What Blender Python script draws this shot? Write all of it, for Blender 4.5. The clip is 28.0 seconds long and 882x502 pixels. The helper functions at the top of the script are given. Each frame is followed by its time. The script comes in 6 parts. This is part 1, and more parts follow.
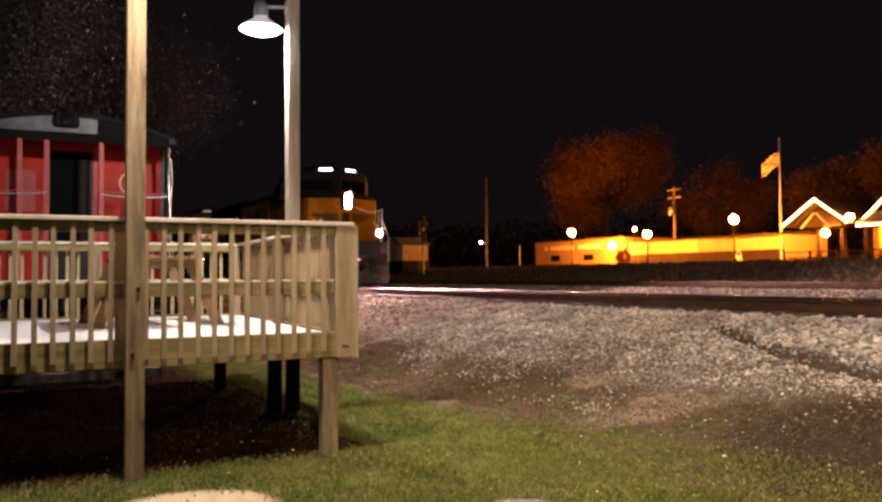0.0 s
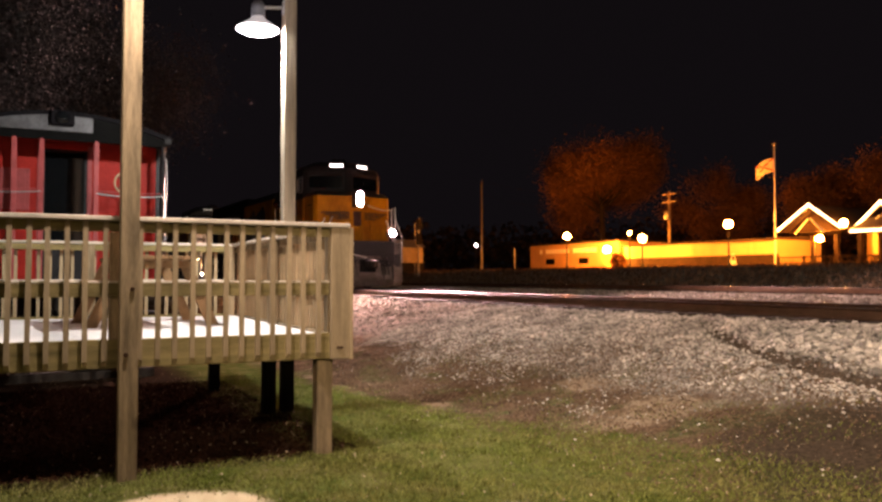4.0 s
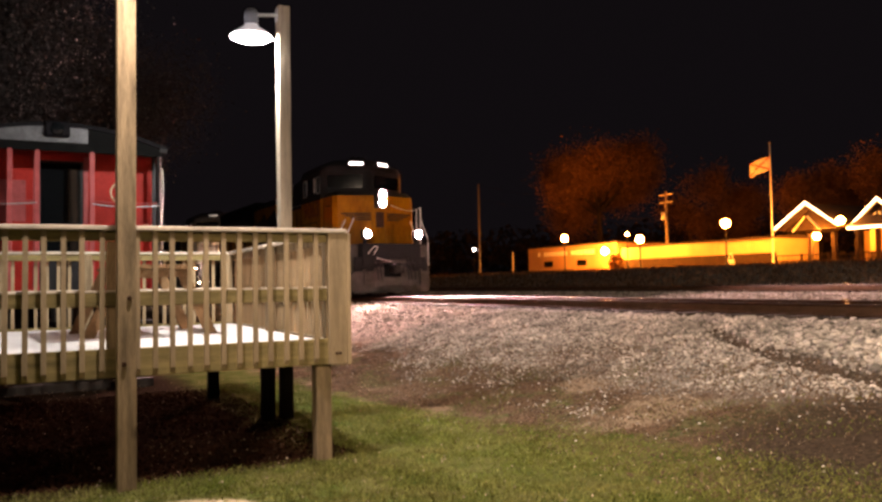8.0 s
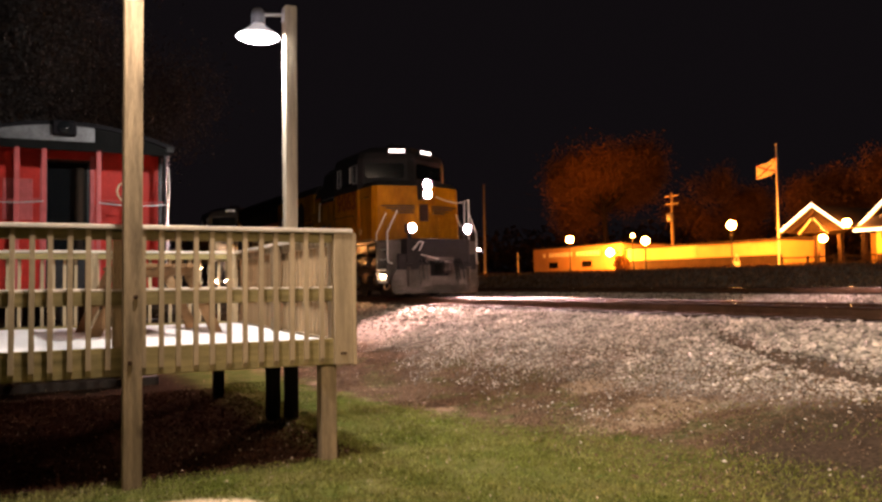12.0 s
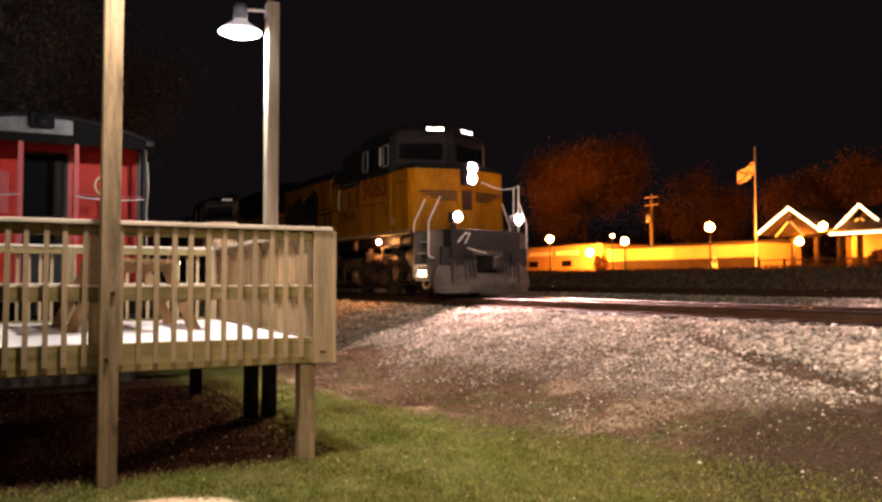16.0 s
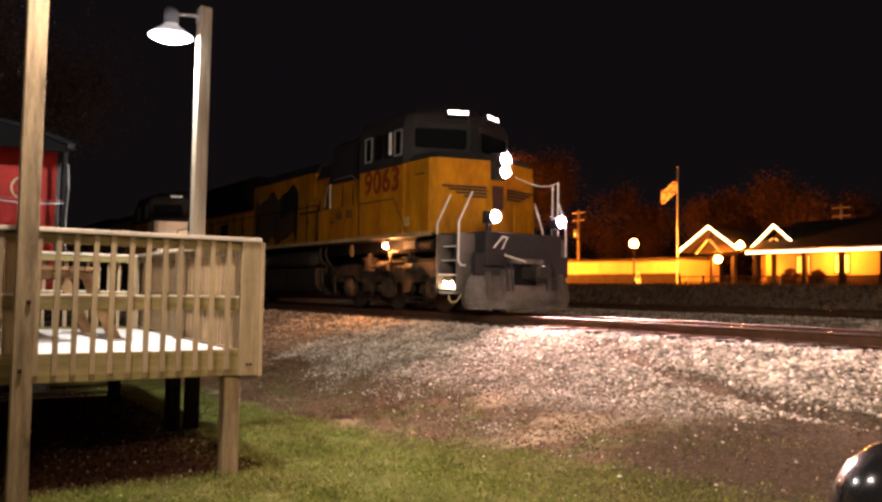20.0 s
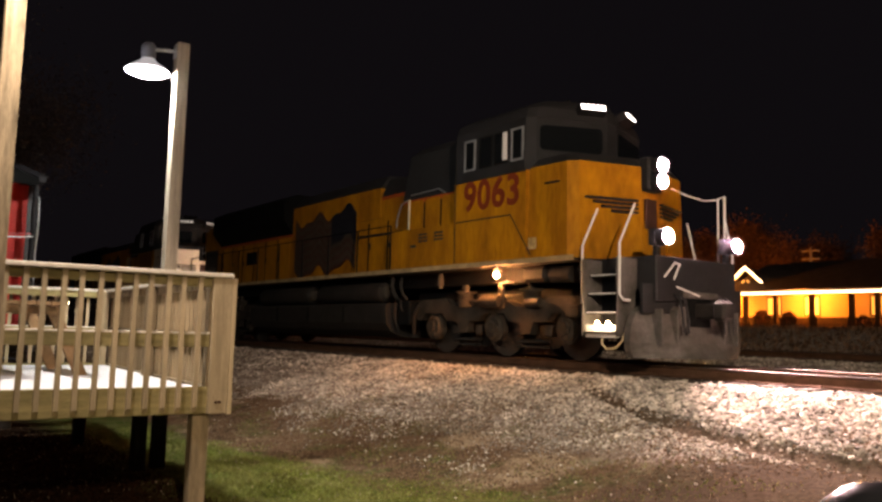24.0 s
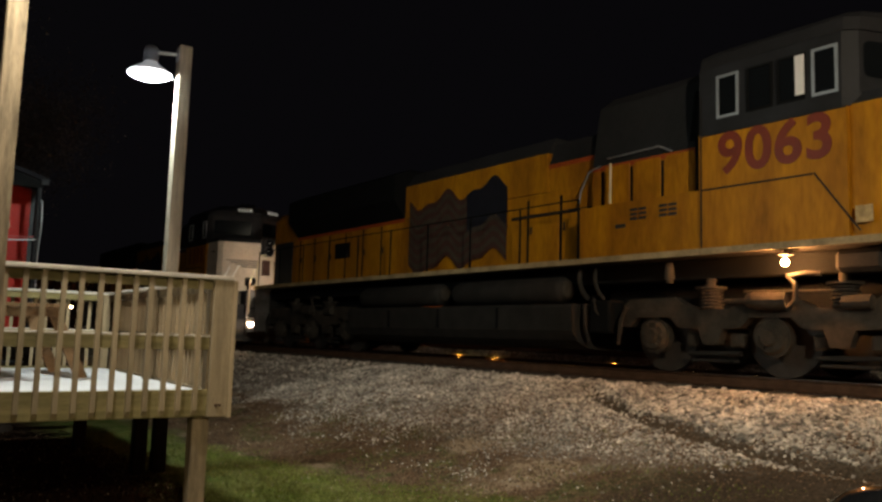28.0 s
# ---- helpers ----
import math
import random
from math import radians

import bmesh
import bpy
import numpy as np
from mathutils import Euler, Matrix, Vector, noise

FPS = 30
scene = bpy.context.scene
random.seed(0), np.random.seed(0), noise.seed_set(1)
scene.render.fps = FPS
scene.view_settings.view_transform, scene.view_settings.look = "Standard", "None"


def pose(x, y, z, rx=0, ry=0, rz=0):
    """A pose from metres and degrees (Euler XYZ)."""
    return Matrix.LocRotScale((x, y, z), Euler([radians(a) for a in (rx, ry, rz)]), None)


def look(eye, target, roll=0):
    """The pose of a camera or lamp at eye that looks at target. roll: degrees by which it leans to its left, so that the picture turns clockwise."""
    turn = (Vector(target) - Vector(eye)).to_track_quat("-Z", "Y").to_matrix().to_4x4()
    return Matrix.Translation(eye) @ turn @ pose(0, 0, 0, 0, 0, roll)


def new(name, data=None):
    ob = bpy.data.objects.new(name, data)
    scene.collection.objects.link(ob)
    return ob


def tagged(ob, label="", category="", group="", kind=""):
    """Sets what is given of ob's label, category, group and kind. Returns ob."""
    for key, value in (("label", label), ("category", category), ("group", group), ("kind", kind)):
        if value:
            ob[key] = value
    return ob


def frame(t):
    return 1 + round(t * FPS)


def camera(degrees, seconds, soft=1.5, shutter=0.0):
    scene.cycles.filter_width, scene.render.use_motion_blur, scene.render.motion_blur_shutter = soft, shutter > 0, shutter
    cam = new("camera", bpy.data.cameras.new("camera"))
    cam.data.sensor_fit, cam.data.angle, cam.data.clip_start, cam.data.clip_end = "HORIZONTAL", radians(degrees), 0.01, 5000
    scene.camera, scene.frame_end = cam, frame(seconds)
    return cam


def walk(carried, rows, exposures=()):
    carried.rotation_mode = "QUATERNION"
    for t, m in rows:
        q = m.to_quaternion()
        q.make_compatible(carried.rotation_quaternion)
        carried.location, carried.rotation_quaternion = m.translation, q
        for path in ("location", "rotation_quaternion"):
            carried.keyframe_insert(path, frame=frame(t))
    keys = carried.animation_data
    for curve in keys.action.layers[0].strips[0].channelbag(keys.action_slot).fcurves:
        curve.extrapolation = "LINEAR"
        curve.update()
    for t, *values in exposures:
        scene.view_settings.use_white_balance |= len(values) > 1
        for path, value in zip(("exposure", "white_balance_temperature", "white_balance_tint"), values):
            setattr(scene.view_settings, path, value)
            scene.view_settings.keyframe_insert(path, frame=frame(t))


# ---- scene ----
cam = camera(58.3, 28.0, soft=2.7)
PATH = [
    (0, (0.0, 0.0, 1.54), (0.944, 1.762, 1.602), -0.4),
    (0.5, (0.0, 0.009, 1.537), (0.947, 1.77, 1.598), -0.2),
    (1, (0.001, 0.005, 1.536), (0.949, 1.766, 1.596), -0.2),
    (1.5, (0.002, 0.011, 1.533), (0.952, 1.77, 1.593), -0.1),
    (2, (0.0, 0.009, 1.536), (0.951, 1.767, 1.596), -0.0),
    (2.5, (0.002, 0.012, 1.536), (0.954, 1.77, 1.598), 0.1),
    (3, (-0.001, 0.001, 1.541), (0.95, 1.759, 1.603), 0.1),
    (3.5, (-0.001, 0.004, 1.538), (0.953, 1.761, 1.603), 0.1),
    (5.5, (0.002, 0.013, 1.536), (0.961, 1.767, 1.608), -0.1),
    (6, (0.002, 0.006, 1.537), (0.962, 1.76, 1.609), -0.3),
    (6.5, (0.001, 0.011, 1.54), (0.963, 1.763, 1.616), -0.5),
    (7, (0.005, 0.005, 1.532), (0.966, 1.757, 1.609), -0.8),
    (7.5, (0.008, 0.008, 1.53), (0.969, 1.76, 1.61), -0.9),
    (8, (0.008, 0.002, 1.527), (0.967, 1.755, 1.607), -1.0),
    (8.5, (0.005, 0.01, 1.533), (0.962, 1.765, 1.612), -1.1),
    (9, (0.008, 0.003, 1.528), (0.963, 1.759, 1.608), -1.2),
    (9.5, (0.006, 0.009, 1.53), (0.96, 1.766, 1.61), -1.1),
    (10, (0.006, 0.004, 1.531), (0.954, 1.763, 1.611), -1.0),
    (10.5, (0.007, 0.007, 1.533), (0.953, 1.767, 1.612), -0.9),
    (11, (0.016, 0.016, 1.533), (0.962, 1.776, 1.613), -0.8),
    (11.5, (0.006, 0.008, 1.534), (0.954, 1.768, 1.614), -0.8),
    (12, (0.004, 0.008, 1.529), (0.952, 1.767, 1.61), -0.7),
    (12.5, (0.005, 0.003, 1.533), (0.954, 1.761, 1.614), -0.6),
    (14.5, (0.001, 0.012, 1.535), (0.969, 1.761, 1.612), -0.4),
    (15, (-0.002, 0.011, 1.539), (0.971, 1.757, 1.615), -0.3),
    (15.5, (-0.002, 0.011, 1.538), (0.979, 1.752, 1.615), -0.2),
    (16, (0.002, 0.007, 1.546), (0.993, 1.742, 1.621), -0.0),
    (16.5, (0.004, 0.012, 1.547), (1.011, 1.738, 1.625), 0.1),
    (17, (0.0, 0.018, 1.555), (1.023, 1.735, 1.633), 0.2),
    (17.5, (-0.001, 0.004, 1.555), (1.036, 1.713, 1.638), 0.3),
    (18, (0.002, 0.004, 1.566), (1.053, 1.703, 1.658), 0.5),
    (18.5, (-0.003, 0.007, 1.566), (1.071, 1.692, 1.666), 0.6),
    (19, (-0.011, -0.007, 1.57), (1.086, 1.662, 1.671), 0.8),
    (19.5, (-0.012, -0.02, 1.566), (1.113, 1.631, 1.669), 0.8),
    (20, (-0.019, -0.022, 1.578), (1.121, 1.618, 1.681), 1.0),
    (20.5, (-0.014, -0.019, 1.584), (1.139, 1.611, 1.696), 1.0),
    (21, (-0.001, 0.006, 1.58), (1.163, 1.627, 1.716), 1.0),
    (21.5, (0.021, 0.018, 1.566), (1.195, 1.629, 1.721), 1.0),
    (23.5, (0.012, 0.013, 1.576), (1.195, 1.613, 1.777), 1.4),
    (24, (-0.003, -0.02, 1.571), (1.181, 1.579, 1.773), 1.5),
    (24.5, (-0.006, -0.018, 1.566), (1.18, 1.58, 1.769), 1.4),
    (25, (0.0, 0.004, 1.577), (1.186, 1.601, 1.781), 1.5),
    (25.5, (-0.002, -0.028, 1.581), (1.181, 1.572, 1.782), 1.5),
    (26, (0.026, -0.006, 1.573), (1.206, 1.596, 1.777), 1.4),
    (26.5, (0.012, 0.012, 1.561), (1.196, 1.611, 1.769), 1.4),
    (27, (0.006, 0.039, 1.558), (1.193, 1.635, 1.77), 1.6),
    (27.5, (0.018, 0.023, 1.546), (1.199, 1.621, 1.762), 1.7),
    (28, (0.034, -0.006, 1.553), (1.209, 1.598, 1.769), 1.7),
]
walk(cam, [(t, look(eye, target, roll)) for t, eye, target, roll in PATH],
     exposures=[(0, 0.3, 7300, 27), (20.5, 0.3, 7300, 27), (24.5, 0.1, 6950, 20), (26.5, -0.4, 6500, 10), (28.0, -0.6, 6500, 8)])

# ---- light: night sky, yard lamps, depot lamps ----
world = bpy.data.worlds.new("night_sky")
scene.world = world
world.use_nodes = True
wn = world.node_tree
wn.nodes["Background"].inputs[0].default_value = (0.0036, 0.0032, 0.0040, 1)
wn.nodes["Background"].inputs[1].default_value = 1.0


def lamp(name, kind, at, watts, colour, size=0.1, target=None, cone=60):
    data = bpy.data.lights.new(name, kind)
    data.energy, data.color = watts, colour
    if kind == "SPOT":
        data.spot_size, data.spot_blend, data.shadow_soft_size = radians(cone), 1.0, size
    else:
        data.shadow_soft_size = size
    ob = new(name, data)
    ob.matrix_world = look(at, target) if target else Matrix.Translation(at)
    return ob


RAIL_X, RAIL_Z, TRACK_X = 10.23, 1.14, 10.98
DECK = pose(2.617, 6.54, 0, 0, 0, -2.44)

lamp("deck_lamp_light", "POINT", (2.42, 8.92, 4.27), 640, (0.88, 1.0, 0.96), 0.10)
lamp("post_lamp_light", "SPOT", (1.05, 5.75, 4.86), 760, (1.0, 0.95, 0.84), 0.14, (1.05, 5.76, 0), 150)
# unseen lamp behind the camera, placed to light shoulder, platform and train
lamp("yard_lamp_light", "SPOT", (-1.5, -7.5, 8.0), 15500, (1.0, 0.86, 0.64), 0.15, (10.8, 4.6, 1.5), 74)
SODIUM = (1.0, 0.27, 0.022)
# the last two have no fixture, added under the porch to brighten its wall
for at, watts in (((45.5, 59.1, 5.44), 700), ((45.5, 49.1, 4.80), 700), ((45.5, 40.2, 5.45), 1300),
                  ((48.0, 55.6, 4.2), 1800), ((50.0, 35.2, 4.3), 2200), ((49.5, 27.5, 4.4), 1300), ((49.5, 19.0, 4.4), 1300)):
    lamp("depot_lamp_light", "POINT", at, watts, SODIUM, 0.2)


# ---- materials ----
def mat(name, base, rough=0.7, metal=0.0, vary=0.25, scale=8.0, bump=0.15, second=None, stretch=(1, 1, 1), fine=60.0, island=0.0, obj=0.0, coat=0.0, spec=0.2, knots=0.0):
    m = bpy.data.materials.new(name)
    m.use_nodes = True
    t = m.node_tree
    b = t.nodes["Principled BSDF"]
    b.inputs["Roughness"].default_value, b.inputs["Metallic"].default_value = rough, metal
    b.inputs["Coat Weight"].default_value = coat
    b.inputs["Specular IOR Level"].default_value = spec
    co = t.nodes.new("ShaderNodeTexCoord")
    mp = t.nodes.new("ShaderNodeMapping")
    mp.inputs["Scale"].default_value = stretch
    t.links.new(co.outputs["Object"], mp.inputs["Vector"])
    n1 = t.nodes.new("ShaderNodeTexNoise")
    n1.inputs["Scale"].default_value, n1.inputs["Detail"].default_value = scale, 5
    n2 = t.nodes.new("ShaderNodeTexNoise")
    n2.inputs["Scale"].default_value, n2.inputs["Detail"].default_value = fine, 4
    for n in (n1, n2):
        t.links.new(mp.outputs[0], n.inputs["Vector"])
    ramp = t.nodes.new("ShaderNodeMapRange")
    ramp.inputs[1].default_value, ramp.inputs[2].default_value = 0.3, 0.7
    t.links.new(n1.outputs["Fac"], ramp.inputs[0])
    mix = t.nodes.new("ShaderNodeMix")
    mix.data_type = "RGBA"
    dark = second or tuple(c * (1 - vary) for c in base)
    mix.inputs[6].default_value, mix.inputs[7].default_value = (*base, 1), (*dark, 1)
    t.links.new(ramp.outputs[0], mix.inputs[0])
    hsv = t.nodes.new("ShaderNodeHueSaturation")
    t.links.new(mix.outputs[2], hsv.inputs["Color"])
    val = t.nodes.new("ShaderNodeMath")
    val.operation = "MULTIPLY_ADD"
    t.links.new(n2.outputs["Fac"], val.inputs[0])
    val.inputs[1].default_value, val.inputs[2].default_value = vary * 1.6, 1 - vary * 0.8
    last = val.outputs[0]
    if island or obj:
        if island:
            src = t.nodes.new("ShaderNodeNewGeometry").outputs["Random Per Island"]
        else:
            src = t.nodes.new("ShaderNodeObjectInfo").outputs["Random"]
        k = island or obj
        v2 = t.nodes.new("ShaderNodeMath")
        v2.operation = "MULTIPLY_ADD"
        t.links.new(src, v2.inputs[0])
        v2.inputs[1].default_value, v2.inputs[2].default_value = 2 * k, 1 - k
        v3 = t.nodes.new("ShaderNodeMath")
        v3.operation = "MULTIPLY"
        t.links.new(v2.outputs[0], v3.inputs[0])
        t.links.new(last, v3.inputs[1])
        last = v3.outputs[0]
    if knots:
        kp = t.nodes.new("ShaderNodeMapping")
        kp.inputs["Scale"].default_value = (1.0, 1.0, 0.62)
        t.links.new(co.outputs["Object"], kp.inputs["Vector"])
        vo = t.nodes.new("ShaderNodeTexVoronoi")
        vo.inputs["Scale"].default_value = knots
        t.links.new(kp.outputs[0], vo.inputs["Vector"])
        kr = t.nodes.new("ShaderNodeMapRange")
        kr.inputs[1].default_value, kr.inputs[2].default_value, kr.inputs[3].default_value = 0.07, 0.19, 0.42
        t.links.new(vo.outputs["Distance"], kr.inputs[0])
        km = t.nodes.new("ShaderNodeMath")
        km.operation = "MULTIPLY"
        t.links.new(kr.outputs[0], km.inputs[0])
        t.links.new(last, km.inputs[1])
        last = km.outputs[0]
    t.links.new(last, hsv.inputs["Value"])
    t.links.new(hsv.outputs[0], b.inputs["Base Color"])
    if bump:
        bp = t.nodes.new("ShaderNodeBump")
        bp.inputs["Strength"].default_value, bp.inputs["Distance"].default_value = bump, 0.02
        t.links.new(n2.outputs["Fac"], bp.inputs["Height"])
        t.links.new(bp.outputs[0], b.inputs["Normal"])
    return m


def glow(name, colour, strength):
    m = bpy.data.materials.new(name)
    m.use_nodes = True
    b = m.node_tree.nodes["Principled BSDF"]
    b.inputs["Base Color"].default_value = (0.8, 0.8, 0.8, 1)
    b.inputs["Emission Color"].default_value, b.inputs["Emission Strength"].default_value = (*colour, 1), strength
    return m


def glass(name, tint=(0.006, 0.007, 0.008), rough=0.06):
    m = bpy.data.materials.new(name)
    m.use_nodes = True
    b = m.node_tree.nodes["Principled BSDF"]
    b.inputs["Base Color"].default_value, b.inputs["Roughness"].default_value = (*tint, 1), rough
    b.inputs["Specular IOR Level"].default_value = 0.3
    return m


BALUSTER = mat("pale_baluster_wood", (0.42, 0.315, 0.19), 0.8, vary=0.4, scale=3.0, stretch=(6, 6, 0.6), fine=30, obj=0.16, bump=0.25)
WOOD = mat("treated_pine", (0.32, 0.235, 0.138), 0.8, vary=0.62, scale=3.0, stretch=(6, 6, 0.6), fine=30, obj=0.22, bump=0.25, knots=4.2)
WOOD_H = mat("treated_pine_rails", (0.32, 0.25, 0.105), 0.8, vary=0.5, scale=3.0, stretch=(0.6, 6, 6), fine=30, obj=0.2, bump=0.25)
WOOD_GREY = mat("weathered_post_wood", (0.36, 0.30, 0.23), 0.85, vary=0.5, scale=2.5, stretch=(7, 7, 0.5), fine=28, bump=0.35, knots=3.4)
SHADED_LEG = mat("shaded_leg_wood", (0.020, 0.018, 0.019), 0.85, vary=0.5, scale=4, stretch=(6, 6, 0.6), fine=30, bump=0.3, spec=0.1)
# rail caps raised towards white, the deck lamp's light put into the wood
LIT_CAP_WOOD = mat("lamplit_cap_board", (0.66, 0.57, 0.46), 0.75, vary=0.25, scale=3.0, fine=30, obj=0.1)
DECK_WHITE = mat("pale_deck_boards", (0.60, 0.58, 0.57), 0.7, vary=0.15, scale=4.0, stretch=(0.6, 6, 6), fine=40, obj=0.06)
TABLE_WOOD = mat("table_wood", (0.30, 0.175, 0.085), 0.75, vary=0.4, scale=4, fine=30, obj=0.15)
RED = mat("caboose_red_paint", (0.56, 0.035, 0.024), 0.5, spec=0.12, vary=0.3, scale=2.5, fine=25, bump=0.08, second=(0.36, 0.024, 0.018))
RED_TRIM = mat("faded_red_trim", (0.50, 0.10, 0.10), 0.45, vary=0.3, scale=6, fine=40, bump=0.1)
DULL_PLATE = mat("dull_roof_plate", (0.17, 0.17, 0.18), 0.4, metal=0.3, vary=0.5, scale=5, fine=25, bump=0.2)
BLACK_ROOF = mat("tarred_roof", (0.010, 0.009, 0.011), 0.62, spec=0.05, vary=0.4, scale=3, fine=30, bump=0.3)
BLACK = mat("black_iron", (0.03, 0.03, 0.032), 0.45, metal=0.2, vary=0.3, scale=6, fine=50)
GLASS = glass("dark_glass")
YELLOW = mat("armour_yellow_paint", (0.43, 0.178, 0.005), 0.5, vary=0.55, scale=1.0, fine=9, second=(0.20, 0.074, 0.006), bump=0.05, stretch=(1, 1.6, 0.45), spec=0.10)
LOCO_GREY = mat("harbour_grey_paint", (0.023, 0.023, 0.025), 0.55, spec=0.1, vary=0.35, scale=1.5, fine=12, second=(0.015, 0.014, 0.014), bump=0.05)
LOCO_RED = mat("numeral_red_paint", (0.175, 0.028, 0.010), 0.45, vary=0.25, scale=4, fine=30, bump=0.03)
LOCO_DARK = mat("grimy_underframe", (0.020, 0.0175, 0.015), 0.75, vary=0.5, scale=3, fine=25, bump=0.3)
TRUCK = mat("dusty_truck_steel", (0.043, 0.034, 0.025), 0.75, vary=0.65, scale=3, fine=16, bump=0.35)
STEEL = mat("worn_wheel_steel", (0.05, 0.042, 0.036), 0.6, metal=0.4, vary=0.3, scale=6, fine=30)
CREAM = mat("sill_stripe_cream", (0.62, 0.50, 0.30), 0.5, vary=0.3, scale=3, fine=30, bump=0.05)
SILL = mat("grimy_sill_cream", (0.36, 0.26, 0.14), 0.6, vary=0.5, scale=3, fine=20, bump=0.05, spec=0.1)
WHITE = mat("white_paint", (0.78, 0.78, 0.76), 0.45, vary=0.12, scale=5, fine=40, bump=0.05)
FLAG_BLUE = mat("flag_navy", (0.013, 0.013, 0.018), 0.5, vary=0.3, scale=5, fine=30)
FLAG_RED = mat("flag_dull_red", (0.060, 0.027, 0.020), 0.5, vary=0.35, scale=5, fine=30)
FLAG_PALE = mat("flag_grimy_white", (0.060, 0.047, 0.034), 0.5, vary=0.35, scale=5, fine=30)
RAIL = mat("rusty_rail", (0.085, 0.045, 0.027), 0.85, spec=0.08, metal=0.1, vary=0.4, scale=5, fine=40, bump=0.2)
RAIL_TOP = mat("polished_railhead", (0.70, 0.67, 0.65), 0.018, metal=1.0, vary=0.2, scale=8, fine=60, bump=0.0)
RAIL_EDGE = mat("worn_rail_shoulder", (0.13, 0.11, 0.10), 0.40, metal=1.0, vary=0.3, scale=8, fine=60, bump=0.0)
TIE = mat("creosoted_tie", (0.06, 0.045, 0.035), 0.9, vary=0.45, scale=5, fine=40, obj=0.25, bump=0.4)
STONE = mat("ballast_stone", (0.52, 0.465, 0.40), 0.85, spec=0.06, vary=0.55, scale=1.6, fine=26, island=0.7, bump=0.3)
STRAY = mat("pale_stray_stone", (0.50, 0.45, 0.39), 0.8, vary=0.4, scale=9, fine=60, island=0.7, bump=0)
GRIT = mat("fine_grit", (0.16, 0.102, 0.062), 0.9, spec=0.1, vary=0.4, scale=9, fine=70, island=0.6, bump=0)
GRASS = mat("grass_blade", (0.130, 0.160, 0.034), 0.95, spec=0.0, vary=0.4, scale=1.2, fine=6, second=(0.205, 0.190, 0.064), island=0.5, bump=0)
LEAF = mat("dark_leaf", (0.045, 0.036, 0.030), 0.9, spec=0.1, vary=0.35, scale=0.6, fine=5, island=0.4, bump=0)
LEAF_DRY = mat("autumn_leaf", (0.14, 0.072, 0.036), 0.9, spec=0.1, vary=0.35, scale=0.6, fine=5, island=0.4, bump=0)
LEAF_BROWN = mat("withered_leaf", (0.054, 0.047, 0.045), 0.9, spec=0.1, vary=0.35, scale=0.6, fine=5, island=0.4, bump=0)
PLOW_GREY = mat("scuffed_plow_grey", (0.115, 0.105, 0.098), 0.6, vary=0.6, scale=2.5, fine=14, second=(0.05, 0.042, 0.036), bump=0.15)
CABINET_GREY = mat("dusty_cabinet_grey", (0.020, 0.020, 0.021), 0.65, vary=0.4, scale=1.4, fine=10, bump=0.06)
ROOF_GREY = mat("sooty_roof_grey", (0.020, 0.019, 0.020), 0.7, vary=0.45, scale=1.2, fine=10, bump=0.08)
# plain near black, also used where the shade of openings is drawn in
NEAR_BLACK = mat("near_black", (0.008, 0.008, 0.008), 0.8, spec=0.04, vary=0.3, scale=3, fine=20)
BARK = mat("bark", (0.032, 0.024, 0.019), 0.9, vary=0.4, scale=5, stretch=(4, 4, 0.6), fine=40, bump=0.6)
STUCCO = mat("cream_wall", (0.56, 0.43, 0.25), 0.8, vary=0.2, scale=0.7, fine=12, bump=0.15)
PALE_BLOCK = mat("pale_block_wall", (0.40, 0.25, 0.15), 0.8, vary=0.2, scale=0.8, fine=10, bump=0.2)
BROWN = mat("brown_wainscot", (0.045, 0.028, 0.02), 0.8, vary=0.4, scale=1.5, fine=14)
SHINGLE = mat("dark_shingle", (0.055, 0.045, 0.042), 0.85, vary=0.4, scale=2, fine=14, bump=0.4)
GALV = mat("galvanised_steel", (0.42, 0.43, 0.44), 0.45, metal=0.6, vary=0.2, scale=6, fine=40)
ENAMEL = mat("lamp_enamel", (0.12, 0.125, 0.14), 0.35, vary=0.15, scale=8, fine=50, bump=0.02)
CLOTH = mat("flag_cloth", (0.72, 0.66, 0.55), 0.85, vary=0.15, scale=3, fine=40)
CRIMSON = mat("flag_crimson", (0.35, 0.03, 0.03), 0.85, vary=0.2, scale=3, fine=40)
BIN_BLACK = mat("gloss_black_plastic", (0.012, 0.012, 0.013), 0.18, vary=0.2, scale=5, fine=50, bump=0.02, coat=0.5)
LENS = glow("lamp_lens", (1.0, 0.80, 0.83), 110)
HEAD = glow("headlight_ring", (1.0, 0.71, 0.69), 285000)
HEAD_BEAM = glow("headlight_bulb", (1.0, 0.67, 0.68), 950000)
DITCH = glow("ditch_light_ring", (1.0, 0.71, 0.69), 215000)
DITCH_BEAM = glow("ditch_light_bulb", (1.0, 0.67, 0.68), 480000)
BOARD = glow("number_board_glow", (1.0, 0.97, 0.92), 7)
WARM_BULB = glow("warm_bulb", (1.0, 0.42, 0.13), 4000)
STEP_BULB = glow("step_bulb", (1.0, 0.74, 0.42), 420)
SODIUM_GLOBE = glow("sodium_globe", (1.0, 0.31, 0.032), 420)
LAMP_SHADE = glow("acrylic_shade", (0.85, 0.92, 1.0), 0.30)
LAMP_MOUTH = glow("lamp_mouth", (0.9, 0.95, 1.0), 26)
STRING = glow("light_string", (1.0, 0.74, 0.42), 5)
WARM_SPOT = glow("warm_spot", (1.0, 0.72, 0.40), 40)
LIT_PANE = glow("lit_window_pane", (1.0, 0.46, 0.06), 0.8)
FAR_LIGHT = glow("far_light", (1.0, 0.9, 0.85), 30)


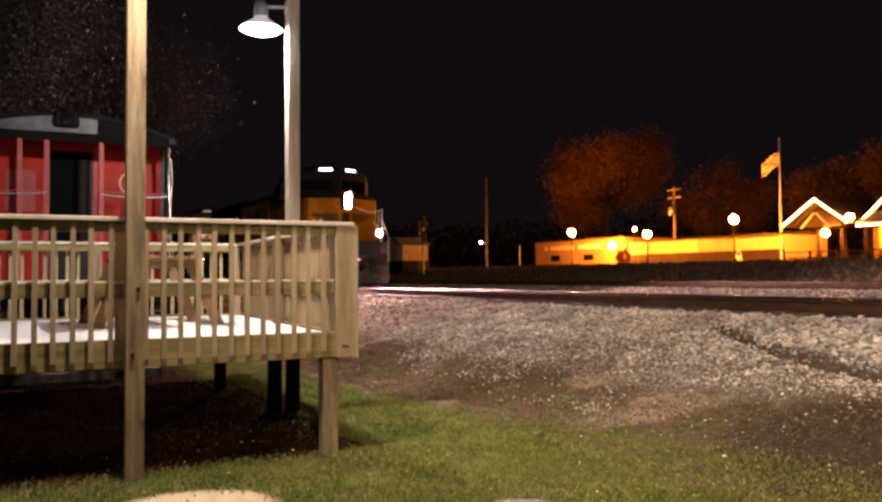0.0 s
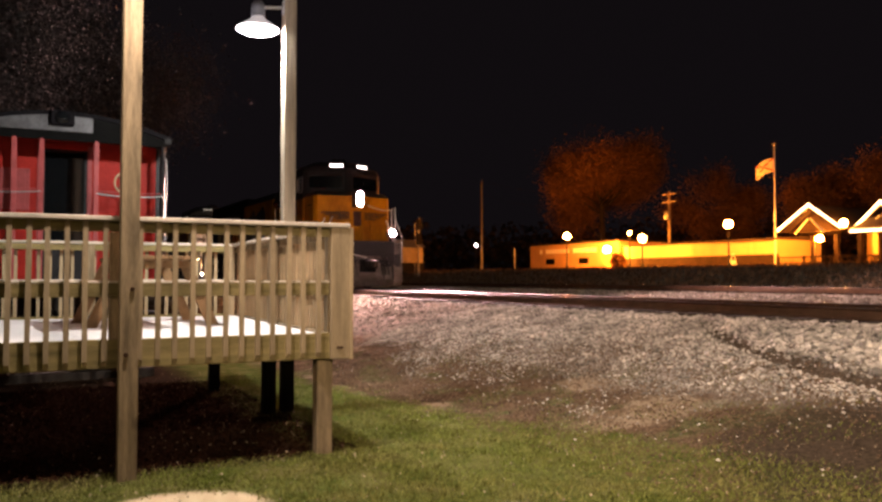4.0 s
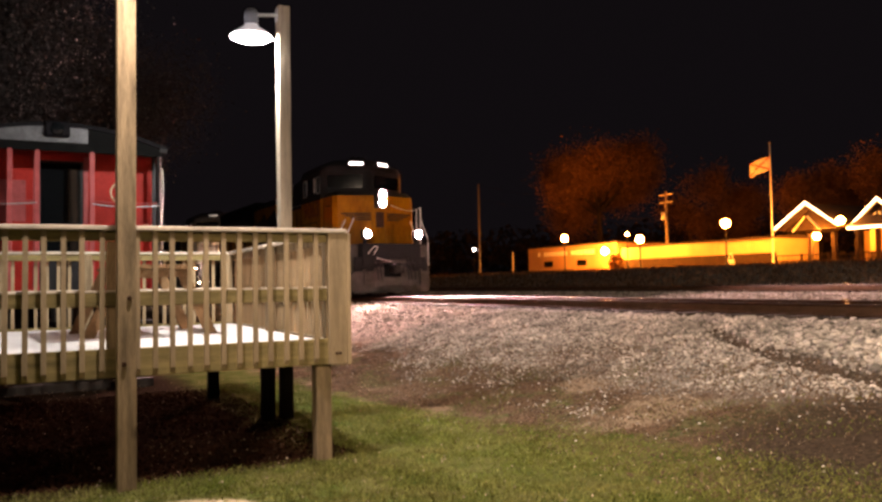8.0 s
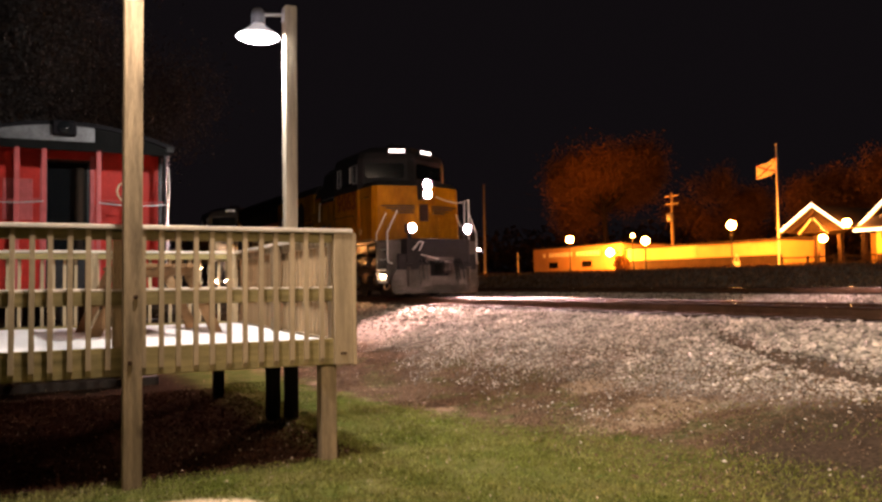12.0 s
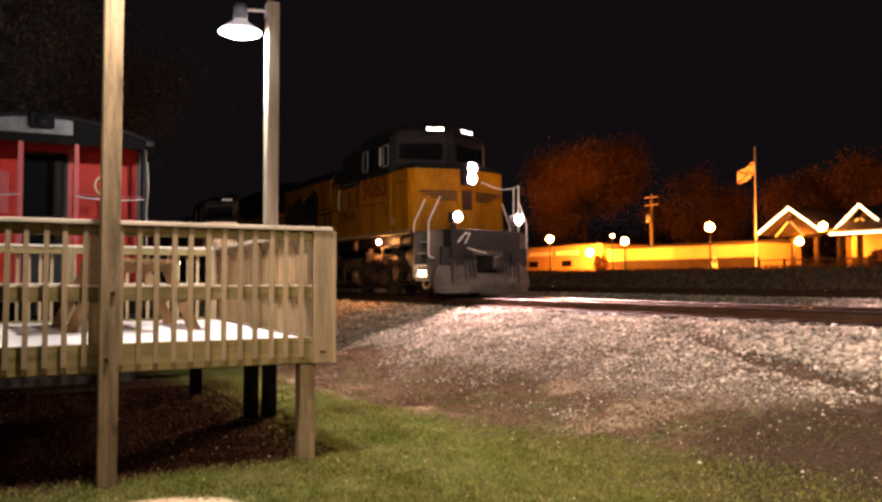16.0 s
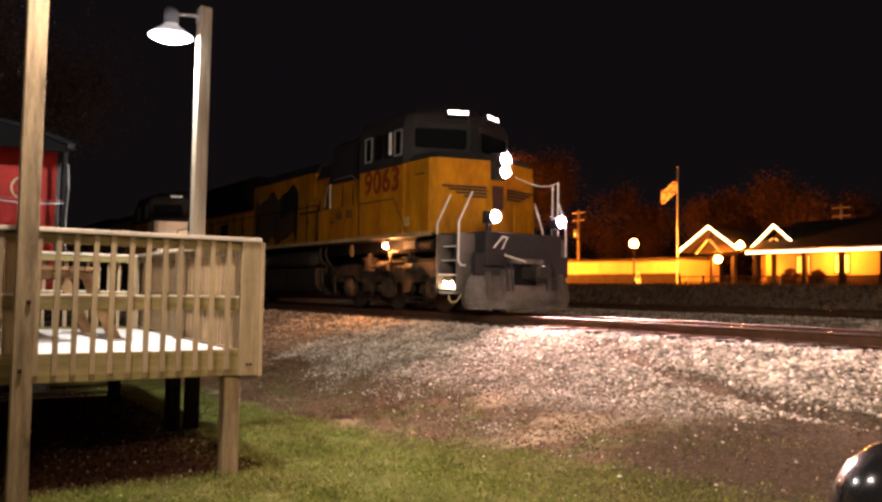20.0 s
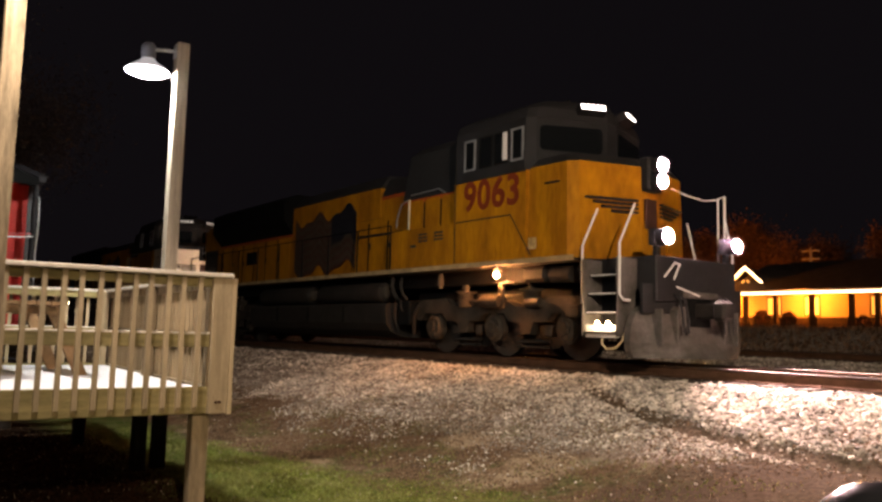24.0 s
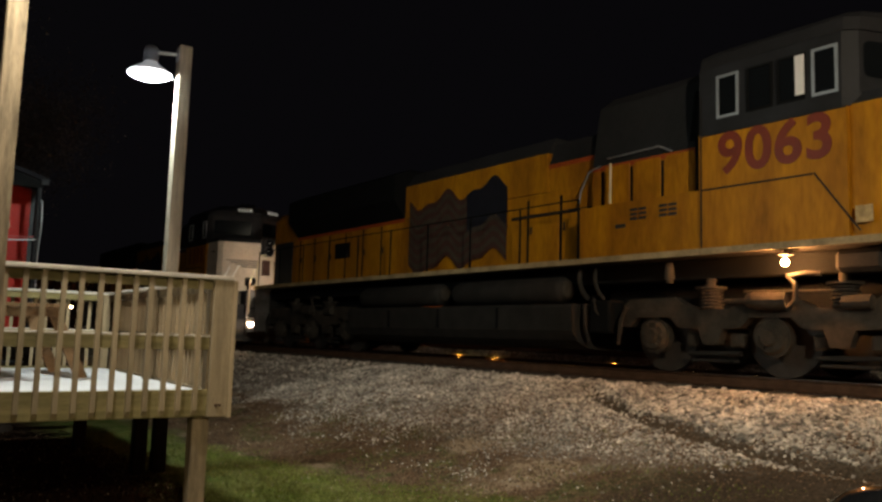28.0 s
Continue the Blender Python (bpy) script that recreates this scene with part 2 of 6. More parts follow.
# ---- building blocks ----
def box(bm, lo, hi, bev=0.0, m=None):
    r = bmesh.ops.create_cube(bm, size=1)
    vs = r["verts"]
    size = [max(h - l, 1e-4) for l, h in zip(lo, hi)]
    mid = [(h + l) / 2 for l, h in zip(lo, hi)]
    bmesh.ops.scale(bm, vec=size, verts=vs)
    bmesh.ops.translate(bm, vec=mid, verts=vs)
    if bev:
        es = list({e for v in vs for e in v.link_edges})
        r = bmesh.ops.bevel(bm, geom=es, offset=bev, segments=1, affect="EDGES")
        vs = list({v for f in r["faces"] for v in f.verts} | {v for v in vs if v.is_valid})
    if m is not None:
        bmesh.ops.transform(bm, matrix=m, verts=vs)
    return vs


def rod(bm, a, b, r, n=8, r2=None):
    a, b = Vector(a), Vector(b)
    d = b - a
    m = Matrix.Translation((a + b) / 2) @ d.to_track_quat("Z", "Y").to_matrix().to_4x4()
    return bmesh.ops.create_cone(bm, cap_ends=True, segments=n, radius1=r, radius2=r if r2 is None else r2, depth=d.length, matrix=m)["verts"]


def pipe(bm, pts, r, n=8):
    for a, b in zip(pts, pts[1:]):
        rod(bm, a, b, r, n)
    for p in pts[1:-1]:
        bmesh.ops.create_icosphere(bm, subdivisions=1, radius=r * 1.04, matrix=Matrix.Translation(p))


def prism(bm, outline, lo, hi, axis="z"):
    """An outline of 2D points drawn out from lo to hi along an axis."""
    def at(p, h):
        return (p[0], p[1], h) if axis == "z" else ((h, p[0], p[1]) if axis == "x" else (p[0], h, p[1]))
    a = [bm.verts.new(at(p, lo)) for p in outline]
    b = [bm.verts.new(at(p, hi)) for p in outline]
    n = len(outline)
    fs = [bm.faces.new([a[i], a[(i + 1) % n], b[(i + 1) % n], b[i]]) for i in range(n)]
    fs += [bm.faces.new(a[::-1]), bm.faces.new(b)]
    bmesh.ops.recalc_face_normals(bm, faces=fs)
    return a + b


def lathe(bm, profile, n=20, m=None):
    rings = []
    for r, z in profile:
        rings.append([bm.verts.new((r * math.cos(2 * math.pi * i / n), r * math.sin(2 * math.pi * i / n), z)) for i in range(n)])
    fs = []
    for a, b in zip(rings, rings[1:]):
        for i in range(n):
            fs.append(bm.faces.new([a[i], a[(i + 1) % n], b[(i + 1) % n], b[i]]))
    vs = [v for r in rings for v in r]
    if m is not None:
        bmesh.ops.transform(bm, matrix=m, verts=vs)
    return vs


def mesh_of(bm, name, material, smooth=False):
    me = bpy.data.meshes.new(name)
    bm.to_mesh(me)
    bm.free()
    me.materials.append(material)
    if smooth:
        for p in me.polygons:
            p.use_smooth = True
    return me


def part(name, bm, material, parent, label="", m=None, smooth=False):
    ob = new(name, mesh_of(bm, name, material, smooth))
    ob.parent = parent
    if m is not None:
        ob.matrix_basis = m
    if label:
        ob["label"] = label
    return ob


def share(name, me, parent, m):
    ob = new(name, me)
    ob.parent = parent
    ob.matrix_basis = m
    return ob


def boxpart(name, lo, hi, material, parent, bev=0.0, label="", m=None):
    bm = bmesh.new()
    box(bm, lo, hi, bev)
    return part(name, bm, material, parent, label, m)


def thing(name, m, label, category, group="", kind=""):
    ob = new(name)
    ob.empty_display_size = 0.2
    ob.matrix_basis = m
    return tagged(ob, label, category, group, kind)


def solid(name, bm, material, label, category, m=None, kind="", group="", smooth=False):
    ob = new(name, mesh_of(bm, name, material, smooth))
    if m is not None:
        ob.matrix_basis = m
    return tagged(ob, label, category, group, kind)


def words(text, height, depth, material, parent, m, name="lettering", label=""):
    cu = bpy.data.curves.new("text", "FONT")
    cu.space_character = 1.06
    cu.body, cu.size, cu.extrude, cu.align_x, cu.align_y, cu.offset = text, height * 1.4, depth, "CENTER", "CENTER", 0.020
    tmp = new("text_source", cu)
    bpy.context.view_layer.update()
    me = bpy.data.meshes.new_from_object(tmp.evaluated_get(bpy.context.evaluated_depsgraph_get()))
    bpy.data.objects.remove(tmp)
    me.materials.clear()
    me.materials.append(material)
    ob = share(name, me, parent, m)
    if label:
        ob["label"] = label
    return ob


# ---- ground ----
PROFILE_X = [-4000, 4.6, 5.4, 6.3, 7.2, 8.2, 9.25, 9.7, 12.4, 13.2, 14.6, 18.6, 19.6, 24.2, 25.2, 28.4, 29.4, 31, 60, 4000]
PROFILE_Z = [0.0, 0.0, 0.10, 0.30, 0.48, 0.69, 0.89, 0.91, 0.91, 0.82, 0.76, 0.86, 1.04, 1.04, 1.12, 1.98, 2.04, 2.0, 2.0, 2.0]


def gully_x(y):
    """The gully under the dark stripe bends away from the rail as it comes down the shoulder."""
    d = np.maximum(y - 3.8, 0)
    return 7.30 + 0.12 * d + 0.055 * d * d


def ground_z(x, y):
    z = np.interp(x, PROFILE_X, PROFILE_Z)
    # a shallow gully is pressed in along the dark stripe down the shoulder
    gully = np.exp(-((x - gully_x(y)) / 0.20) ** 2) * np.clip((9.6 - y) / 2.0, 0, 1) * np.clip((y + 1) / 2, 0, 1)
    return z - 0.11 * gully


def axis_lines(*runs):
    out = []
    for lo, hi, n in runs:
        out.extend(np.linspace(lo, hi, n, endpoint=False))
    return np.array(out)


gx = axis_lines((-3000, -200, 6), (-200, -12, 10), (-12, 3, 50), (3, 13.4, 120), (13.4, 30, 60), (30, 60, 20), (60, 300, 10), (300, 3001, 6))
gy = axis_lines((-3000, -200, 6), (-200, -10, 10), (-10, 2, 40), (2, 14, 120), (14, 40, 80), (40, 120, 40), (120, 400, 12), (400, 3001, 6))
GX, GY = np.meshgrid(gx, gy, indexing="ij")
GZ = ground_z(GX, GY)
near = (np.abs(GX) < 40) & (GY > -15) & (GY < 60)
rough_amp = np.where(GX > 14, 0.018, 0.005)
for i in range(GX.shape[0]):
    for j in range(GX.shape[1]):
        if near[i, j]:
            p = (GX[i, j], GY[i, j], 0)
            GZ[i, j] += rough_amp[i, j] * (noise.noise(Vector(p) * 1.3) + 0.5 * noise.noise(Vector(p) * 4.1))
nx, ny = GX.shape
idx = np.arange(nx * ny).reshape(nx, ny)
quads = np.stack([idx[:-1, :-1], idx[1:, :-1], idx[1:, 1:], idx[:-1, 1:]], -1).reshape(-1, 4)
gme = bpy.data.meshes.new("ground")
gme.from_pydata(np.stack([GX, GY, GZ], -1).reshape(-1, 3).tolist(), [], quads.tolist())
for p in gme.polygons:
    p.use_smooth = True


def ground_material():
    m = bpy.data.materials.new("ground_cover")
    m.use_nodes = True
    t = m.node_tree
    b = t.nodes["Principled BSDF"]
    b.inputs["Roughness"].default_value, b.inputs["Specular IOR Level"].default_value = 0.95, 0.0
    co = t.nodes.new("ShaderNodeTexCoord")
    sep = t.nodes.new("ShaderNodeSeparateXYZ")
    t.links.new(co.outputs["Object"], sep.inputs[0])

    def tex(scale, detail=6):
        n = t.nodes.new("ShaderNodeTexNoise")
        n.inputs["Scale"].default_value, n.inputs["Detail"].default_value = scale, detail
        t.links.new(co.outputs["Object"], n.inputs["Vector"])
        return n.outputs["Fac"]

    def calc(op, a, c, d=None):
        n = t.nodes.new("ShaderNodeMath")
        n.operation = op
        for k, v in enumerate((a, c, d)):
            if v is None:
                continue
            if isinstance(v, (int, float)):
                n.inputs[k].default_value = v
            else:
                t.links.new(v, n.inputs[k])
        return n.outputs[0]

    def step(v, lo, hi):
        n = t.nodes.new("ShaderNodeMapRange")
        n.interpolation_type = "SMOOTHSTEP"
        t.links.new(v, n.inputs[0])
        n.inputs[1].default_value, n.inputs[2].default_value = lo, hi
        return n.outputs[0]

    def mix(f, a, c):
        n = t.nodes.new("ShaderNodeMix")
        n.data_type = "RGBA"
        t.links.new(f, n.inputs[0])
        for k, v in ((6, a), (7, c)):
            if isinstance(v, tuple):
                n.inputs[k].default_value = (*v, 1)
            else:
                t.links.new(v, n.inputs[k])
        return n.outputs[2]

    big, mid, fine, gravel = tex(0.6), tex(3.0), tex(24.0), tex(90.0)
    grass = mix(step(mid, 0.35, 0.65), (0.062, 0.084, 0.019), (0.120, 0.116, 0.042))
    dirt = mix(step(fine, 0.42, 0.58), (0.135, 0.086, 0.053), (0.062, 0.039, 0.024))
    dirt = mix(step(gravel, 0.56, 0.68), dirt, (0.30, 0.215, 0.145))
    dirt = mix(step(tex(2.2), 0.52, 0.66), dirt, (0.062, 0.041, 0.027))
    dirt = mix(step(tex(1.5), 0.50, 0.60), dirt, mix(step(tex(14.0), 0.40, 0.60), (0.055, 0.060, 0.022), (0.130, 0.115, 0.055)))
    dirt = mix(step(tex(0.9), 0.56, 0.64), dirt, mix(step(fine, 0.40, 0.62), (0.30, 0.225, 0.150), (0.20, 0.145, 0.095)))
    stones = mix(step(tex(55.0), 0.44, 0.56), (0.14, 0.115, 0.094), (0.46, 0.40, 0.34))
    stones = mix(step(tex(5.0), 0.45, 0.75), stones, (0.12, 0.092, 0.072))
    wob = calc("MULTIPLY_ADD", big, 1.0, calc("MULTIPLY_ADD", mid, 0.7, sep.outputs[0]))
    # the turf gives way to dirt sooner further up the line
    c1 = mix(step(calc("MULTIPLY_ADD", calc("MINIMUM", calc("SUBTRACT", sep.outputs[1], 5.4), 5.0), 0.24, wob), 5.80, 6.15), grass, dirt)
    c2 = mix(step(wob, 6.9, 7.7), c1, stones)
    # bare mulch under and behind the platform
    u = calc("MULTIPLY_ADD", mid, 0.5, sep.outputs[1])
    mulch = calc("MULTIPLY", step(u, 6.55, 6.95), step(calc("MULTIPLY_ADD", mid, -0.6, calc("MULTIPLY", sep.outputs[0], -1.0)), -3.1, -2.5))
    bark = mix(step(fine, 0.40, 0.62), (0.046, 0.026, 0.016), (0.012, 0.008, 0.006))
    c3 = mix(mulch, c2, bark)
    # a bare pale patch in the turf
    dx = calc("DIVIDE", calc("SUBTRACT", sep.outputs[0], 1.0), 0.60)
    dy = calc("DIVIDE", calc("SUBTRACT", sep.outputs[1], 5.42), 0.52)
    rad = calc("MULTIPLY_ADD", mid, 0.5, calc("ADD", calc("MULTIPLY", dx, dx), calc("MULTIPLY", dy, dy)))
    n = t.nodes.new("ShaderNodeMapRange")
    n.interpolation_type = "SMOOTHSTEP"
    t.links.new(rad, n.inputs[0])
    n.inputs[1].default_value, n.inputs[2].default_value, n.inputs[3].default_value, n.inputs[4].default_value = 1.0, 1.4, 1.0, 0.0
    c4 = mix(n.outputs[0], c3, (0.50, 0.40, 0.26))
    # dark soil along the gully, the stripe's shade put into its colour
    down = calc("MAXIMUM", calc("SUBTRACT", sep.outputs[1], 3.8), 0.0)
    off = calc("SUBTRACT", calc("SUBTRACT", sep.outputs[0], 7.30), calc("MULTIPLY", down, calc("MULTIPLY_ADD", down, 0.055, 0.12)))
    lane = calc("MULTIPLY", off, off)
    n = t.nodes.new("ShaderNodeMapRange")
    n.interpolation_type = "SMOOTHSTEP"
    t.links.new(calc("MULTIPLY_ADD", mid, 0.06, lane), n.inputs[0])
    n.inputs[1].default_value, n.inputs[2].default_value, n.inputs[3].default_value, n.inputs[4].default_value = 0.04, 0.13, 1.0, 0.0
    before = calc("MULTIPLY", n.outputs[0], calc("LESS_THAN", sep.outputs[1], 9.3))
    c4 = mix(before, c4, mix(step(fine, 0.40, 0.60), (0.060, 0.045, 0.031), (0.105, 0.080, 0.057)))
    # dark soil at the foot of the bank, the shadow there put into its colour
    ex = calc("DIVIDE", calc("SUBTRACT", sep.outputs[0], 6.0), 1.5)
    ey = calc("DIVIDE", calc("SUBTRACT", sep.outputs[1], 3.4), 1.7)
    soil_shade = calc("MULTIPLY_ADD", mid, 1.0, calc("ADD", calc("MULTIPLY", ex, ex), calc("MULTIPLY", ey, ey)))
    n = t.nodes.new("ShaderNodeMapRange")
    n.interpolation_type = "SMOOTHSTEP"
    t.links.new(soil_shade, n.inputs[0])
    n.inputs[1].default_value, n.inputs[2].default_value, n.inputs[3].default_value, n.inputs[4].default_value = 0.9, 2.0, 0.95, 0.0
    c4 = mix(n.outputs[0], c4, mix(step(fine, 0.40, 0.60), (0.036, 0.027, 0.019), (0.066, 0.048, 0.033)))
    t.links.new(c4, b.inputs["Base Color"])
    bp = t.nodes.new("ShaderNodeBump")
    bp.inputs["Strength"].default_value, bp.inputs["Distance"].default_value = 0.4, 0.012
    t.links.new(calc("ADD", fine, gravel), bp.inputs["Height"])
    t.links.new(bp.outputs[0], b.inputs["Normal"])
    return m


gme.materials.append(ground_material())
tagged(new("ground", gme), "turf, bare dirt and gravel bank rising to the railway", "ground", kind="structure")


# ---- railway tracks ----
def rail_mesh(length):
    bm = bmesh.new()
    prism(bm, [(-0.075, -0.172), (0.075, -0.172), (0.075, -0.160), (0.012, -0.140), (0.010, -0.045), (0.036, -0.034), (0.036, -0.004),
               (-0.036, -0.004), (-0.036, -0.034), (-0.010, -0.045), (-0.012, -0.140), (-0.075, -0.160)], 0, length, "y")
    return mesh_of(bm, "rail", RAIL)


def head_mesh(length):
    bm = bmesh.new()
    # crowned running surface
    crown = [(-0.034 + 0.0068 * k, -0.0035 * ((k - 5) / 5) ** 2) for k in range(11)]
    vs = [[bm.verts.new((x, y, z)) for x, z in crown] for y in (0, length)]
    for k in range(10):
        bm.faces.new([vs[0][k], vs[0][k + 1], vs[1][k + 1], vs[1][k]])
    return mesh_of(bm, "railhead", RAIL_TOP, True)


def shoulder_mesh(length):
    bm = bmesh.new()
    for s in (-1, 1):
        arc = [(s * (0.0345 + 0.010 * math.sin(a)), -0.0045 - 0.012 * (1 - math.cos(a))) for a in [radians(10 + 11 * k) for k in range(8)]]
        vs = [[bm.verts.new((x, y, z)) for x, z in arc] for y in (0, length)]
        for k in range(7):
            bm.faces.new([vs[0][k], vs[0][k + 1], vs[1][k + 1], vs[1][k]])
    return mesh_of(bm, "rail_shoulder", RAIL_EDGE, True)


def track(x, z, y0, y1, tie_y0, tie_y1, label):
    tr = thing("railway_track", pose(x, 0, z), label, "railway track", kind="structure")
    rme, hme, sme = rail_mesh(y1 - y0), head_mesh(y1 - y0), shoulder_mesh(y1 - y0)
    for dx in (-0.75, 0.75):
        r = share("rail", rme, tr, pose(dx, y0, 0))
        share("railhead", hme, r, Matrix.Identity(4))["label"] = "polished running surface"
        share("rail_shoulder", sme, r, Matrix.Identity(4))
    bm = bmesh.new()
    box(bm, (-1.3, -0.115, -0.36), (1.3, 0.115, -0.174), 0.012)
    tme = mesh_of(bm, "tie", TIE)
    bm = bmesh.new()
    box(bm, (-0.13, -0.09, -0.173), (0.13, 0.09, -0.160), 0.003)
    for sx in (-0.1, 0.1):
        box(bm, (sx - 0.012, -0.06, -0.165), (sx + 0.012, -0.03, -0.140))
    pme = mesh_of(bm, "tie_plate", RAIL)
    n = int((tie_y1 - tie_y0) / 0.52)
    for i in range(n):
        y = tie_y0 + 0.52 * i + random.uniform(-0.03, 0.03)
        tie = share("tie", tme, tr, pose(random.uniform(-0.04, 0.04), y, random.uniform(-0.012, 0.004), 0, 0, random.uniform(-1, 1)))
        if y < 22:
            share("tie_plate", pme, tie, pose(-0.75, 0, 0.002))
    return tr


track(TRACK_X, RAIL_Z, -60, 400, -4, 44, "main line track with rusty rails on dark ties")
track(21.75, 1.27, -60, 400, 2, 60, "second track beyond the main line")
track(0.70, 0.30, 12.9, 60, 13.2, 24, "short track that the caboose stands on")


# ---- loose ballast and turf ----
def scatter_stones(name, x0, x1, y0, y1, count, size, label, seed, material=None, stray=0.0, clean=False):
    rng = np.random.default_rng(seed)
    x, y = rng.uniform(x0, x1, count), y0 + (y1 - y0) * rng.uniform(0, 1, count) ** 1.35
    keep = ~((np.abs(np.abs(x - TRACK_X) - 0.75) < 0.12))
    # stones thinned out along the dark stripe
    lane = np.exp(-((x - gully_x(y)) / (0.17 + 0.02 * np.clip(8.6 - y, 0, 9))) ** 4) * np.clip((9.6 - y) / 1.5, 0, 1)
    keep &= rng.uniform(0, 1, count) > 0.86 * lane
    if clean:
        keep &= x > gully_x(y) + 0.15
    # fewer stones where the soil colour carries that shadow
    shade_reach = ((x - 6.0) / 1.15) ** 2 + ((y - 3.6) / 1.25) ** 2
    keep &= rng.uniform(0, 1, count) < np.clip(shade_reach - 0.25, 0.10, 1)
    x, y = x[keep], y[keep]
    # ragged lower edge, bare patches
    patch = np.sin(x * 2.1 + 1.7 * np.sin(y * 0.9)) * np.sin(y * 1.6 + 1.3 * np.sin(x * 1.7 + 0.5)) + 0.6 * np.sin(x * 5.3 - y * 2.2) * np.sin(y * 4.1 + x)
    slope = np.clip((x - 5.6 - 0.42 * np.clip(6.2 - y, 0, 4) + 0.55 * patch + max(0.0, 0.016 - size) * 700 + stray) / 2.6, 0.02, 1)
    cover = slope * np.clip(0.85 + 0.28 * patch, 0.42, 1)
    thin = rng.uniform(0, 1, len(x)) < cover
    x, y = x[thin], y[thin]
    n = len(x)
    z = ground_z(x, y)
    base = np.array([(1, 0, 0), (-0.5, 0.86, 0.1), (-0.5, -0.86, -0.1), (0.1, 0.1, 0.8), (-0.1, 0, -0.8), (0.5, 0.7, 0.3)])
    faces = np.array([(0, 5, 3), (5, 1, 3), (1, 2, 3), (2, 0, 3), (5, 0, 4), (1, 5, 4), (2, 1, 4), (0, 2, 4)])
    v = base[None] * (1 + rng.uniform(-0.35, 0.35, (n, 6, 3)))
    a, b = rng.uniform(0, 6.28, n), rng.uniform(-1.2, 1.2, n)
    ca, sa, cb, sb = np.cos(a), np.sin(a), np.cos(b), np.sin(b)
    vx, vy, vz = v[..., 0] * ca[:, None] - v[..., 1] * sa[:, None], v[..., 0] * sa[:, None] + v[..., 1] * ca[:, None], v[..., 2]
    vy, vz = vy * cb[:, None] - vz * sb[:, None], vy * sb[:, None] + vz * cb[:, None]
    s = size * np.clip(rng.lognormal(0, 0.32, n), 0.45, 1.9) * np.clip((x - 4.0) / 3.6, 0.75, 1)
    pts = np.stack([vx * s[:, None] + x[:, None], vy * s[:, None] + y[:, None], vz * s[:, None] * 0.8 + (z + s * 0.30)[:, None]], -1)
    me = bpy.data.meshes.new(name)
    f = (faces[None] + 6 * np.arange(n)[:, None, None]).reshape(-1, 3)
    me.from_pydata(pts.reshape(-1, 3).tolist(), [], f.tolist())
    me.materials.append(material or STONE)
    return tagged(new(name, me), label, "gravel", kind="stuff")


scatter_stones("ballast_near", 5.2, 9.95, -1.0, 15, 118000, 0.019, "pale crushed stone ballast on the track shoulder", 3)
scatter_stones("large_ballast", 6.4, 9.95, -1.0, 15, 20000, 0.028, "larger crushed stones among the ballast", 9)
scatter_stones("clean_ballast", 7.3, 9.95, -1.0, 14, 25000, 0.034, "clean pale crushed stone beside the rail", 21, clean=True)
scatter_stones("gravel_fringe", 4.2, 8.4, 0.5, 14, 120000, 0.0125, "fine stray gravel on the dirt below the ballast", 6, GRIT)
scatter_stones("ballast_far", 5.6, 13.6, 13, 42, 34000, 0.028, "pale crushed stone ballast along the track", 4)
scatter_stones("ballast_second_track", 14.6, 24.4, 6, 44, 42000, 0.032, "pinkish crushed stone ballast round the second track", 15)
scatter_stones("ballast_between_rails", 10.1, 14.5, 0.0, 16, 16000, 0.028, "crushed stone ballast between the rails", 5)


scatter_stones("stray_stones", 4.4, 8.2, 1.5, 13, 3200, 0.016, "pale stray stones on the dirt", 10, STRAY, 1.2)


def bank_cover(count, seed):
    """Tufts of dead grass and rubble on the bank beyond the second track."""
    rng = np.random.default_rng(seed)
    x, y = rng.uniform(24.6, 30.5, count), rng.uniform(4, 95, count)
    z = ground_z(x, y) - 0.02
    h, a, w = rng.uniform(0.05, 0.22, count), rng.uniform(0, 6.28, count), rng.uniform(0.03, 0.10, count)
    pts = np.stack([np.stack([x - w * np.cos(a), y - w * np.sin(a), z], -1), np.stack([x + w * np.cos(a), y + w * np.sin(a), z], -1),
                    np.stack([x + 0.4 * w * np.cos(a + 1), y + 0.4 * w * np.sin(a + 1), z + h], -1)], 1)
    me = bpy.data.meshes.new("bank_weeds")
    me.from_pydata(pts.reshape(-1, 3).tolist(), [], np.arange(3 * count).reshape(-1, 3).tolist())
    me.materials.append(mat("dead_weeds", (0.16, 0.100, 0.062), 0.9, spec=0.05, vary=0.4, scale=1.0, fine=8, island=0.6, bump=0))
    tagged(new("bank_weeds", me), "dry weeds and rubble on the far bank", "weeds", kind="stuff")


bank_cover(26000, 17)


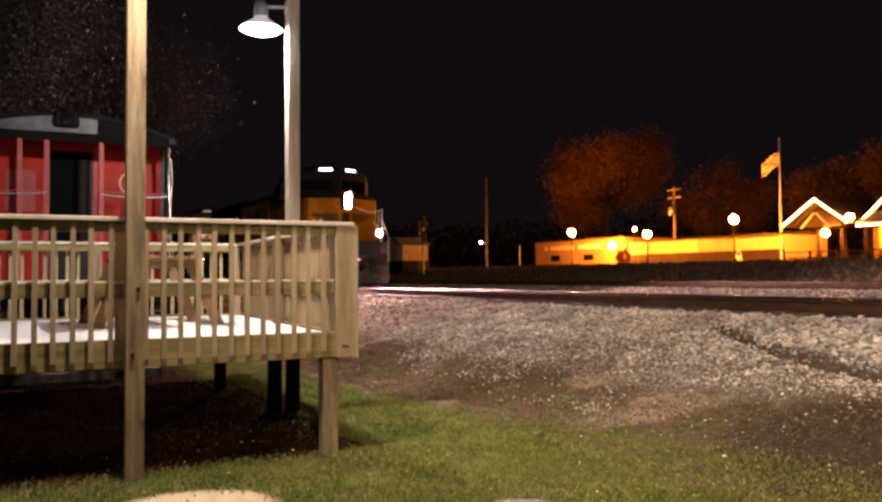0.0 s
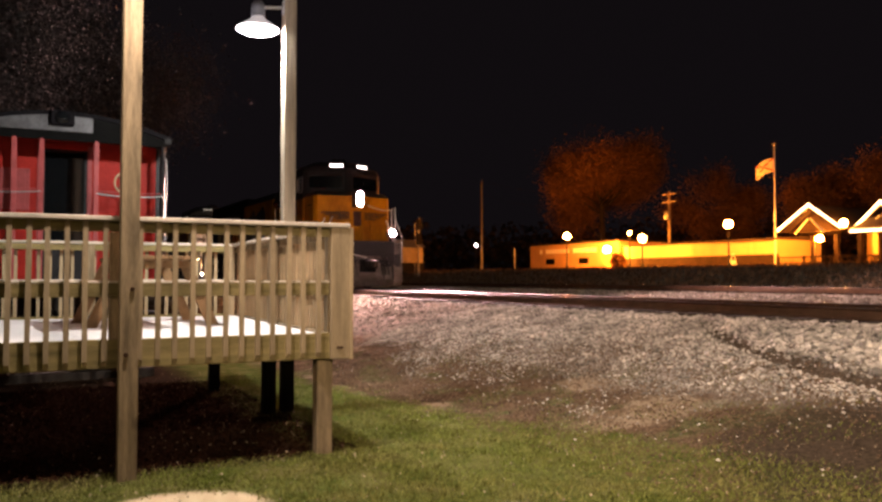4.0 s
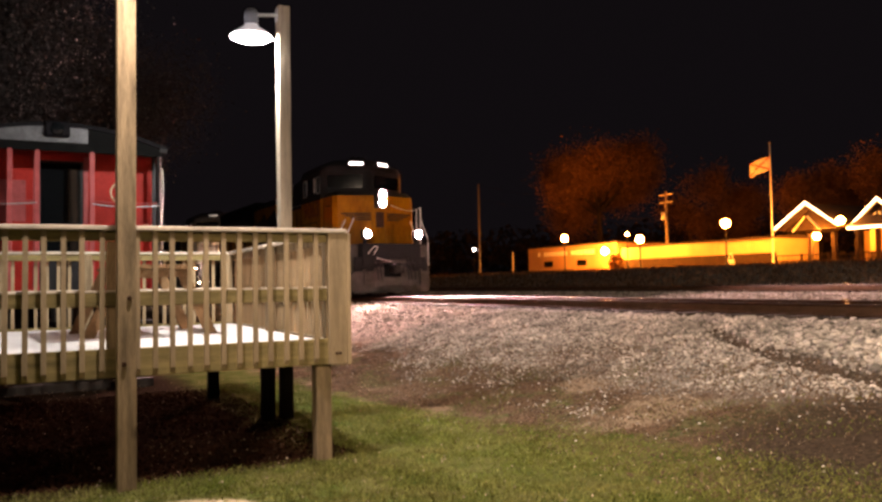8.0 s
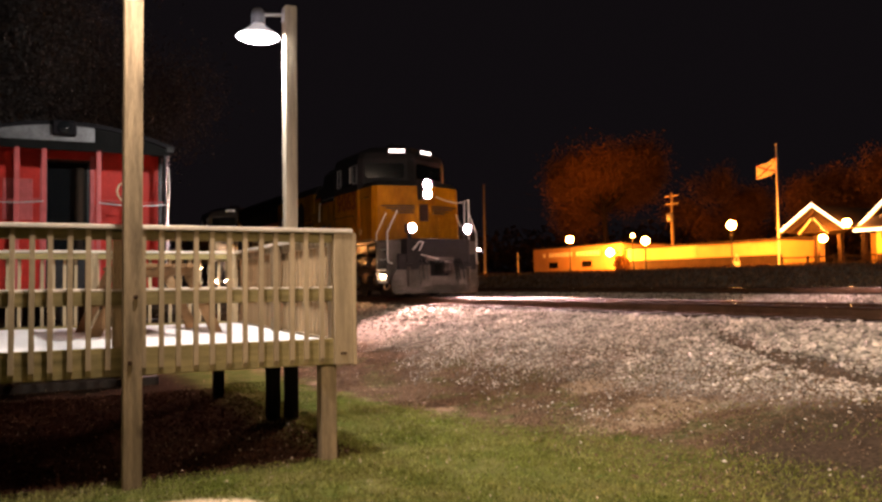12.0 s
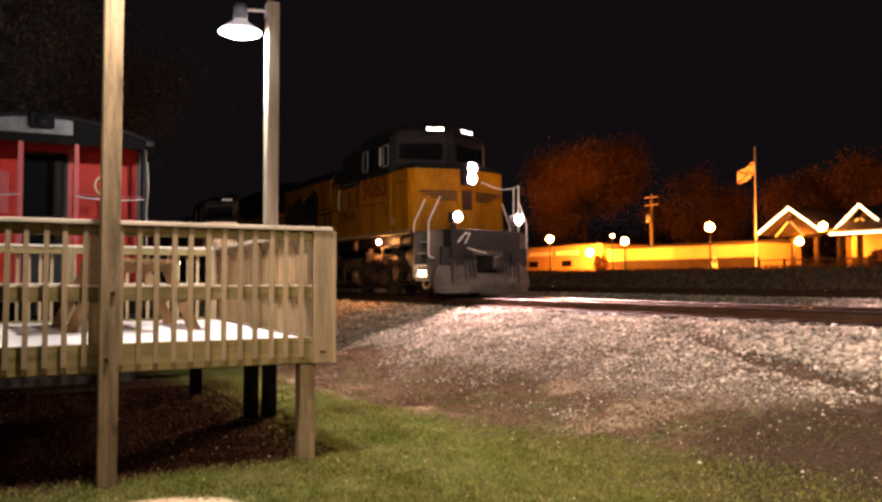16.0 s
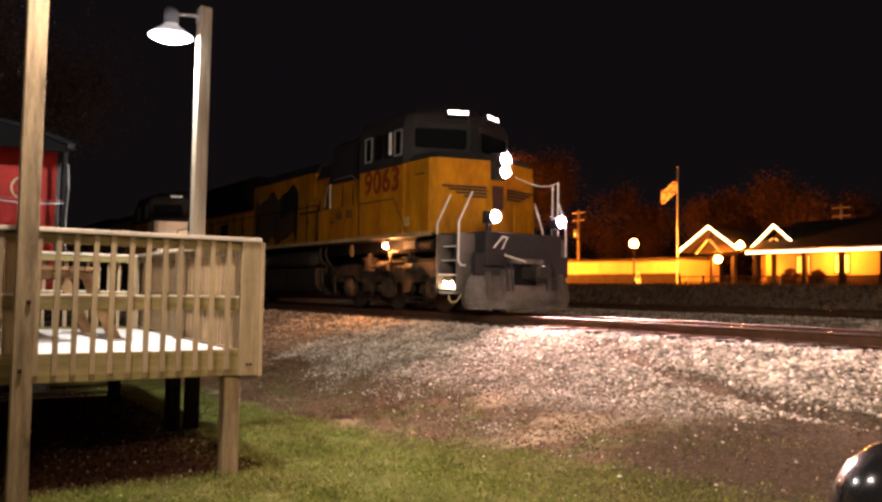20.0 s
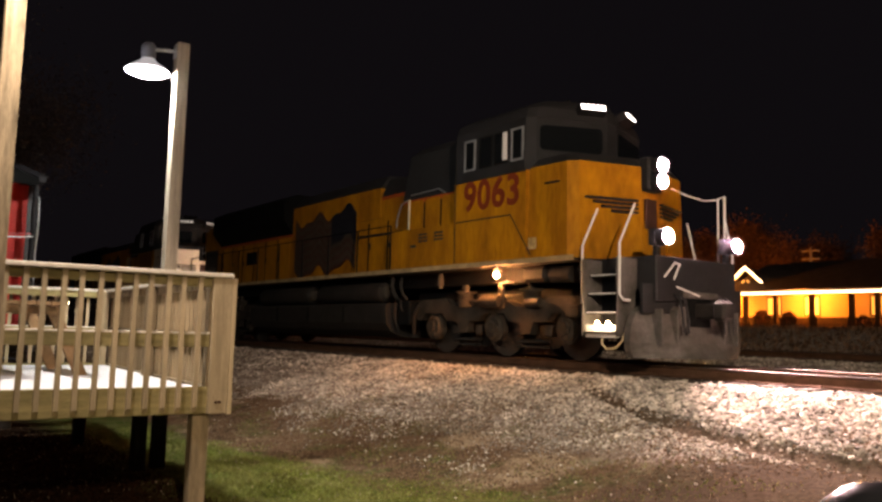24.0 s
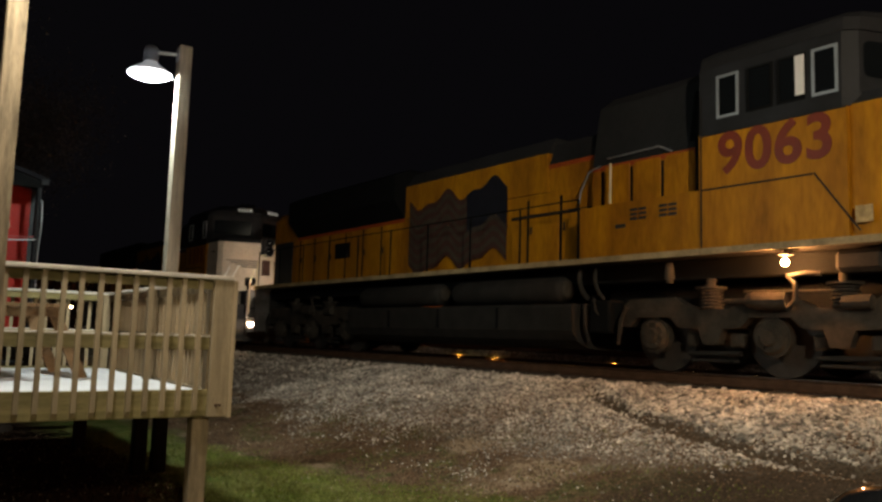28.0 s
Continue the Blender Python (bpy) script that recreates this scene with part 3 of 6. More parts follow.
def turf(count, seed):
    rng = np.random.default_rng(seed)
    x, y = rng.uniform(-2.0, 7.6, count), rng.uniform(2.6, 12.5, count)
    edge = 5.25 - 0.24 * np.minimum(y - 5.4, 5.0) + 0.08 * np.sin(y * 1.3) + 0.10 * np.sin(y * 3.1 + 1)
    clump = np.sin(x * 3.1 + 2 * np.sin(y * 1.3)) * np.sin(y * 2.6 + 1.5 * np.sin(x * 2.0)) > 0.35
    keep = (rng.uniform(0, 1, count) < np.clip((edge - x) / 0.45, 0.10 * clump, 1))
    keep &= ~((x < 2.7) & (y > 6.75))
    keep &= ((x - 1.0) / 0.60) ** 2 + ((y - 5.42) / 0.52) ** 2 > rng.uniform(0.6, 1.3, count)
    keep &= (rng.uniform(0, 1, count) < np.clip(1.6 - (y - 3) / 9, 0.65, 1))
    x, y = x[keep], y[keep]
    n = len(x)
    z = ground_z(x, y) - 0.005
    h = rng.uniform(0.010, 0.040, n) * (0.9 + 0.2 * np.sin(x * 6.1 + np.sin(y * 4.0)) * np.sin(y * 5.3))
    a, lean, w = rng.uniform(0, 6.28, n), rng.uniform(0.0, 0.04, n), rng.uniform(0.003, 0.007, n)
    p0 = np.stack([x - w * np.cos(a), y - w * np.sin(a), z], -1)
    p1 = np.stack([x + w * np.cos(a), y + w * np.sin(a), z], -1)
    p2 = np.stack([x + lean * np.cos(a + 1.3), y + lean * np.sin(a + 1.3), z + h], -1)
    me = bpy.data.meshes.new("turf")
    me.from_pydata(np.stack([p0, p1, p2], 1).reshape(-1, 3).tolist(), [], np.arange(3 * n).reshape(-1, 3).tolist())
    me.materials.append(GRASS)
    tagged(new("turf", me), "short worn grass beside the platform", "grass", kind="stuff")


turf(430000, 8)


def litter(count, seed):
    rng = np.random.default_rng(seed)
    x, y = rng.uniform(-2, 6.5, count), rng.uniform(3, 13, count)
    z = ground_z(x, y) + 0.035
    a, s = rng.uniform(0, 6.28, count), rng.uniform(0.004, 0.013, count)
    pts = []
    for k in range(4):
        b = a + k * math.pi / 2
        q = s * (1.0 if k % 2 else 0.55)
        pts.append(np.stack([x + q * np.cos(b), y + q * np.sin(b), z + rng.uniform(-0.01, 0.012, count)], -1))
    me = bpy.data.meshes.new("fallen_leaves")
    me.from_pydata(np.stack(pts, 1).reshape(-1, 3).tolist(), [], np.arange(4 * count).reshape(-1, 4).tolist())
    me.materials.append(LEAF_LITTER)
    tagged(new("fallen_leaves", me), "dry leaves scattered over the grass", "leaves", kind="stuff")


LEAF_LITTER = mat("dry_leaf_litter", (0.42, 0.33, 0.22), 0.8, vary=0.3, scale=3, fine=20, island=0.5, bump=0)
litter(3200, 12)


def mulch(count, seed):
    rng = np.random.default_rng(seed)
    x, y = rng.uniform(-4.5, 2.75, count), rng.uniform(6.6, 12.0, count)
    z = rng.uniform(0.0, 0.03, count)
    a, s, w = rng.uniform(0, 6.28, count), rng.uniform(0.007, 0.026, count), rng.uniform(0.003, 0.008, count)
    tip = rng.uniform(-0.005, 0.007, count)
    ca, sa = np.cos(a), np.sin(a)
    pts = np.stack([np.stack([x - s * ca - w * sa, y - s * sa + w * ca, z - tip], -1), np.stack([x - s * ca + w * sa, y - s * sa - w * ca, z - tip], -1),
                    np.stack([x + s * ca + w * sa, y + s * sa - w * ca, z + tip + 0.01], -1), np.stack([x + s * ca - w * sa, y + s * sa + w * ca, z + tip + 0.01], -1)], 1)
    me = bpy.data.meshes.new("bark_mulch")
    me.from_pydata(pts.reshape(-1, 3).tolist(), [], np.arange(4 * count).reshape(-1, 4).tolist())
    me.materials.append(mat("mulch_chip", (0.040, 0.018, 0.009), 0.95, spec=0.0, vary=0.4, scale=4, fine=30, island=0.7, bump=0))
    tagged(new("bark_mulch", me), "dark shredded bark mulch under the platform", "mulch", kind="stuff")


mulch(60000, 14)


STONE_AT = (2.93, 4.32)
# a weathered flat stone half sunk in the turf
bm = bmesh.new()
bmesh.ops.create_icosphere(bm, subdivisions=3, radius=0.5)
for v in bm.verts:
    n = noise.noise(v.co * 3.0) * 0.12 + noise.noise(v.co * 9.0) * 0.04
    v.co = Vector((v.co.x * (0.56 + n), v.co.y * (0.34 + n), v.co.z * 0.12 + n * 0.10))
solid("flat_stone", bm, mat("weathered_stone", (0.17, 0.15, 0.135), 0.9, vary=0.45, scale=6, fine=40, bump=0.6), "weathered grey flat stone sunk in the turf", "stone", pose(STONE_AT[0], STONE_AT[1], 0.005, 0, 0, -20))


# ---- viewing platform ----
def platform():
    d = thing("viewing_platform", DECK, "raised timber viewing platform with baluster railing and pale floor", "deck")
    left, back, top, floor = -6.6, 4.78, 2.014, 1.008
    # legs
    for u, v in ((-0.19, 0.12), (-3.2, 0.12), (-6.3, 0.12)):
        boxpart("leg", (u - 0.07, v - 0.07, -0.15), (u + 0.07, v + 0.07, 0.86), WOOD, d, 0.006)
    # legs under the floor and the lamp post's foot: shade put in as black
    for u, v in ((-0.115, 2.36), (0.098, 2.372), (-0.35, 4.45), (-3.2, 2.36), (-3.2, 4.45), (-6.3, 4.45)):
        boxpart("leg", (u - 0.07, v - 0.07, -0.15), (u + 0.07, v + 0.07, 0.838), SHADED_LEG, d, 0.006, "leg with the platform's shade put in as black")
    # beams and joists
    for v in (1.1, 2.46, 4.45):
        boxpart("beam", (left + 0.1, v - 0.045, 0.79), (-0.12, v + 0.045, 0.843), WOOD_H, d, 0.004)
    bm = bmesh.new()
    box(bm, (-0.02, 0.05, 0.845), (0.02, back - 0.05, 0.975), 0.003)
    jm = mesh_of(bm, "joist", WOOD)
    u = -0.4
    while u > left:
        share("joist", jm, d, pose(u, 0, 0))
        u -= 0.41
    # fascia boards
    boxpart("fascia_front", (left, 0.0, 0.835), (0.0, 0.038, 1.057), WOOD_H, d, 0.004)
    boxpart("fascia_side", (-0.04, 0.040, 0.835), (-0.002, back, 1.03), WOOD, d, 0.004)
    boxpart("fascia_back", (left, back, 0.835), (0.0, back + 0.038, 1.03), WOOD_H, d, 0.004)
    # floor planks
    bm = bmesh.new()
    box(bm, (left + 0.02, -0.069, 0.978), (-0.045, 0.069, floor), 0.004)
    pm = mesh_of(bm, "plank", DECK_WHITE)
    v = 0.12
    while v < back - 0.05:
        share("plank", pm, d, pose(random.uniform(-0.01, 0.0), v, random.uniform(-0.002, 0.002)))
        v += 0.1445
    # rails: front, side, back
    def rails(name, lo, hi, along, inward):
        a, b = lo, hi
        if along == "u":
            boxpart(name + "_cap", (a, inward - 0.055, top - 0.036), (b, inward + 0.085, top), LIT_CAP_WOOD, d, 0.006)
            s = 0.0 if inward == 0 else -0.038
            boxpart(name + "_top_rail", (a, inward + s, 1.895), (b - 0.17, inward + s + 0.036, 1.977), WOOD_H, d, 0.004)
            boxpart(name + "_mid_rail", (a, inward + s, 1.387), (b - 0.17, inward + s + 0.036, 1.494), WOOD_H, d, 0.004)
            # thin strip that colours in the lamplit top edge of the mid rail
            boxpart(name + "_mid_cap", (a, inward + s - 0.0005, 1.495), (b - 0.17, inward + s + 0.075, 1.512), LIT_CAP_WOOD, d, 0.003)
        else:
            boxpart(name + "_cap", (-0.085, a, top - 0.0365), (0.055, b, top - 0.0005), LIT_CAP_WOOD, d, 0.006)
            boxpart(name + "_top_rail", (-0.038, a, 1.895), (-0.002, b, 1.977), WOOD, d, 0.004)
            boxpart(name + "_mid_rail", (-0.038, a, 1.387), (-0.002, b, 1.508), WOOD, d, 0.004)
    rails("front", left, 0.0, "u", 0)
    rails("side", 0.09, back - 0.09, "v", 0)
    rails("back", left, 0.0, "u", back)
    # corner and middle posts
    boxpart("corner_board", (-0.165, -0.038, 0.835), (-0.002, -0.001, 1.977), BALUSTER, d, 0.004)
    boxpart("corner_board", (0.001, -0.038, 0.825), (0.038, 0.10, 1.977), BALUSTER, d, 0.004)
    boxpart("corner_post", (-0.17, 0.040, 1.01), (-0.045, 0.15, 1.977), WOOD, d, 0.005)
    boxpart("railing_post", (-0.14, 2.26, 1.01), (-0.042, 2.36, 1.977), WOOD, d, 0.005)
    boxpart("railing_post", (-0.14, back - 0.14, 1.01), (-0.042, back - 0.042, 1.977), WOOD, d, 0.005)
    for u in (-1.9, -3.8, -5.6):
        boxpart("railing_post", (u - 0.045, back - 0.14, 1.01), (u + 0.045, back - 0.042, 1.977), WOOD, d, 0.005)
        boxpart("railing_post", (u - 0.045, 0.042, 1.01), (u + 0.045, 0.13, 1.894), WOOD, d, 0.005)
    bm = bmesh.new()
    prism(bm, [(-0.0365, 0.895), (-0.001, 0.850), (-0.001, 1.976), (-0.0365, 1.976)], -0.019, 0.019, "x")
    bal = mesh_of(bm, "baluster", BALUSTER)
    u = -0.275
    while u > left:
        share("baluster", bal, d, pose(u, 0, 0, 0, random.uniform(-0.25, 0.25), 0))
        share("baluster", bal, d, pose(u, back + 0.075, 0))
        u -= 0.1315
    v = 0.25
    while v < back:
        share("baluster", bal, d, pose(0.0, v, 0, 0, 0, 90))
        v += 0.1315
    # carriage bolts on the fascia
    bm = bmesh.new()
    rod(bm, (0, -0.014, 0), (0, 0.0, 0), 0.013, 8)
    bolt = mesh_of(bm, "bolt", RAIL)
    for u in (-0.07, -0.10):
        share("bolt", bolt, d, pose(u, -0.038, 0.93))
    return d


platform()


def light_post(u, v, half, height, material, label, foot=-0.2):
    p = thing("timber_post", DECK @ pose(u, v, 0), label, "post", "posts of the platform")
    bm = bmesh.new()
    box(bm, (-half, -0.07, foot), (half, 0.07, height), 0.008)
    part("shaft", bm, material, p)
    bm = bmesh.new()
    rod(bm, (0, -0.084, 0), (0, -0.068, 0), 0.018, 10)
    rod(bm, (0, -0.090, 0), (0, -0.080, 0), 0.010, 6)
    b = mesh_of(bm, "bolt", RAIL)
    for x, z in ((-0.02, 0.95), (0.02, 1.45)):
        share("bolt", b, p, pose(x, 0, z))
    return p


light_post(-1.815, -0.112, 0.070, 5.6, WOOD, "tall square treated-pine post bolted to the platform front")
light_post(0.098, 2.372, 0.070, 4.79, WOOD_GREY, "tall weathered square post carrying the lamp", 0.84)


def barn_lamp(m):
    l = thing("barn_lamp", m, "white enamel barn lamp, lit, on a post bracket", "lamp")
    bm = bmesh.new()
    lathe(bm, [(0.242, 0.0), (0.236, 0.012), (0.198, 0.045), (0.140, 0.085), (0.085, 0.125), (0.074, 0.150), (0.0, 0.152)], 28)
    lathe(bm, [(0.232, 0.004), (0.192, 0.040), (0.135, 0.078), (0.080, 0.115), (0.0, 0.117)], 28)
    part("shade", bm, LAMP_SHADE, l, "glowing acrylic bell shade", smooth=True)
    bm = bmesh.new()
    lathe(bm, [(0.0, 0.148), (0.074, 0.148), (0.080, 0.17), (0.075, 0.30), (0.05, 0.33), (0.0, 0.335)], 20)
    part("ballast_housing", bm, ENAMEL, l, smooth=True)
    bm = bmesh.new()
    lathe(bm, [(0.0, -0.055), (0.10, -0.050), (0.172, -0.028), (0.216, -0.006), (0.228, 0.008), (0.0, 0.012)], 24)
    part("lens", bm, LAMP_MOUTH, l, "glowing white lens", smooth=True)["label"] = "glowing white lens"
    l.children[-1].visible_shadow = False
    bm = bmesh.new()
    pipe(bm, [(0.05, 0, 0.27), (0.298, 0, 0.30)], 0.02, 10)
    box(bm, (0.288, -0.05, 0.22), (0.304, 0.05, 0.38), 0.003)
    part("bracket_arm", bm, GALV, l)
    return l


barn_lamp(DECK @ pose(-0.270, 2.372, 4.385))
barn_lamp(DECK @ pose(-1.595, -0.486, 4.83, 0, 0, 120))


def unseen_yard_post(x, y):
    p = thing("timber_post", pose(x, y, 0), "tall square treated-pine post added out of view to carry a yard lamp", "post", "posts of the platform")
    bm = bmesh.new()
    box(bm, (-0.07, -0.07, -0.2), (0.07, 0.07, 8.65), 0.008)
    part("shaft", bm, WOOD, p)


# post and fixture added out of view to carry that lamp
unseen_yard_post(-1.5, -7.872)
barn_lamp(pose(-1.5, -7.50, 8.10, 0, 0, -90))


def picnic_table(m):
    t = thing("picnic_table", m, "brown wooden picnic table with slanted legs on the platform", "table")
    bm = bmesh.new()
    box(bm, (-0.068, -0.9, 0.72), (0.068, 0.9, 0.758), 0.004)
    pm = mesh_of(bm, "top_board", TABLE_WOOD)
    for x in (-0.29, -0.145, 0, 0.145, 0.29):
        share("top_board", pm, t, pose(x, 0, 0))
    bm = bmesh.new()
    box(bm, (-0.068, -0.9, 0.415), (0.068, 0.9, 0.452), 0.004)
    sm = mesh_of(bm, "seat_board", TABLE_WOOD)
    for x in (-0.76, -0.615, 0.615, 0.76):
        share("seat_board", sm, t, pose(x, 0, 0))
    for y in (-0.56, 0.56):
        boxpart("seat_bearer", (-0.82, y - 0.02, 0.325), (0.82, y + 0.02, 0.413), TABLE_WOOD, t, 0.003)
        boxpart("top_bearer", (-0.35, y - 0.02, 0.632), (0.35, y + 0.02, 0.718), TABLE_WOOD, t, 0.003)
        for sx in (-1, 1):
            bm = bmesh.new()
            prism(bm, [(sx * 0.24, 0.715), (sx * 0.37, 0.715), (sx * 0.70, 0.0), (sx * 0.57, 0.0)], y + 0.022, y + 0.066, "y")
            part("leg", bm, TABLE_WOOD, t)
    return t


picnic_table(DECK @ pose(-1.40, 2.95, 1.009, 0, 0, 5))


# ---- red caboose ----
def caboose():
    c = thing("caboose", pose(0.70, 13.1, 0.30, 0, 0, -2.4), "parked bright red caboose with black roof and open end platform", "caboose")
    W, E, L = 1.43, 0.95, 9.4   # half width, end platform depth, length of the body
    # local y runs back from the platform edge; z from the rail
    floor = 1.12
    bm = bmesh.new()
    t = 0.06
    # end wall with a door opening
    dz, dw, wt = 3.30, 0.33, 3.42
    box(bm, (-W, E, floor), (-dw, E + t, wt))
    box(bm, (dw, E, floor), (W, E + t, wt))
    box(bm, (-dw, E, dz), (dw, E + t, wt))
    part("end_wall", bm, RED, c)
    boxpart("side_wall", (-W, E + t, floor), (-W + t, E + L, wt), RED, c)
    boxpart("side_wall", (W - t, E + t, floor), (W, E + L, wt), RED, c)
    boxpart("back_wall", (-W, E + L, floor), (W, E + L + t, wt), RED, c)
    boxpart("floor", (-W, 0.0, floor - 0.16), (W, E + L, floor - 0.002), BLACK, c, 0.01)
    # door with dark window
    door = boxpart("door", (-dw + 0.005, E + 0.02, floor + 0.01), (dw - 0.005, E + 0.055, dz - 0.01), BLACK, c, 0.006, "black steel end door")
    boxpart("door_window", (-0.29, E + 0.010, 1.75), (0.29, E + 0.018, 3.25), GLASS, door, 0.003)
    boxpart("door_frame", (-dw - 0.07, E - 0.015, floor), (-dw, E + 0.0, dz + 0.07), RED_TRIM, c, 0.004)
    boxpart("door_frame", (dw, E - 0.015, floor), (dw + 0.07, E + 0.0, dz + 0.07), RED_TRIM, c, 0.004)
    # window beside the door, filled with a pinkish red panel
    win = boxpart("window", (-0.92, E - 0.018, 2.30), (-0.50, E - 0.002, 2.96), RED_TRIM, c, 0.006, "end window filled with a pinkish red panel")
    boxpart("window_panel", (-0.86, E - 0.026, 2.36), (-0.56, E - 0.018, 2.90), RED_TRIM, win, 0.004)
    # arched roof
    def arch(inset, drop):
        pts = []
        for k in range(13):
            a = -1 + 2 * k / 12
            pts.append((a * (W + 0.10 - inset), 3.44 + 0.30 * (1 - a * a) - drop))
        return pts
    outer, inner = arch(0, 0), arch(0.03, 0.06)
    bm = bmesh.new()
    prism(bm, outer + inner[::-1], -0.02, E + L + 0.9, "y")
    part("roof", bm, BLACK_ROOF, c)
    bm = bmesh.new()
    prism(bm, [(p[0] * 0.985, p[1] - 0.005) for p in inner] + [(W, 3.30), (-W, 3.30)], 0.0, 0.05, "y")
    part("roof_end_panel", bm, NEAR_BLACK, c, "black roof end panel")
    bm = bmesh.new()
    prism(bm, [(-W, 3.425), (W, 3.425)] + [(p[0] * 0.95, p[1] - 0.012) for p in inner[::-1]], E, E + 0.06, "y")
    part("gable_panel", bm, RED, c)
    for x in (-W - 0.02, W + 0.02):
        boxpart("roof_bracket", (x - 0.06, -0.05, 3.34), (x + 0.06, -0.022, 3.43), LOCO_GREY, c, 0.01, "dull metal roof corner bracket")
    # roof marker light
    lampbox = thing_part("marker_light", c, pose(-0.06, -0.05, 3.50))
    boxpart("casing", (-0.17, -0.05, 0.0), (0.17, 0.05, 0.24), BLACK_ROOF, lampbox, 0.03)
    bm = bmesh.new()
    lathe(bm, [(0.0, 0.03), (0.085, 0.03), (0.10, 0.0), (0.10, -0.03)], 18, pose(0, -0.05, 0.12, 90))
    part("lens", bm, GLASS, lampbox, "dark round lens", smooth=True)
    bm = bmesh.new()
    prism(bm, [(-1.30, 3.43), (0.36, 3.44), (0.36, 3.66), (-0.30, 3.68), (-0.80, 3.61), (-1.30, 3.48)], -0.012, 0.0, "y")
    part("roof_fascia", bm, DULL_PLATE, c, "bare metal plate round the marker light")
    # end platform: posts, railings, ladder, brake wheel
    for x in (-0.69, -0.33, 0.42):
        boxpart("platform_post", (x - 0.035, 0.0, floor), (x + 0.035, 0.06, 3.32), RED_TRIM, c, 0.006)
    for x in (-W + 0.04, W - 0.04):
        bm = bmesh.new()
        side = 1 if x > 0 else -1
        pipe(bm, [(x, 0.03, floor), (x, 0.03, 3.34)], 0.030)
        part("corner_stanchion", bm, BLACK, c)
        bm = bmesh.new()
        pipe(bm, [(x + 0.055 * side, 0.03, 0.6), (x + 0.055 * side, 0.0, 1.5), (x + 0.040 * side, 0.02, 2.3), (x + 0.060 * side, 0.0, 2.75), (x + 0.050 * side, 0.03, 3.1)], 0.008)
        pipe(bm, [(x + 0.050 * side, 0.03, 3.1), (x + 0.0 * side, 0.03, 3.14)], 0.008)
        part("grab_rail", bm, GALV, c, "bare steel grab rail")
    for z in (2.56, 2.10):
        for pts in ([(-W + 0.04, 0.03, z), (-0.8, 0.03, z - 0.03), (-0.33, 0.03, z)], [(0.42, 0.03, z), (0.95, 0.03, z - 0.02), (W - 0.04, 0.03, z)]):
            bm = bmesh.new()
            pipe(bm, pts, 0.008)
            part("railing", bm, RED_TRIM, c)
    for x0, x1 in ((-1.39, -0.33), (0.42, 1.39)):
        bm = bmesh.new()
        n = 26
        for k in range(n):
            f = (k + 0.5) / n
            x, z = x0 + (x1 - x0) * f, 2.52 - 0.035 * 4 * f * (1 - f)
            w = 0.45 * (x1 - x0) / n
            rod(bm, (x - w, -0.012 + 0.012 * (k % 2), z - 0.006 * (k % 2)), (x + w, -0.012 + 0.012 * (k % 2), z + 0.006 * (k % 2)), 0.010, 6)
        part("safety_chain", bm, GALV, c, "steel safety chain")
    wheel = thing_part("brake_wheel", c, pose(0.85, -0.02, 2.70))
    bm = bmesh.new()
    n = 20
    ring = [(0.17 * math.cos(2 * math.pi * k / n), 0, 0.17 * math.sin(2 * math.pi * k / n)) for k in range(n + 1)]
    pipe(bm, ring, 0.013, 6)
    part("rim", bm, CREAM, wheel)
    bm = bmesh.new()
    for k in range(5):
        a = 2 * math.pi * k / 5
        rod(bm, (0, 0, 0), (0.17 * math.cos(a), 0, 0.17 * math.sin(a)), 0.008, 6)
    part("spokes", bm, BLACK, wheel)
    # vertical battens on the end wall
    for x in (-1.38, -1.05, 0.98, 1.36):
        boxpart("batten", (x - 0.02, E - 0.012, floor), (x + 0.02, E - 0.001, 3.40), RED, c, 0.003)
    boxpart("corner_post", (W - 0.05, E - 0.03, floor), (W + 0.012, E - 0.002, 3.42), BLACK, c, 0.004)
    # running gear
    for y in (1.6, 8.6):
        tr = thing_part("truck", c, pose(0, y, 0))
        for sx in (-1, 1):
            boxpart("side_frame", (sx * 1.0 - 0.06, -0.95, 0.42), (sx * 1.0 + 0.06, 0.95, 0.72), LOCO_DARK, tr, 0.03)
        for dy in (-0.8, 0.8):
            for sx in (-1, 1):
                bm = bmesh.new()
                rod(bm, (sx * 0.70, dy, 0.42), (sx * 0.82, dy, 0.42), 0.42, 24)
                part("wheel", bm, STEEL, tr)
    boxpart("coupler", (-0.14, -0.55, 0.72), (0.14, 0.25, 0.98), LOCO_DARK, c, 0.04)
    for sx in (-1, 1):
        for k in range(3):
            boxpart("step", (sx * 1.16 - 0.24, 0.15, 0.42 + 0.26 * k), (sx * 1.16 + 0.24, 0.75, 0.45 + 0.26 * k), BLACK, c, 0.005)
    return c


def thing_part(name, parent, m):
    ob = new(name)
    ob.empty_display_size = 0.1
    ob.parent = parent
    ob.matrix_basis = m
    return ob


caboose()


# ---- locomotives ----
SIDE_TEXT = Matrix(((0, 0, -1, 0), (-1, 0, 0, 0), (0, 1, 0, 0), (0, 0, 0, 1)))


def tapered(bm, low, z0, high, z1):
    """A closed body between two outlines of equal count."""
    a = [bm.verts.new((x, y, z0)) for x, y in low]
    b = [bm.verts.new((x, y, z1)) for x, y in high]
    n = len(low)
    fs = [bm.faces.new([a[i], a[(i + 1) % n], b[(i + 1) % n], b[i]]) for i in range(n)]
    fs += [bm.faces.new(a[::-1]), bm.faces.new(b)]
    bmesh.ops.recalc_face_normals(bm, faces=fs)


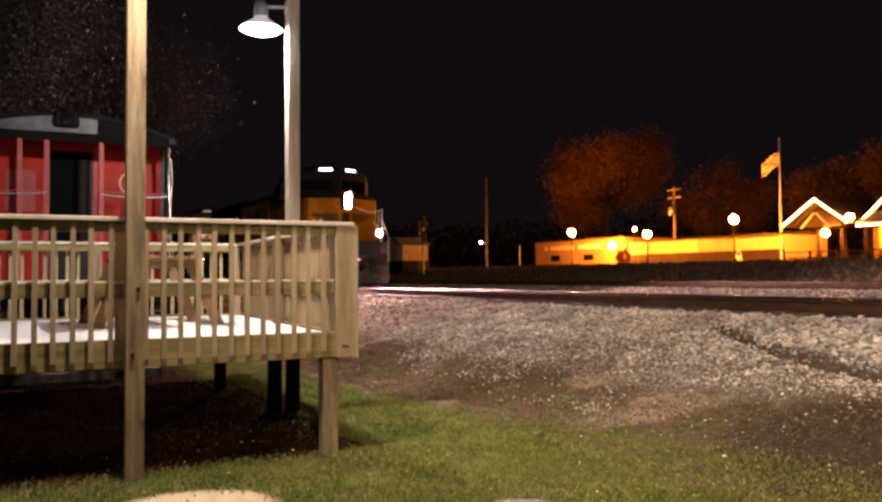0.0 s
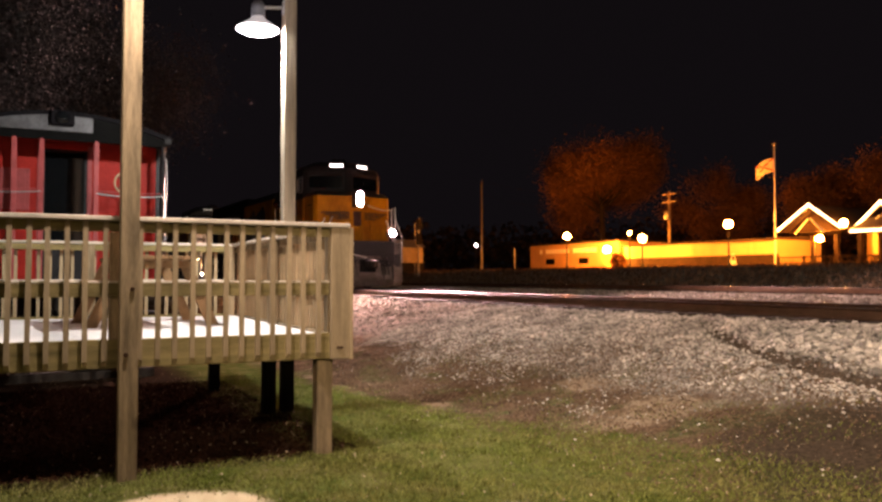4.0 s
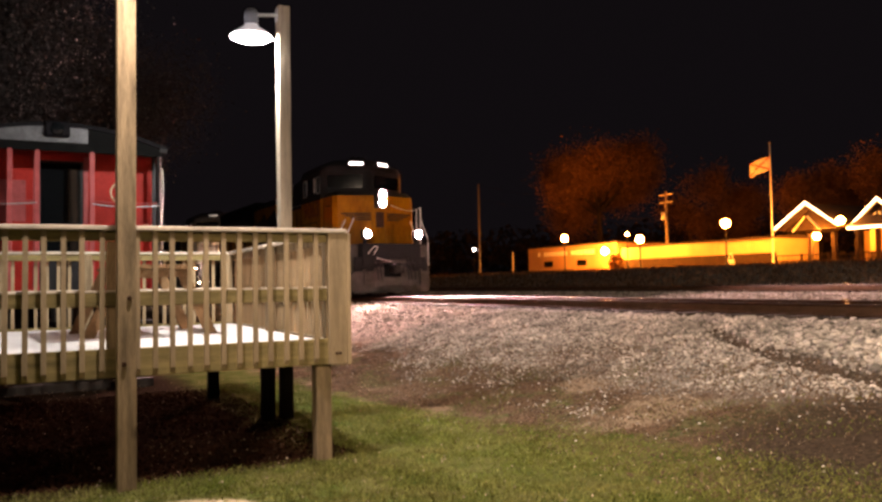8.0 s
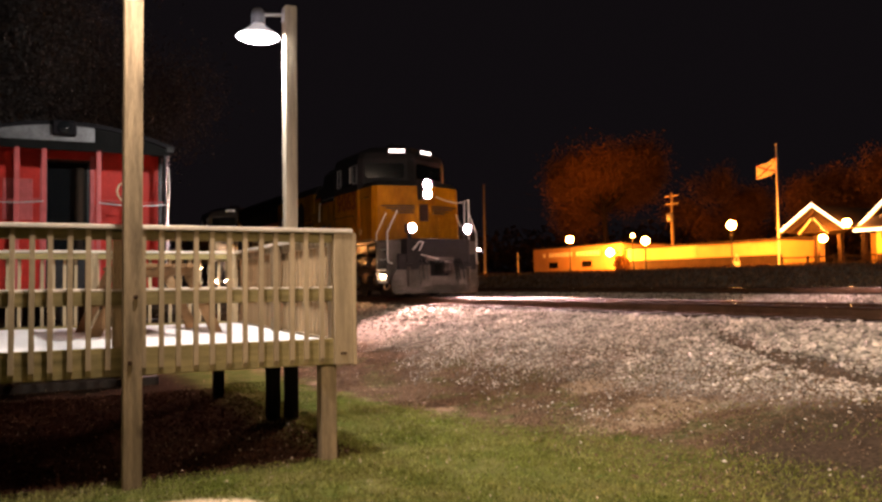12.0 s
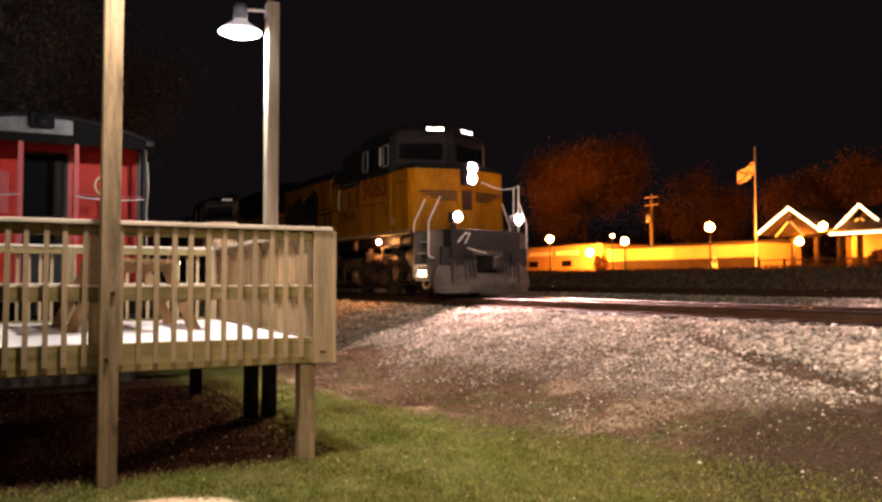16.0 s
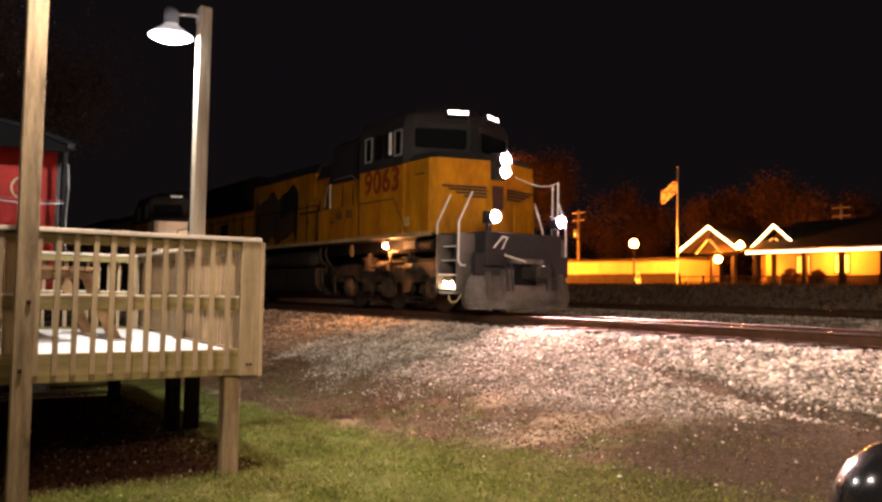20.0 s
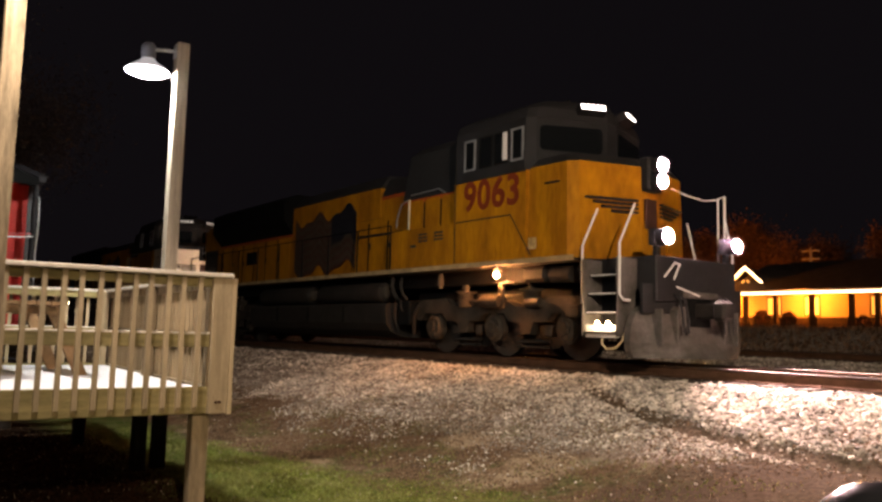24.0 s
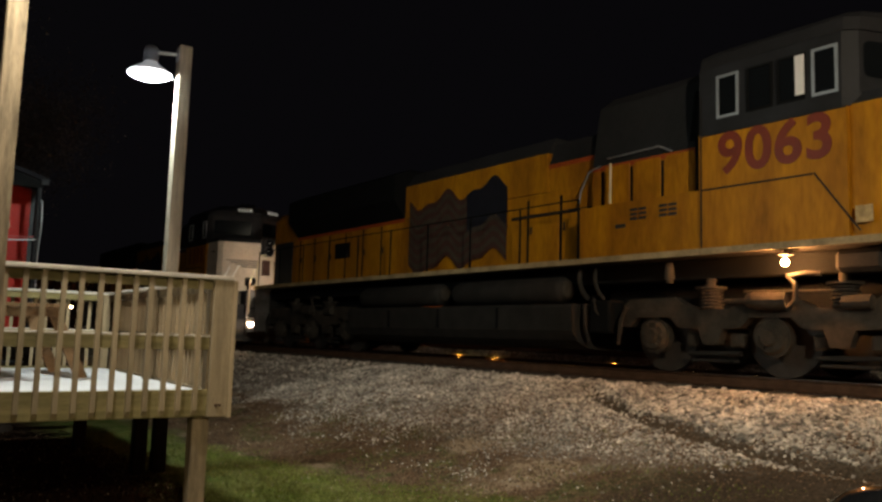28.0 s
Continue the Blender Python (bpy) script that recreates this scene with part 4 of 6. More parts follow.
def headlamp(name, housing, m, r, lit, side_glow, beam, label):
    """A sealed-beam lamp along local z: hood ring, ribbed lens ring, and a bulb sunk in the reflector's neck."""
    bm = bmesh.new()
    lathe(bm, [(r + 0.003, 0.0), (r + 0.003, 0.165), (r + 0.014, 0.165), (r + 0.014, 0.0)], 24)
    part("hood_ring", bm, LOCO_GREY, housing, m=m)
    bm = bmesh.new()
    lathe(bm, [(0.022, 0.080), (0.022, 0.086), (r, 0.086), (r, 0.080)], 24)
    lens = part(name + "_lens", bm, LENS if lit else GLASS, housing, label if lit else "", m)
    bm = bmesh.new()
    lathe(bm, [(0.0, 0.042), (0.021, 0.043), (0.022, 0.079)], 16)
    part("reflector_neck", bm, GALV, lens)
    if lit:
        bm = bmesh.new()
        rod(bm, (0, 0, 0.045), (0, 0, 0.047), 0.010, 12)
        part("beam_bulb", bm, beam, lens)
        bm = bmesh.new()
        lathe(bm, [(0.024, 0.087), (0.024, 0.089), (0.035, 0.089), (0.035, 0.087)], 16)
        part("filament_ring", bm, side_glow, lens)


def locomotive(number, lit, label):
    """Local y runs back from the number boards, z from the railhead."""
    L = thing("locomotive", pose(TRACK_X, 29, RAIL_Z), label, "locomotive", "locomotives of the train")
    wheels = []
    # frame and walkway
    boxpart("frame", (-1.05, -0.55, 1.36), (1.05, 17.9, 1.66), NEAR_BLACK, L, 0.02)
    boxpart("walkway", (-1.545, -0.62, 1.662), (1.545, 18.0, 1.70), LOCO_DARK, L, 0.004)
    for sx in (-1, 1):
        lo, hi = sorted((sx * 1.548, sx * 1.562))
        boxpart("sill_stripe", (lo, -0.62, 1.655), (hi, 18.0, 1.745), SILL, L, 0.003, "dirty cream sill stripe")
    # wide nose
    nose_low = [(-1.50, 0.55), (-1.50, -0.42), (-1.38, -0.60), (-0.22, -0.96), (0.22, -0.96), (1.38, -0.60), (1.50, -0.42), (1.50, 0.55)]
    nose_top = [(-1.48, 0.55), (-1.48, -0.38), (-1.36, -0.55), (-0.22, -0.90), (0.22, -0.90), (1.36, -0.55), (1.48, -0.38), (1.48, 0.55)]
    bm = bmesh.new()
    tapered(bm, nose_low, 1.702, nose_top, 3.36)
    nose = part("nose", bm, YELLOW if lit else PALE_NOSE, L)
    bm = bmesh.new()
    tapered(bm, nose_top, 3.362, [(x * 0.93, y if y > 0 else y + 0.12) for x, y in nose_top], 3.52)
    part("nose_top", bm, LOCO_GREY, L)
    for sx in (-1, 1):
        boxpart("nose_grab", (sx * 1.50 - 0.02, -0.22, 3.02), (sx * 1.50 + 0.02, 0.12, 3.045), LOCO_DARK, nose)
    # wing emblem on the nose
    for a, z in ((1.02, 2.745), (0.87, 2.675), (0.71, 2.605), (0.52, 2.535)):
        for sx in (-1, 1):
            lo, hi = sorted((-sx * 0.52, -sx * 0.52 + sx * a))
            boxpart("emblem_bar", (lo, -0.035, z - 0.017), (hi, 0.02, z + 0.017), FLAG_BLUE, nose, 0.0, "", pose(sx * 0.80, -0.765, 0, 0, 0, sx * 17.2))
    boxpart("emblem_shield", (-0.14, -0.975, 2.28), (0.14, -0.90, 2.80), FLAG_RED, nose, 0.004)
    boxpart("nose_door", (-0.28, -0.030, 1.75), (0.28, 0.02, 2.40), YELLOW if lit else PALE_NOSE, nose, 0.006, "", pose(0.80, -0.780, 0, 0, 0, 17.2))
    # cab
    wall = [(-1.55, 0.55), (1.55, 0.55), (1.55, 2.63), (-1.55, 2.63)]
    bm = bmesh.new()
    prism(bm, wall, 1.702, 3.34)
    cab = part("cab", bm, YELLOW, L)
    up = [(-1.55, 0.60), (-1.42, 0.45), (-0.12, -0.06), (0.12, -0.06), (1.42, 0.45), (1.55, 0.60), (1.55, 2.63), (-1.55, 2.63)]
    bm = bmesh.new()
    tapered(bm, up, 3.342, [(x * 0.985, y) for x, y in up], 4.30)
    part("upper_cab", bm, LOCO_GREY if lit else ROOF_GREY, L)
    bm = bmesh.new()
    tapered(bm, [(x * 0.99, y - 0.02) for x, y in up], 4.302, [(x * 0.93, y + 0.02) for x, y in up], 4.50)
    part("cab_brow", bm, ROOF_GREY, L)
    bm = bmesh.new()
    tapered(bm, [(x * 0.93, y + 0.02) for x, y in up], 4.502, [(x * 0.66, 0.14 + (y + 0.06) * 0.95) for x, y in up], 4.72)
    part("cab_roof", bm, ROOF_GREY, L)
    # windshields, two panes on the slanting front
    def pane(name, corners, parent, material, out):
        bm = bmesh.new()
        n = (Vector(corners[1]) - Vector(corners[0])).cross(Vector(corners[2]) - Vector(corners[0])).normalized()
        if n.dot(Vector(out)) < 0:
            n = -n
        a = [bm.verts.new(Vector(c) + n * 0.003) for c in corners]
        b = [bm.verts.new(Vector(c) + n * 0.018) for c in corners]
        k = len(corners)
        fs = [bm.faces.new([a[i], a[(i + 1) % k], b[(i + 1) % k], b[i]]) for i in range(k)] + [bm.faces.new(a), bm.faces.new(b)]
        bmesh.ops.recalc_face_normals(bm, faces=fs)
        return part(name, bm, material, parent)
    for sx in (-1, 1):
        # one swept pane a side with rounded corners
        ring = []
        for cx, cz, a0 in ((0.90, 4.08, 0), (0.13, 4.10, 90), (0.13, 3.80, 180), (0.90, 3.80, 270)):
            for k in range(5):
                a = radians(a0 + 22.5 * k)
                f, z = cx + 0.06 * math.cos(a), cz + 0.085 * math.sin(a)
                ring.append((sx * (0.12 + 1.28 * f), -0.06 + 0.51 * f, z))
        pane("windshield", ring, cab, GLASS, (sx * 0.36, -0.93, 0))
    # side windows in pale frames
    for sx in (-1, 1):
        for a, b in ((0.64, 0.97), (1.06, 1.44), (1.50, 1.88), (2.00, 2.34)):
            lo, hi = sorted((sx * 1.535, sx * 1.558))
            bm = bmesh.new()
            for q in (((lo, a, 3.54), (hi, a + 0.035, 4.15)), ((lo, b - 0.035, 3.54), (hi, b, 4.15)),
                      ((lo, a + 0.035, 3.54), (hi, b - 0.035, 3.575)), ((lo, a + 0.035, 4.115), (hi, b - 0.035, 4.15))):
                box(bm, *q)
            plain = a in (1.06, 1.50)
            fr = part("side_window", bm, NEAR_BLACK if plain else GALV, cab, "black-framed sliding cab window" if plain else "metal-framed cab side window")
            lo, hi = sorted((sx * 1.530, sx * 1.546))
            boxpart("pane", (lo, a + 0.036, 3.576), (hi, b - 0.036, 4.114), GLASS, fr)
            if lit and sx < 0 and a == 1.06:
                boxpart("sun_blind", (-1.575, 1.06, 3.60), (-1.560, 1.18, 4.12), BLIND, fr, 0.003, "pale side blind catching light")
    # seams, placard and numerals on the cab side
    for sx in (-1, 1):
        lo, hi = sorted((sx * 1.548, sx * 1.556))
        boxpart("cab_seam", (lo, 2.585, 1.75), (hi, 2.61, 3.9), LOCO_DARK, cab)
        boxpart("cab_seam", (lo, 0.98, 2.55), (hi, 2.58, 2.575), LOCO_DARK, cab)
        bm = bmesh.new()
        prism(bm, [(0.98, 2.575), (0.955, 2.575), (0.40, 1.80), (0.43, 1.80)], lo, hi, "x")
        part("cab_seam", bm, LOCO_DARK, cab)
        boxpart("cab_seam", (lo, 0.55, 3.32), (hi, 2.58, 3.345), LOCO_DARK, cab)
        boxpart("placard", (lo, 0.27, 1.90), (hi, 0.47, 2.10), PLACARD, cab, 0.0, "small worn pale placard")
    if number:
        words(number, 0.56, 0.004, LOCO_RED, cab, pose(-1.554, 1.51, 3.0) @ SIDE_TEXT, "road_number", "dull red painted numerals")
    else:
        for k in range(4):
            boxpart("number_bar", (-1.556, 0.85 + 0.38 * k, 2.72), (-1.549, 1.05 + 0.38 * k, 3.26), LOCO_RED, cab)
    # red dividing stripe between yellow and grey
    for sx in (-1, 1):
        for half, y0, y1, z in ((1.222, 2.64, 4.94, 3.22), (0.982, 4.97, 6.24, 3.52), (0.982, 10.96, 16.44, 3.02)):
            lo, hi = sorted((sx * half, sx * (half + 0.006)))
            boxpart("red_stripe", (lo, y0, z), (hi, y1, z + 0.075), STRIPE_RED, L)
    # number boards over the windshield
    for sx in (-1, 1):
        m = pose(-0.46 if sx < 0 else 0.54, -0.02, 4.54, -24, 0, sx * 22)
        boxpart("number_board_housing", (-0.27, -0.030, -0.085), (0.27, 0.22, 0.075), ROOF_GREY, L, 0.015, "", m)
        nb = boxpart("number_board", (-0.235, -0.04, -0.056), (0.235, 0.02, 0.056), BOARD if lit else BOARD_DIM, L, 0.012, "lit number board", m)
        for k in range(4):
            boxpart("digit_bar", (-0.17 + 0.09 * k, -0.044, -0.045), (-0.125 + 0.09 * k, -0.0405, 0.045), BLACK, nb)
    # headlight in the nose
    hl = boxpart("headlight_housing", (-0.19, -1.06, 2.93), (0.19, -0.83, 3.53), LOCO_GREY, L, 0.03)
    for z in (3.09, 3.37):
        headlamp("headlight", hl, pose(0, -1.058, z, 90), 0.136, lit, HEAD, HEAD_BEAM, "blinding white headlight")
    # pilot, plow, coupler
    bm = bmesh.new()
    box(bm, (-1.05, -1.90, 0.98), (1.05, -0.55, 1.70), 0.02)
    pilot = part("front_platform", bm, LOCO_GREY, L)
    bm = bmesh.new()
    blade = []
    for z, half, fwd in ((0.10, 1.36, 0.46), (0.20, 1.43, 0.36), (0.34, 1.46, 0.25), (0.50, 1.45, 0.17), (0.66, 1.40, 0.12), (0.80, 1.30, 0.10), (0.92, 1.12, 0.10)):
        ring = [(-half, -1.72), (-half * 0.72, -1.76 - fwd * 0.45), (-0.30, -1.78 - fwd), (0.30, -1.78 - fwd), (half * 0.72, -1.76 - fwd * 0.45), (half, -1.72), (half, -1.60), (-half, -1.60)]
        blade.append([bm.verts.new((x, y, z)) for x, y in ring])
    fs = [bm.faces.new(blade[0][::-1]), bm.faces.new(blade[-1])]
    for r0, r1 in zip(blade, blade[1:]):
        fs += [bm.faces.new([r0[i], r0[(i + 1) % 8], r1[(i + 1) % 8], r1[i]]) for i in range(8)]
    bmesh.ops.recalc_face_normals(bm, faces=fs)
    plow = part("plow", bm, PLOW_GREY, L, "scuffed grey curved snow plow")
    for x in (-1.0, -0.62, 0.62, 1.0):
        boxpart("rib", (x - 0.02, -1.98, 0.30), (x + 0.02, -1.80, 0.86), PLOW_GREY, plow, 0.006)
    # black block in place of an opening, its shade put into the colour
    boxpart("coupler_pocket", (-0.30, -1.93, 0.60), (0.30, -1.88, 1.06), NEAR_BLACK, L, 0.01, "black block drawn as the shaded coupler opening")
    boxpart("buffer_bar", (-0.46, -1.96, 1.06), (0.46, -1.88, 1.16), PLOW_GREY, L, 0.015)
    for sx in (-1, 1):
        lo, hi = sorted((sx * 0.42, sx * 1.30))
        boxpart("pilot_plate", (lo, -1.84, 0.79), (hi, -1.78, 1.25), LOCO_GREY, L, 0.006)
    cp = boxpart("coupler", (-0.12, -2.35, 0.74), (0.12, -1.7, 0.98), LOCO_DARK, L, 0.03)
    bm = bmesh.new()
    box(bm, (-0.20, -2.52, 0.70), (0.06, -2.28, 1.02), 0.05)
    box(bm, (0.06, -2.42, 0.72), (0.20, -2.30, 1.00), 0.03)
    part("knuckle", bm, LOCO_DARK, cp)
    for x in (-0.62, -0.50, 0.46, 0.58, 0.72):
        bm = bmesh.new()
        pipe(bm, [(x, -1.88, 1.12), (x, -2.02, 1.02), (x + 0.02, -2.06, 0.72), (x + 0.05, -2.05, 0.50)], 0.022, 6)
        part("air_hose", bm, BLACK, pilot)
    # ditch lights
    for sx in (-1, 1):
        dl = boxpart("ditch_light", (sx * 0.92 - 0.12, -1.87, 1.86), (sx * 0.92 + 0.12, -1.72, 2.12), LOCO_GREY, L, 0.02)
        boxpart("mount", (sx * 0.92 - 0.05, -1.84, 1.695), (sx * 0.92 + 0.05, -1.76, 1.862), LOCO_GREY, dl)
        headlamp("ditch", dl, pose(sx * 0.92, -1.868, 1.99, 90), 0.126, lit, DITCH, DITCH_BEAM, "glaring ditch light")
    # corner steps
    for sx in (-1, 1):
        for y0, y1 in ((-1.53, -0.785), (17.98, 18.62)):
            well = thing_part("step_well", L, pose(0, 0, 0))
            for k, z in enumerate((0.46, 0.78, 1.08, 1.38)):
                lo, hi = sorted((sx * 1.06, sx * (1.52 - 0.05 * k)))
                tread = boxpart("tread", (lo, y0 + 0.04, z), (hi, y1 - 0.04, z + 0.03), LOCO_GREY, well, 0.004)
                lo, hi = sorted((sx * (1.521 - 0.05 * k), sx * (1.530 - 0.05 * k)))
                if k and y0 < 0:
                    boxpart("nosing", (lo, y0 + 0.06, z + 0.004), (hi, y1 - 0.06, z + 0.026), WHITE, tread, 0.0, "white-edged step nosing")
            for y in (y0, y1 - 0.03):
                lo, hi = sorted((sx * 1.06, sx * 1.53))
                boxpart("side_plate", (lo, y, 0.42), (hi, y + 0.03, 1.66), PLOW_GREY, well, 0.004)
            lo, hi = sorted((sx * 1.06, sx * 1.08))
            boxpart("back_plate", (lo, y0 + 0.03, 0.42), (hi, y1 - 0.03, 1.66), LOCO_GREY, well)
            if y0 < 0 or lit:
                # riser coloured white to carry the glare of the step lamps
                lo, hi = sorted((sx * 1.440, sx * 1.455))
                boxpart("riser", (lo, y0 + 0.032, 0.40), (hi, y1 - 0.032, 0.60), WHITE, well, 0.002, "bottom step riser with the lamplight put in as white")
                for dy in (0.22, 0.44):
                    bm = bmesh.new()
                    bmesh.ops.create_icosphere(bm, subdivisions=2, radius=0.026, matrix=Matrix.Translation((sx * 1.49, y0 + dy, 0.63)))
                    part("step_lamp", bm, STEP_BULB if y0 < 0 else REAR_STEP_BULB, well, "small lit step lamp")
    for sx in (-1, 1):
        bm = bmesh.new()
        pipe(bm, [(sx * 1.40, -1.12, 0.46), (sx * 1.43, -1.14, 0.30), (sx * 1.44, -1.24, 0.22), (sx * 1.44, -1.42, 0.24), (sx * 1.43, -1.55, 0.36), (sx * 1.38, -1.58, 0.56)], 0.017, 8)
        part("hose_loop", bm, CREAM, L, "pale looped air hose under the steps")
    # grab irons and handrails at the front
    for sx in (-1, 1):
        for y, foot in ((-0.77, ()), (-1.55, ((1.42, -1.70, 0.98), (1.49, -1.62, 0.99), (1.50, -1.56, 1.06)))):
            bm = bmesh.new()
            pipe(bm, [(sx * a, b, c) for a, b, c in foot] + [(sx * 1.50, y, 0.95 if not foot else 1.12), (sx * 1.50, y, 1.88), (sx * 1.20, y - 0.05, 2.52)], 0.018)
            part("grab_rail", bm, WHITE, L, "white grab rail")
    bm = bmesh.new()
    pipe(bm, [(1.20, -1.6, 1.70), (1.20, -1.6, 2.92)], 0.02)
    pipe(bm, [(1.20, -1.6, 2.92), (1.02, -1.54, 2.84), (0.82, -1.44, 2.82), (0.58, -1.30, 2.89), (0.34, -1.12, 3.02)], 0.010, 6)
    pipe(bm, [(1.08, -1.55, 1.70), (1.08, -1.55, 2.86)], 0.016)
    part("front_handrail", bm, WHITE, L)
    bm = bmesh.new()
    pipe(bm, [(-0.86, -1.90, 1.36), (-0.66, -1.95, 1.60), (-0.54, -1.95, 1.58), (-0.66, -1.93, 1.34)], 0.014, 6)
    pipe(bm, [(-0.60, -1.94, 1.22), (-0.05, -1.96, 1.10)], 0.014, 6)
    part("cut_lever", bm, WHITE, pilot)
    # equipment cabinet behind the cab
    bm = bmesh.new()
    prism(bm, [(-1.50, 2.64), (1.50, 2.64), (1.50, 4.95), (-1.50, 4.95)], 1.702, 2.58)
    eq = part("equipment_cabinet", bm, YELLOW, L)
    bm = bmesh.new()
    prism(bm, [(-1.22, 2.64), (1.22, 2.64), (1.22, 4.95), (-1.22, 4.95)], 2.582, 3.30)
    part("cabinet_upper", bm, YELLOW, L)
    bm = bmesh.new()
    tapered(bm, [(-1.22, 2.64), (1.22, 2.64), (1.22, 4.95), (-1.22, 4.95)], 3.302, [(-1.04, 2.64), (1.04, 2.64), (1.04, 4.95), (-1.04, 4.95)], 4.34)
    part("cabinet_roof", bm, CABINET_GREY, L)
    bm = bmesh.new()
    tapered(bm, [(-1.04, 2.66), (1.04, 2.66), (1.04, 4.93), (-1.04, 4.93)], 4.342, [(-0.86, 2.70), (0.86, 2.70), (0.86, 4.80), (-0.86, 4.80)], 4.52)
    part("cabinet_crown", bm, ROOF_GREY, L)
    # flat black plate that draws in the shade of a recess
    bm = bmesh.new()
    prism(bm, [(-1.232, 3.40), (-1.226, 3.40), (-1.085, 4.20), (-1.091, 4.20)], 2.80, 3.02, "y")
    part("recess", bm, NEAR_BLACK, eq, "black plate drawn as the shaded slot behind the cab")
    bm = bmesh.new()
    pipe(bm, [(-1.28, 3.30, 3.30), (-1.26, 3.55, 3.42), (-1.25, 4.6, 3.40)], 0.012, 6)
    pipe(bm, [(-1.24, 4.75, 3.30), (-1.20, 5.05, 3.25), (-1.14, 5.30, 2.95), (-1.12, 5.35, 2.75)], 0.016, 6)
    part("curved_grab_iron", bm, GALV, eq)
    for y in (2.95, 3.55, 4.15):
        boxpart("cabinet_door", (-1.236, y, 2.62), (-1.222, y + 0.5, 3.26), YELLOW, eq, 0.004)
    for y in (3.05, 3.60):
        for k in range(3):
            for j in range(2):
                boxpart("vent_slot", (-1.512, y + 0.17 * j, 2.28 + 0.07 * k), (-1.502, y + 0.17 * j + 0.14, 2.32 + 0.07 * k), BLACK, eq)
    # doorway and wide gap likewise drawn in as flat black shade
    boxpart("rear_cab_door", (-1.20, 2.632, 2.60), (-0.60, 2.645, 4.05), NEAR_BLACK, cab, 0.0, "black plate drawn as the shaded rear cab doorway")
    boxpart("cabinet_gap", (-1.240, 2.66, 2.60), (-1.223, 2.92, 3.95), NEAR_BLACK, eq)
    for y in (3.49, 4.09, 4.70):
        boxpart("cabinet_gap", (-1.230, y, 2.60), (-1.2225, y + 0.05, 3.20), NEAR_BLACK, eq)
    bm = bmesh.new()
    pipe(bm, [(-1.46, 4.35, 2.60), (-1.46, 4.35, 3.25)], 0.022, 6)
    part("grab_rail", bm, CREAM, eq)
    boxpart("nameplate", (-1.51, 4.0, 2.18), (-1.502, 4.2, 2.24), BLACK, eq)
    bm = bmesh.new()
    rod(bm, (-1.30, 2.75, 2.6), (-1.30, 2.75, 3.9), 0.03, 8)
    part("handrail_post", bm, YELLOW, eq)
    # long hood
    H = 0.98
    bm = bmesh.new()
    prism(bm, [(-H, 4.96), (H, 4.96), (H, 17.95), (-H, 17.95)], 1.702, 3.10)
    hood = part("long_hood", bm, YELLOW, L)
    bm = bmesh.new()
    prism(bm, [(-H, 4.96), (H, 4.96), (H, 6.25), (-H, 6.25)], 3.102, 3.60)
    part("hood_upper", bm, YELLOW, L)
    bm = bmesh.new()
    prism(bm, [(-H - 0.03, 6.26), (H + 0.03, 6.26), (H + 0.03, 10.9), (-H - 0.03, 10.9)], 3.102, 3.82)
    part("hood_upper", bm, YELLOW, L)
    bm = bmesh.new()
    prism(bm, [(-H, 3.602), (H, 3.602), (H * 0.8, 4.02), (-H * 0.8, 4.02)], 4.96, 6.25, "y")
    part("hood_roof", bm, ROOF_GREY, L)
    bm = bmesh.new()
    prism(bm, [(-H, 3.822), (H, 3.822), (H * 0.8, 4.14), (-H * 0.8, 4.14)], 6.26, 10.9, "y")
    part("hood_roof", bm, ROOF_GREY, L)
    boxpart("hood_rail", (-H - 0.055, 5.0, 2.66), (-H - 0.012, 7.2, 2.71), LOCO_DARK, hood, 0.004)
    boxpart("vent_plate", (-H - 0.016, 13.4, 2.35), (-H - 0.013, 14.2, 2.75), NEAR_BLACK, hood)
    bm = bmesh.new()
    prism(bm, [(-H, 3.102), (H, 3.102), (1.30, 3.50), (1.30, 4.05), (0.9, 4.25), (-0.9, 4.25), (-1.30, 4.05), (-1.30, 3.50)], 10.95, 16.45, "y")
    part("radiator", bm, NEAR_BLACK, L, "black flared radiator section")
    bm = bmesh.new()
    prism(bm, [(-H, 3.102), (H, 3.102), (H, 3.68), (H * 0.8, 3.92), (-H * 0.8, 3.92), (-H, 3.68)], 16.47, 17.95, "y")
    part("hood_end", bm, YELLOW, L)
    for sx in (-1, 1):
        lo, hi = sorted((sx * (H + 0.002), sx * (H + 0.03)))
        boxpart("grey_end_panel", (lo, 16.70, 1.80), (hi, 17.85, 3.02), LOCO_GREY, L, 0.01, "dark grey equipment panel")
        bm = bmesh.new()
        pipe(bm, [(sx * 1.50, 18.02, 0.95), (sx * 1.50, 18.02, 2.30), (sx * 1.40, 18.06, 2.66), (sx * 1.20, 18.10, 2.70)], 0.018)
        pipe(bm, [(sx * 1.46, 18.60, 0.95), (sx * 1.46, 18.60, 1.90), (sx * 1.30, 18.66, 2.30)], 0.018)
        part("rear_grab_rail", bm, CREAM, L)
    for y in (6.9, 8.5):
        bm = bmesh.new()
        lathe(bm, [(0.0, 0.12), (0.38, 0.12), (0.42, 0.0)], 20, pose(0, y, 4.13))
        part("roof_fan", bm, ROOF_GREY, hood, smooth=True)
    boxpart("exhaust_stack", (-0.35, 9.4, 4.13), (0.35, 10.1, 4.30), LOCO_DARK, hood, 0.02)
    for k in range(13):
        y = 5.1 + 0.86 * k
        if 7.2 < y + 0.4 < 11.0:
            continue
        boxpart("hood_door", (-H - 0.014, y, 1.80), (-H - 0.002, y + 0.78, 2.98), YELLOW, hood, 0.006)
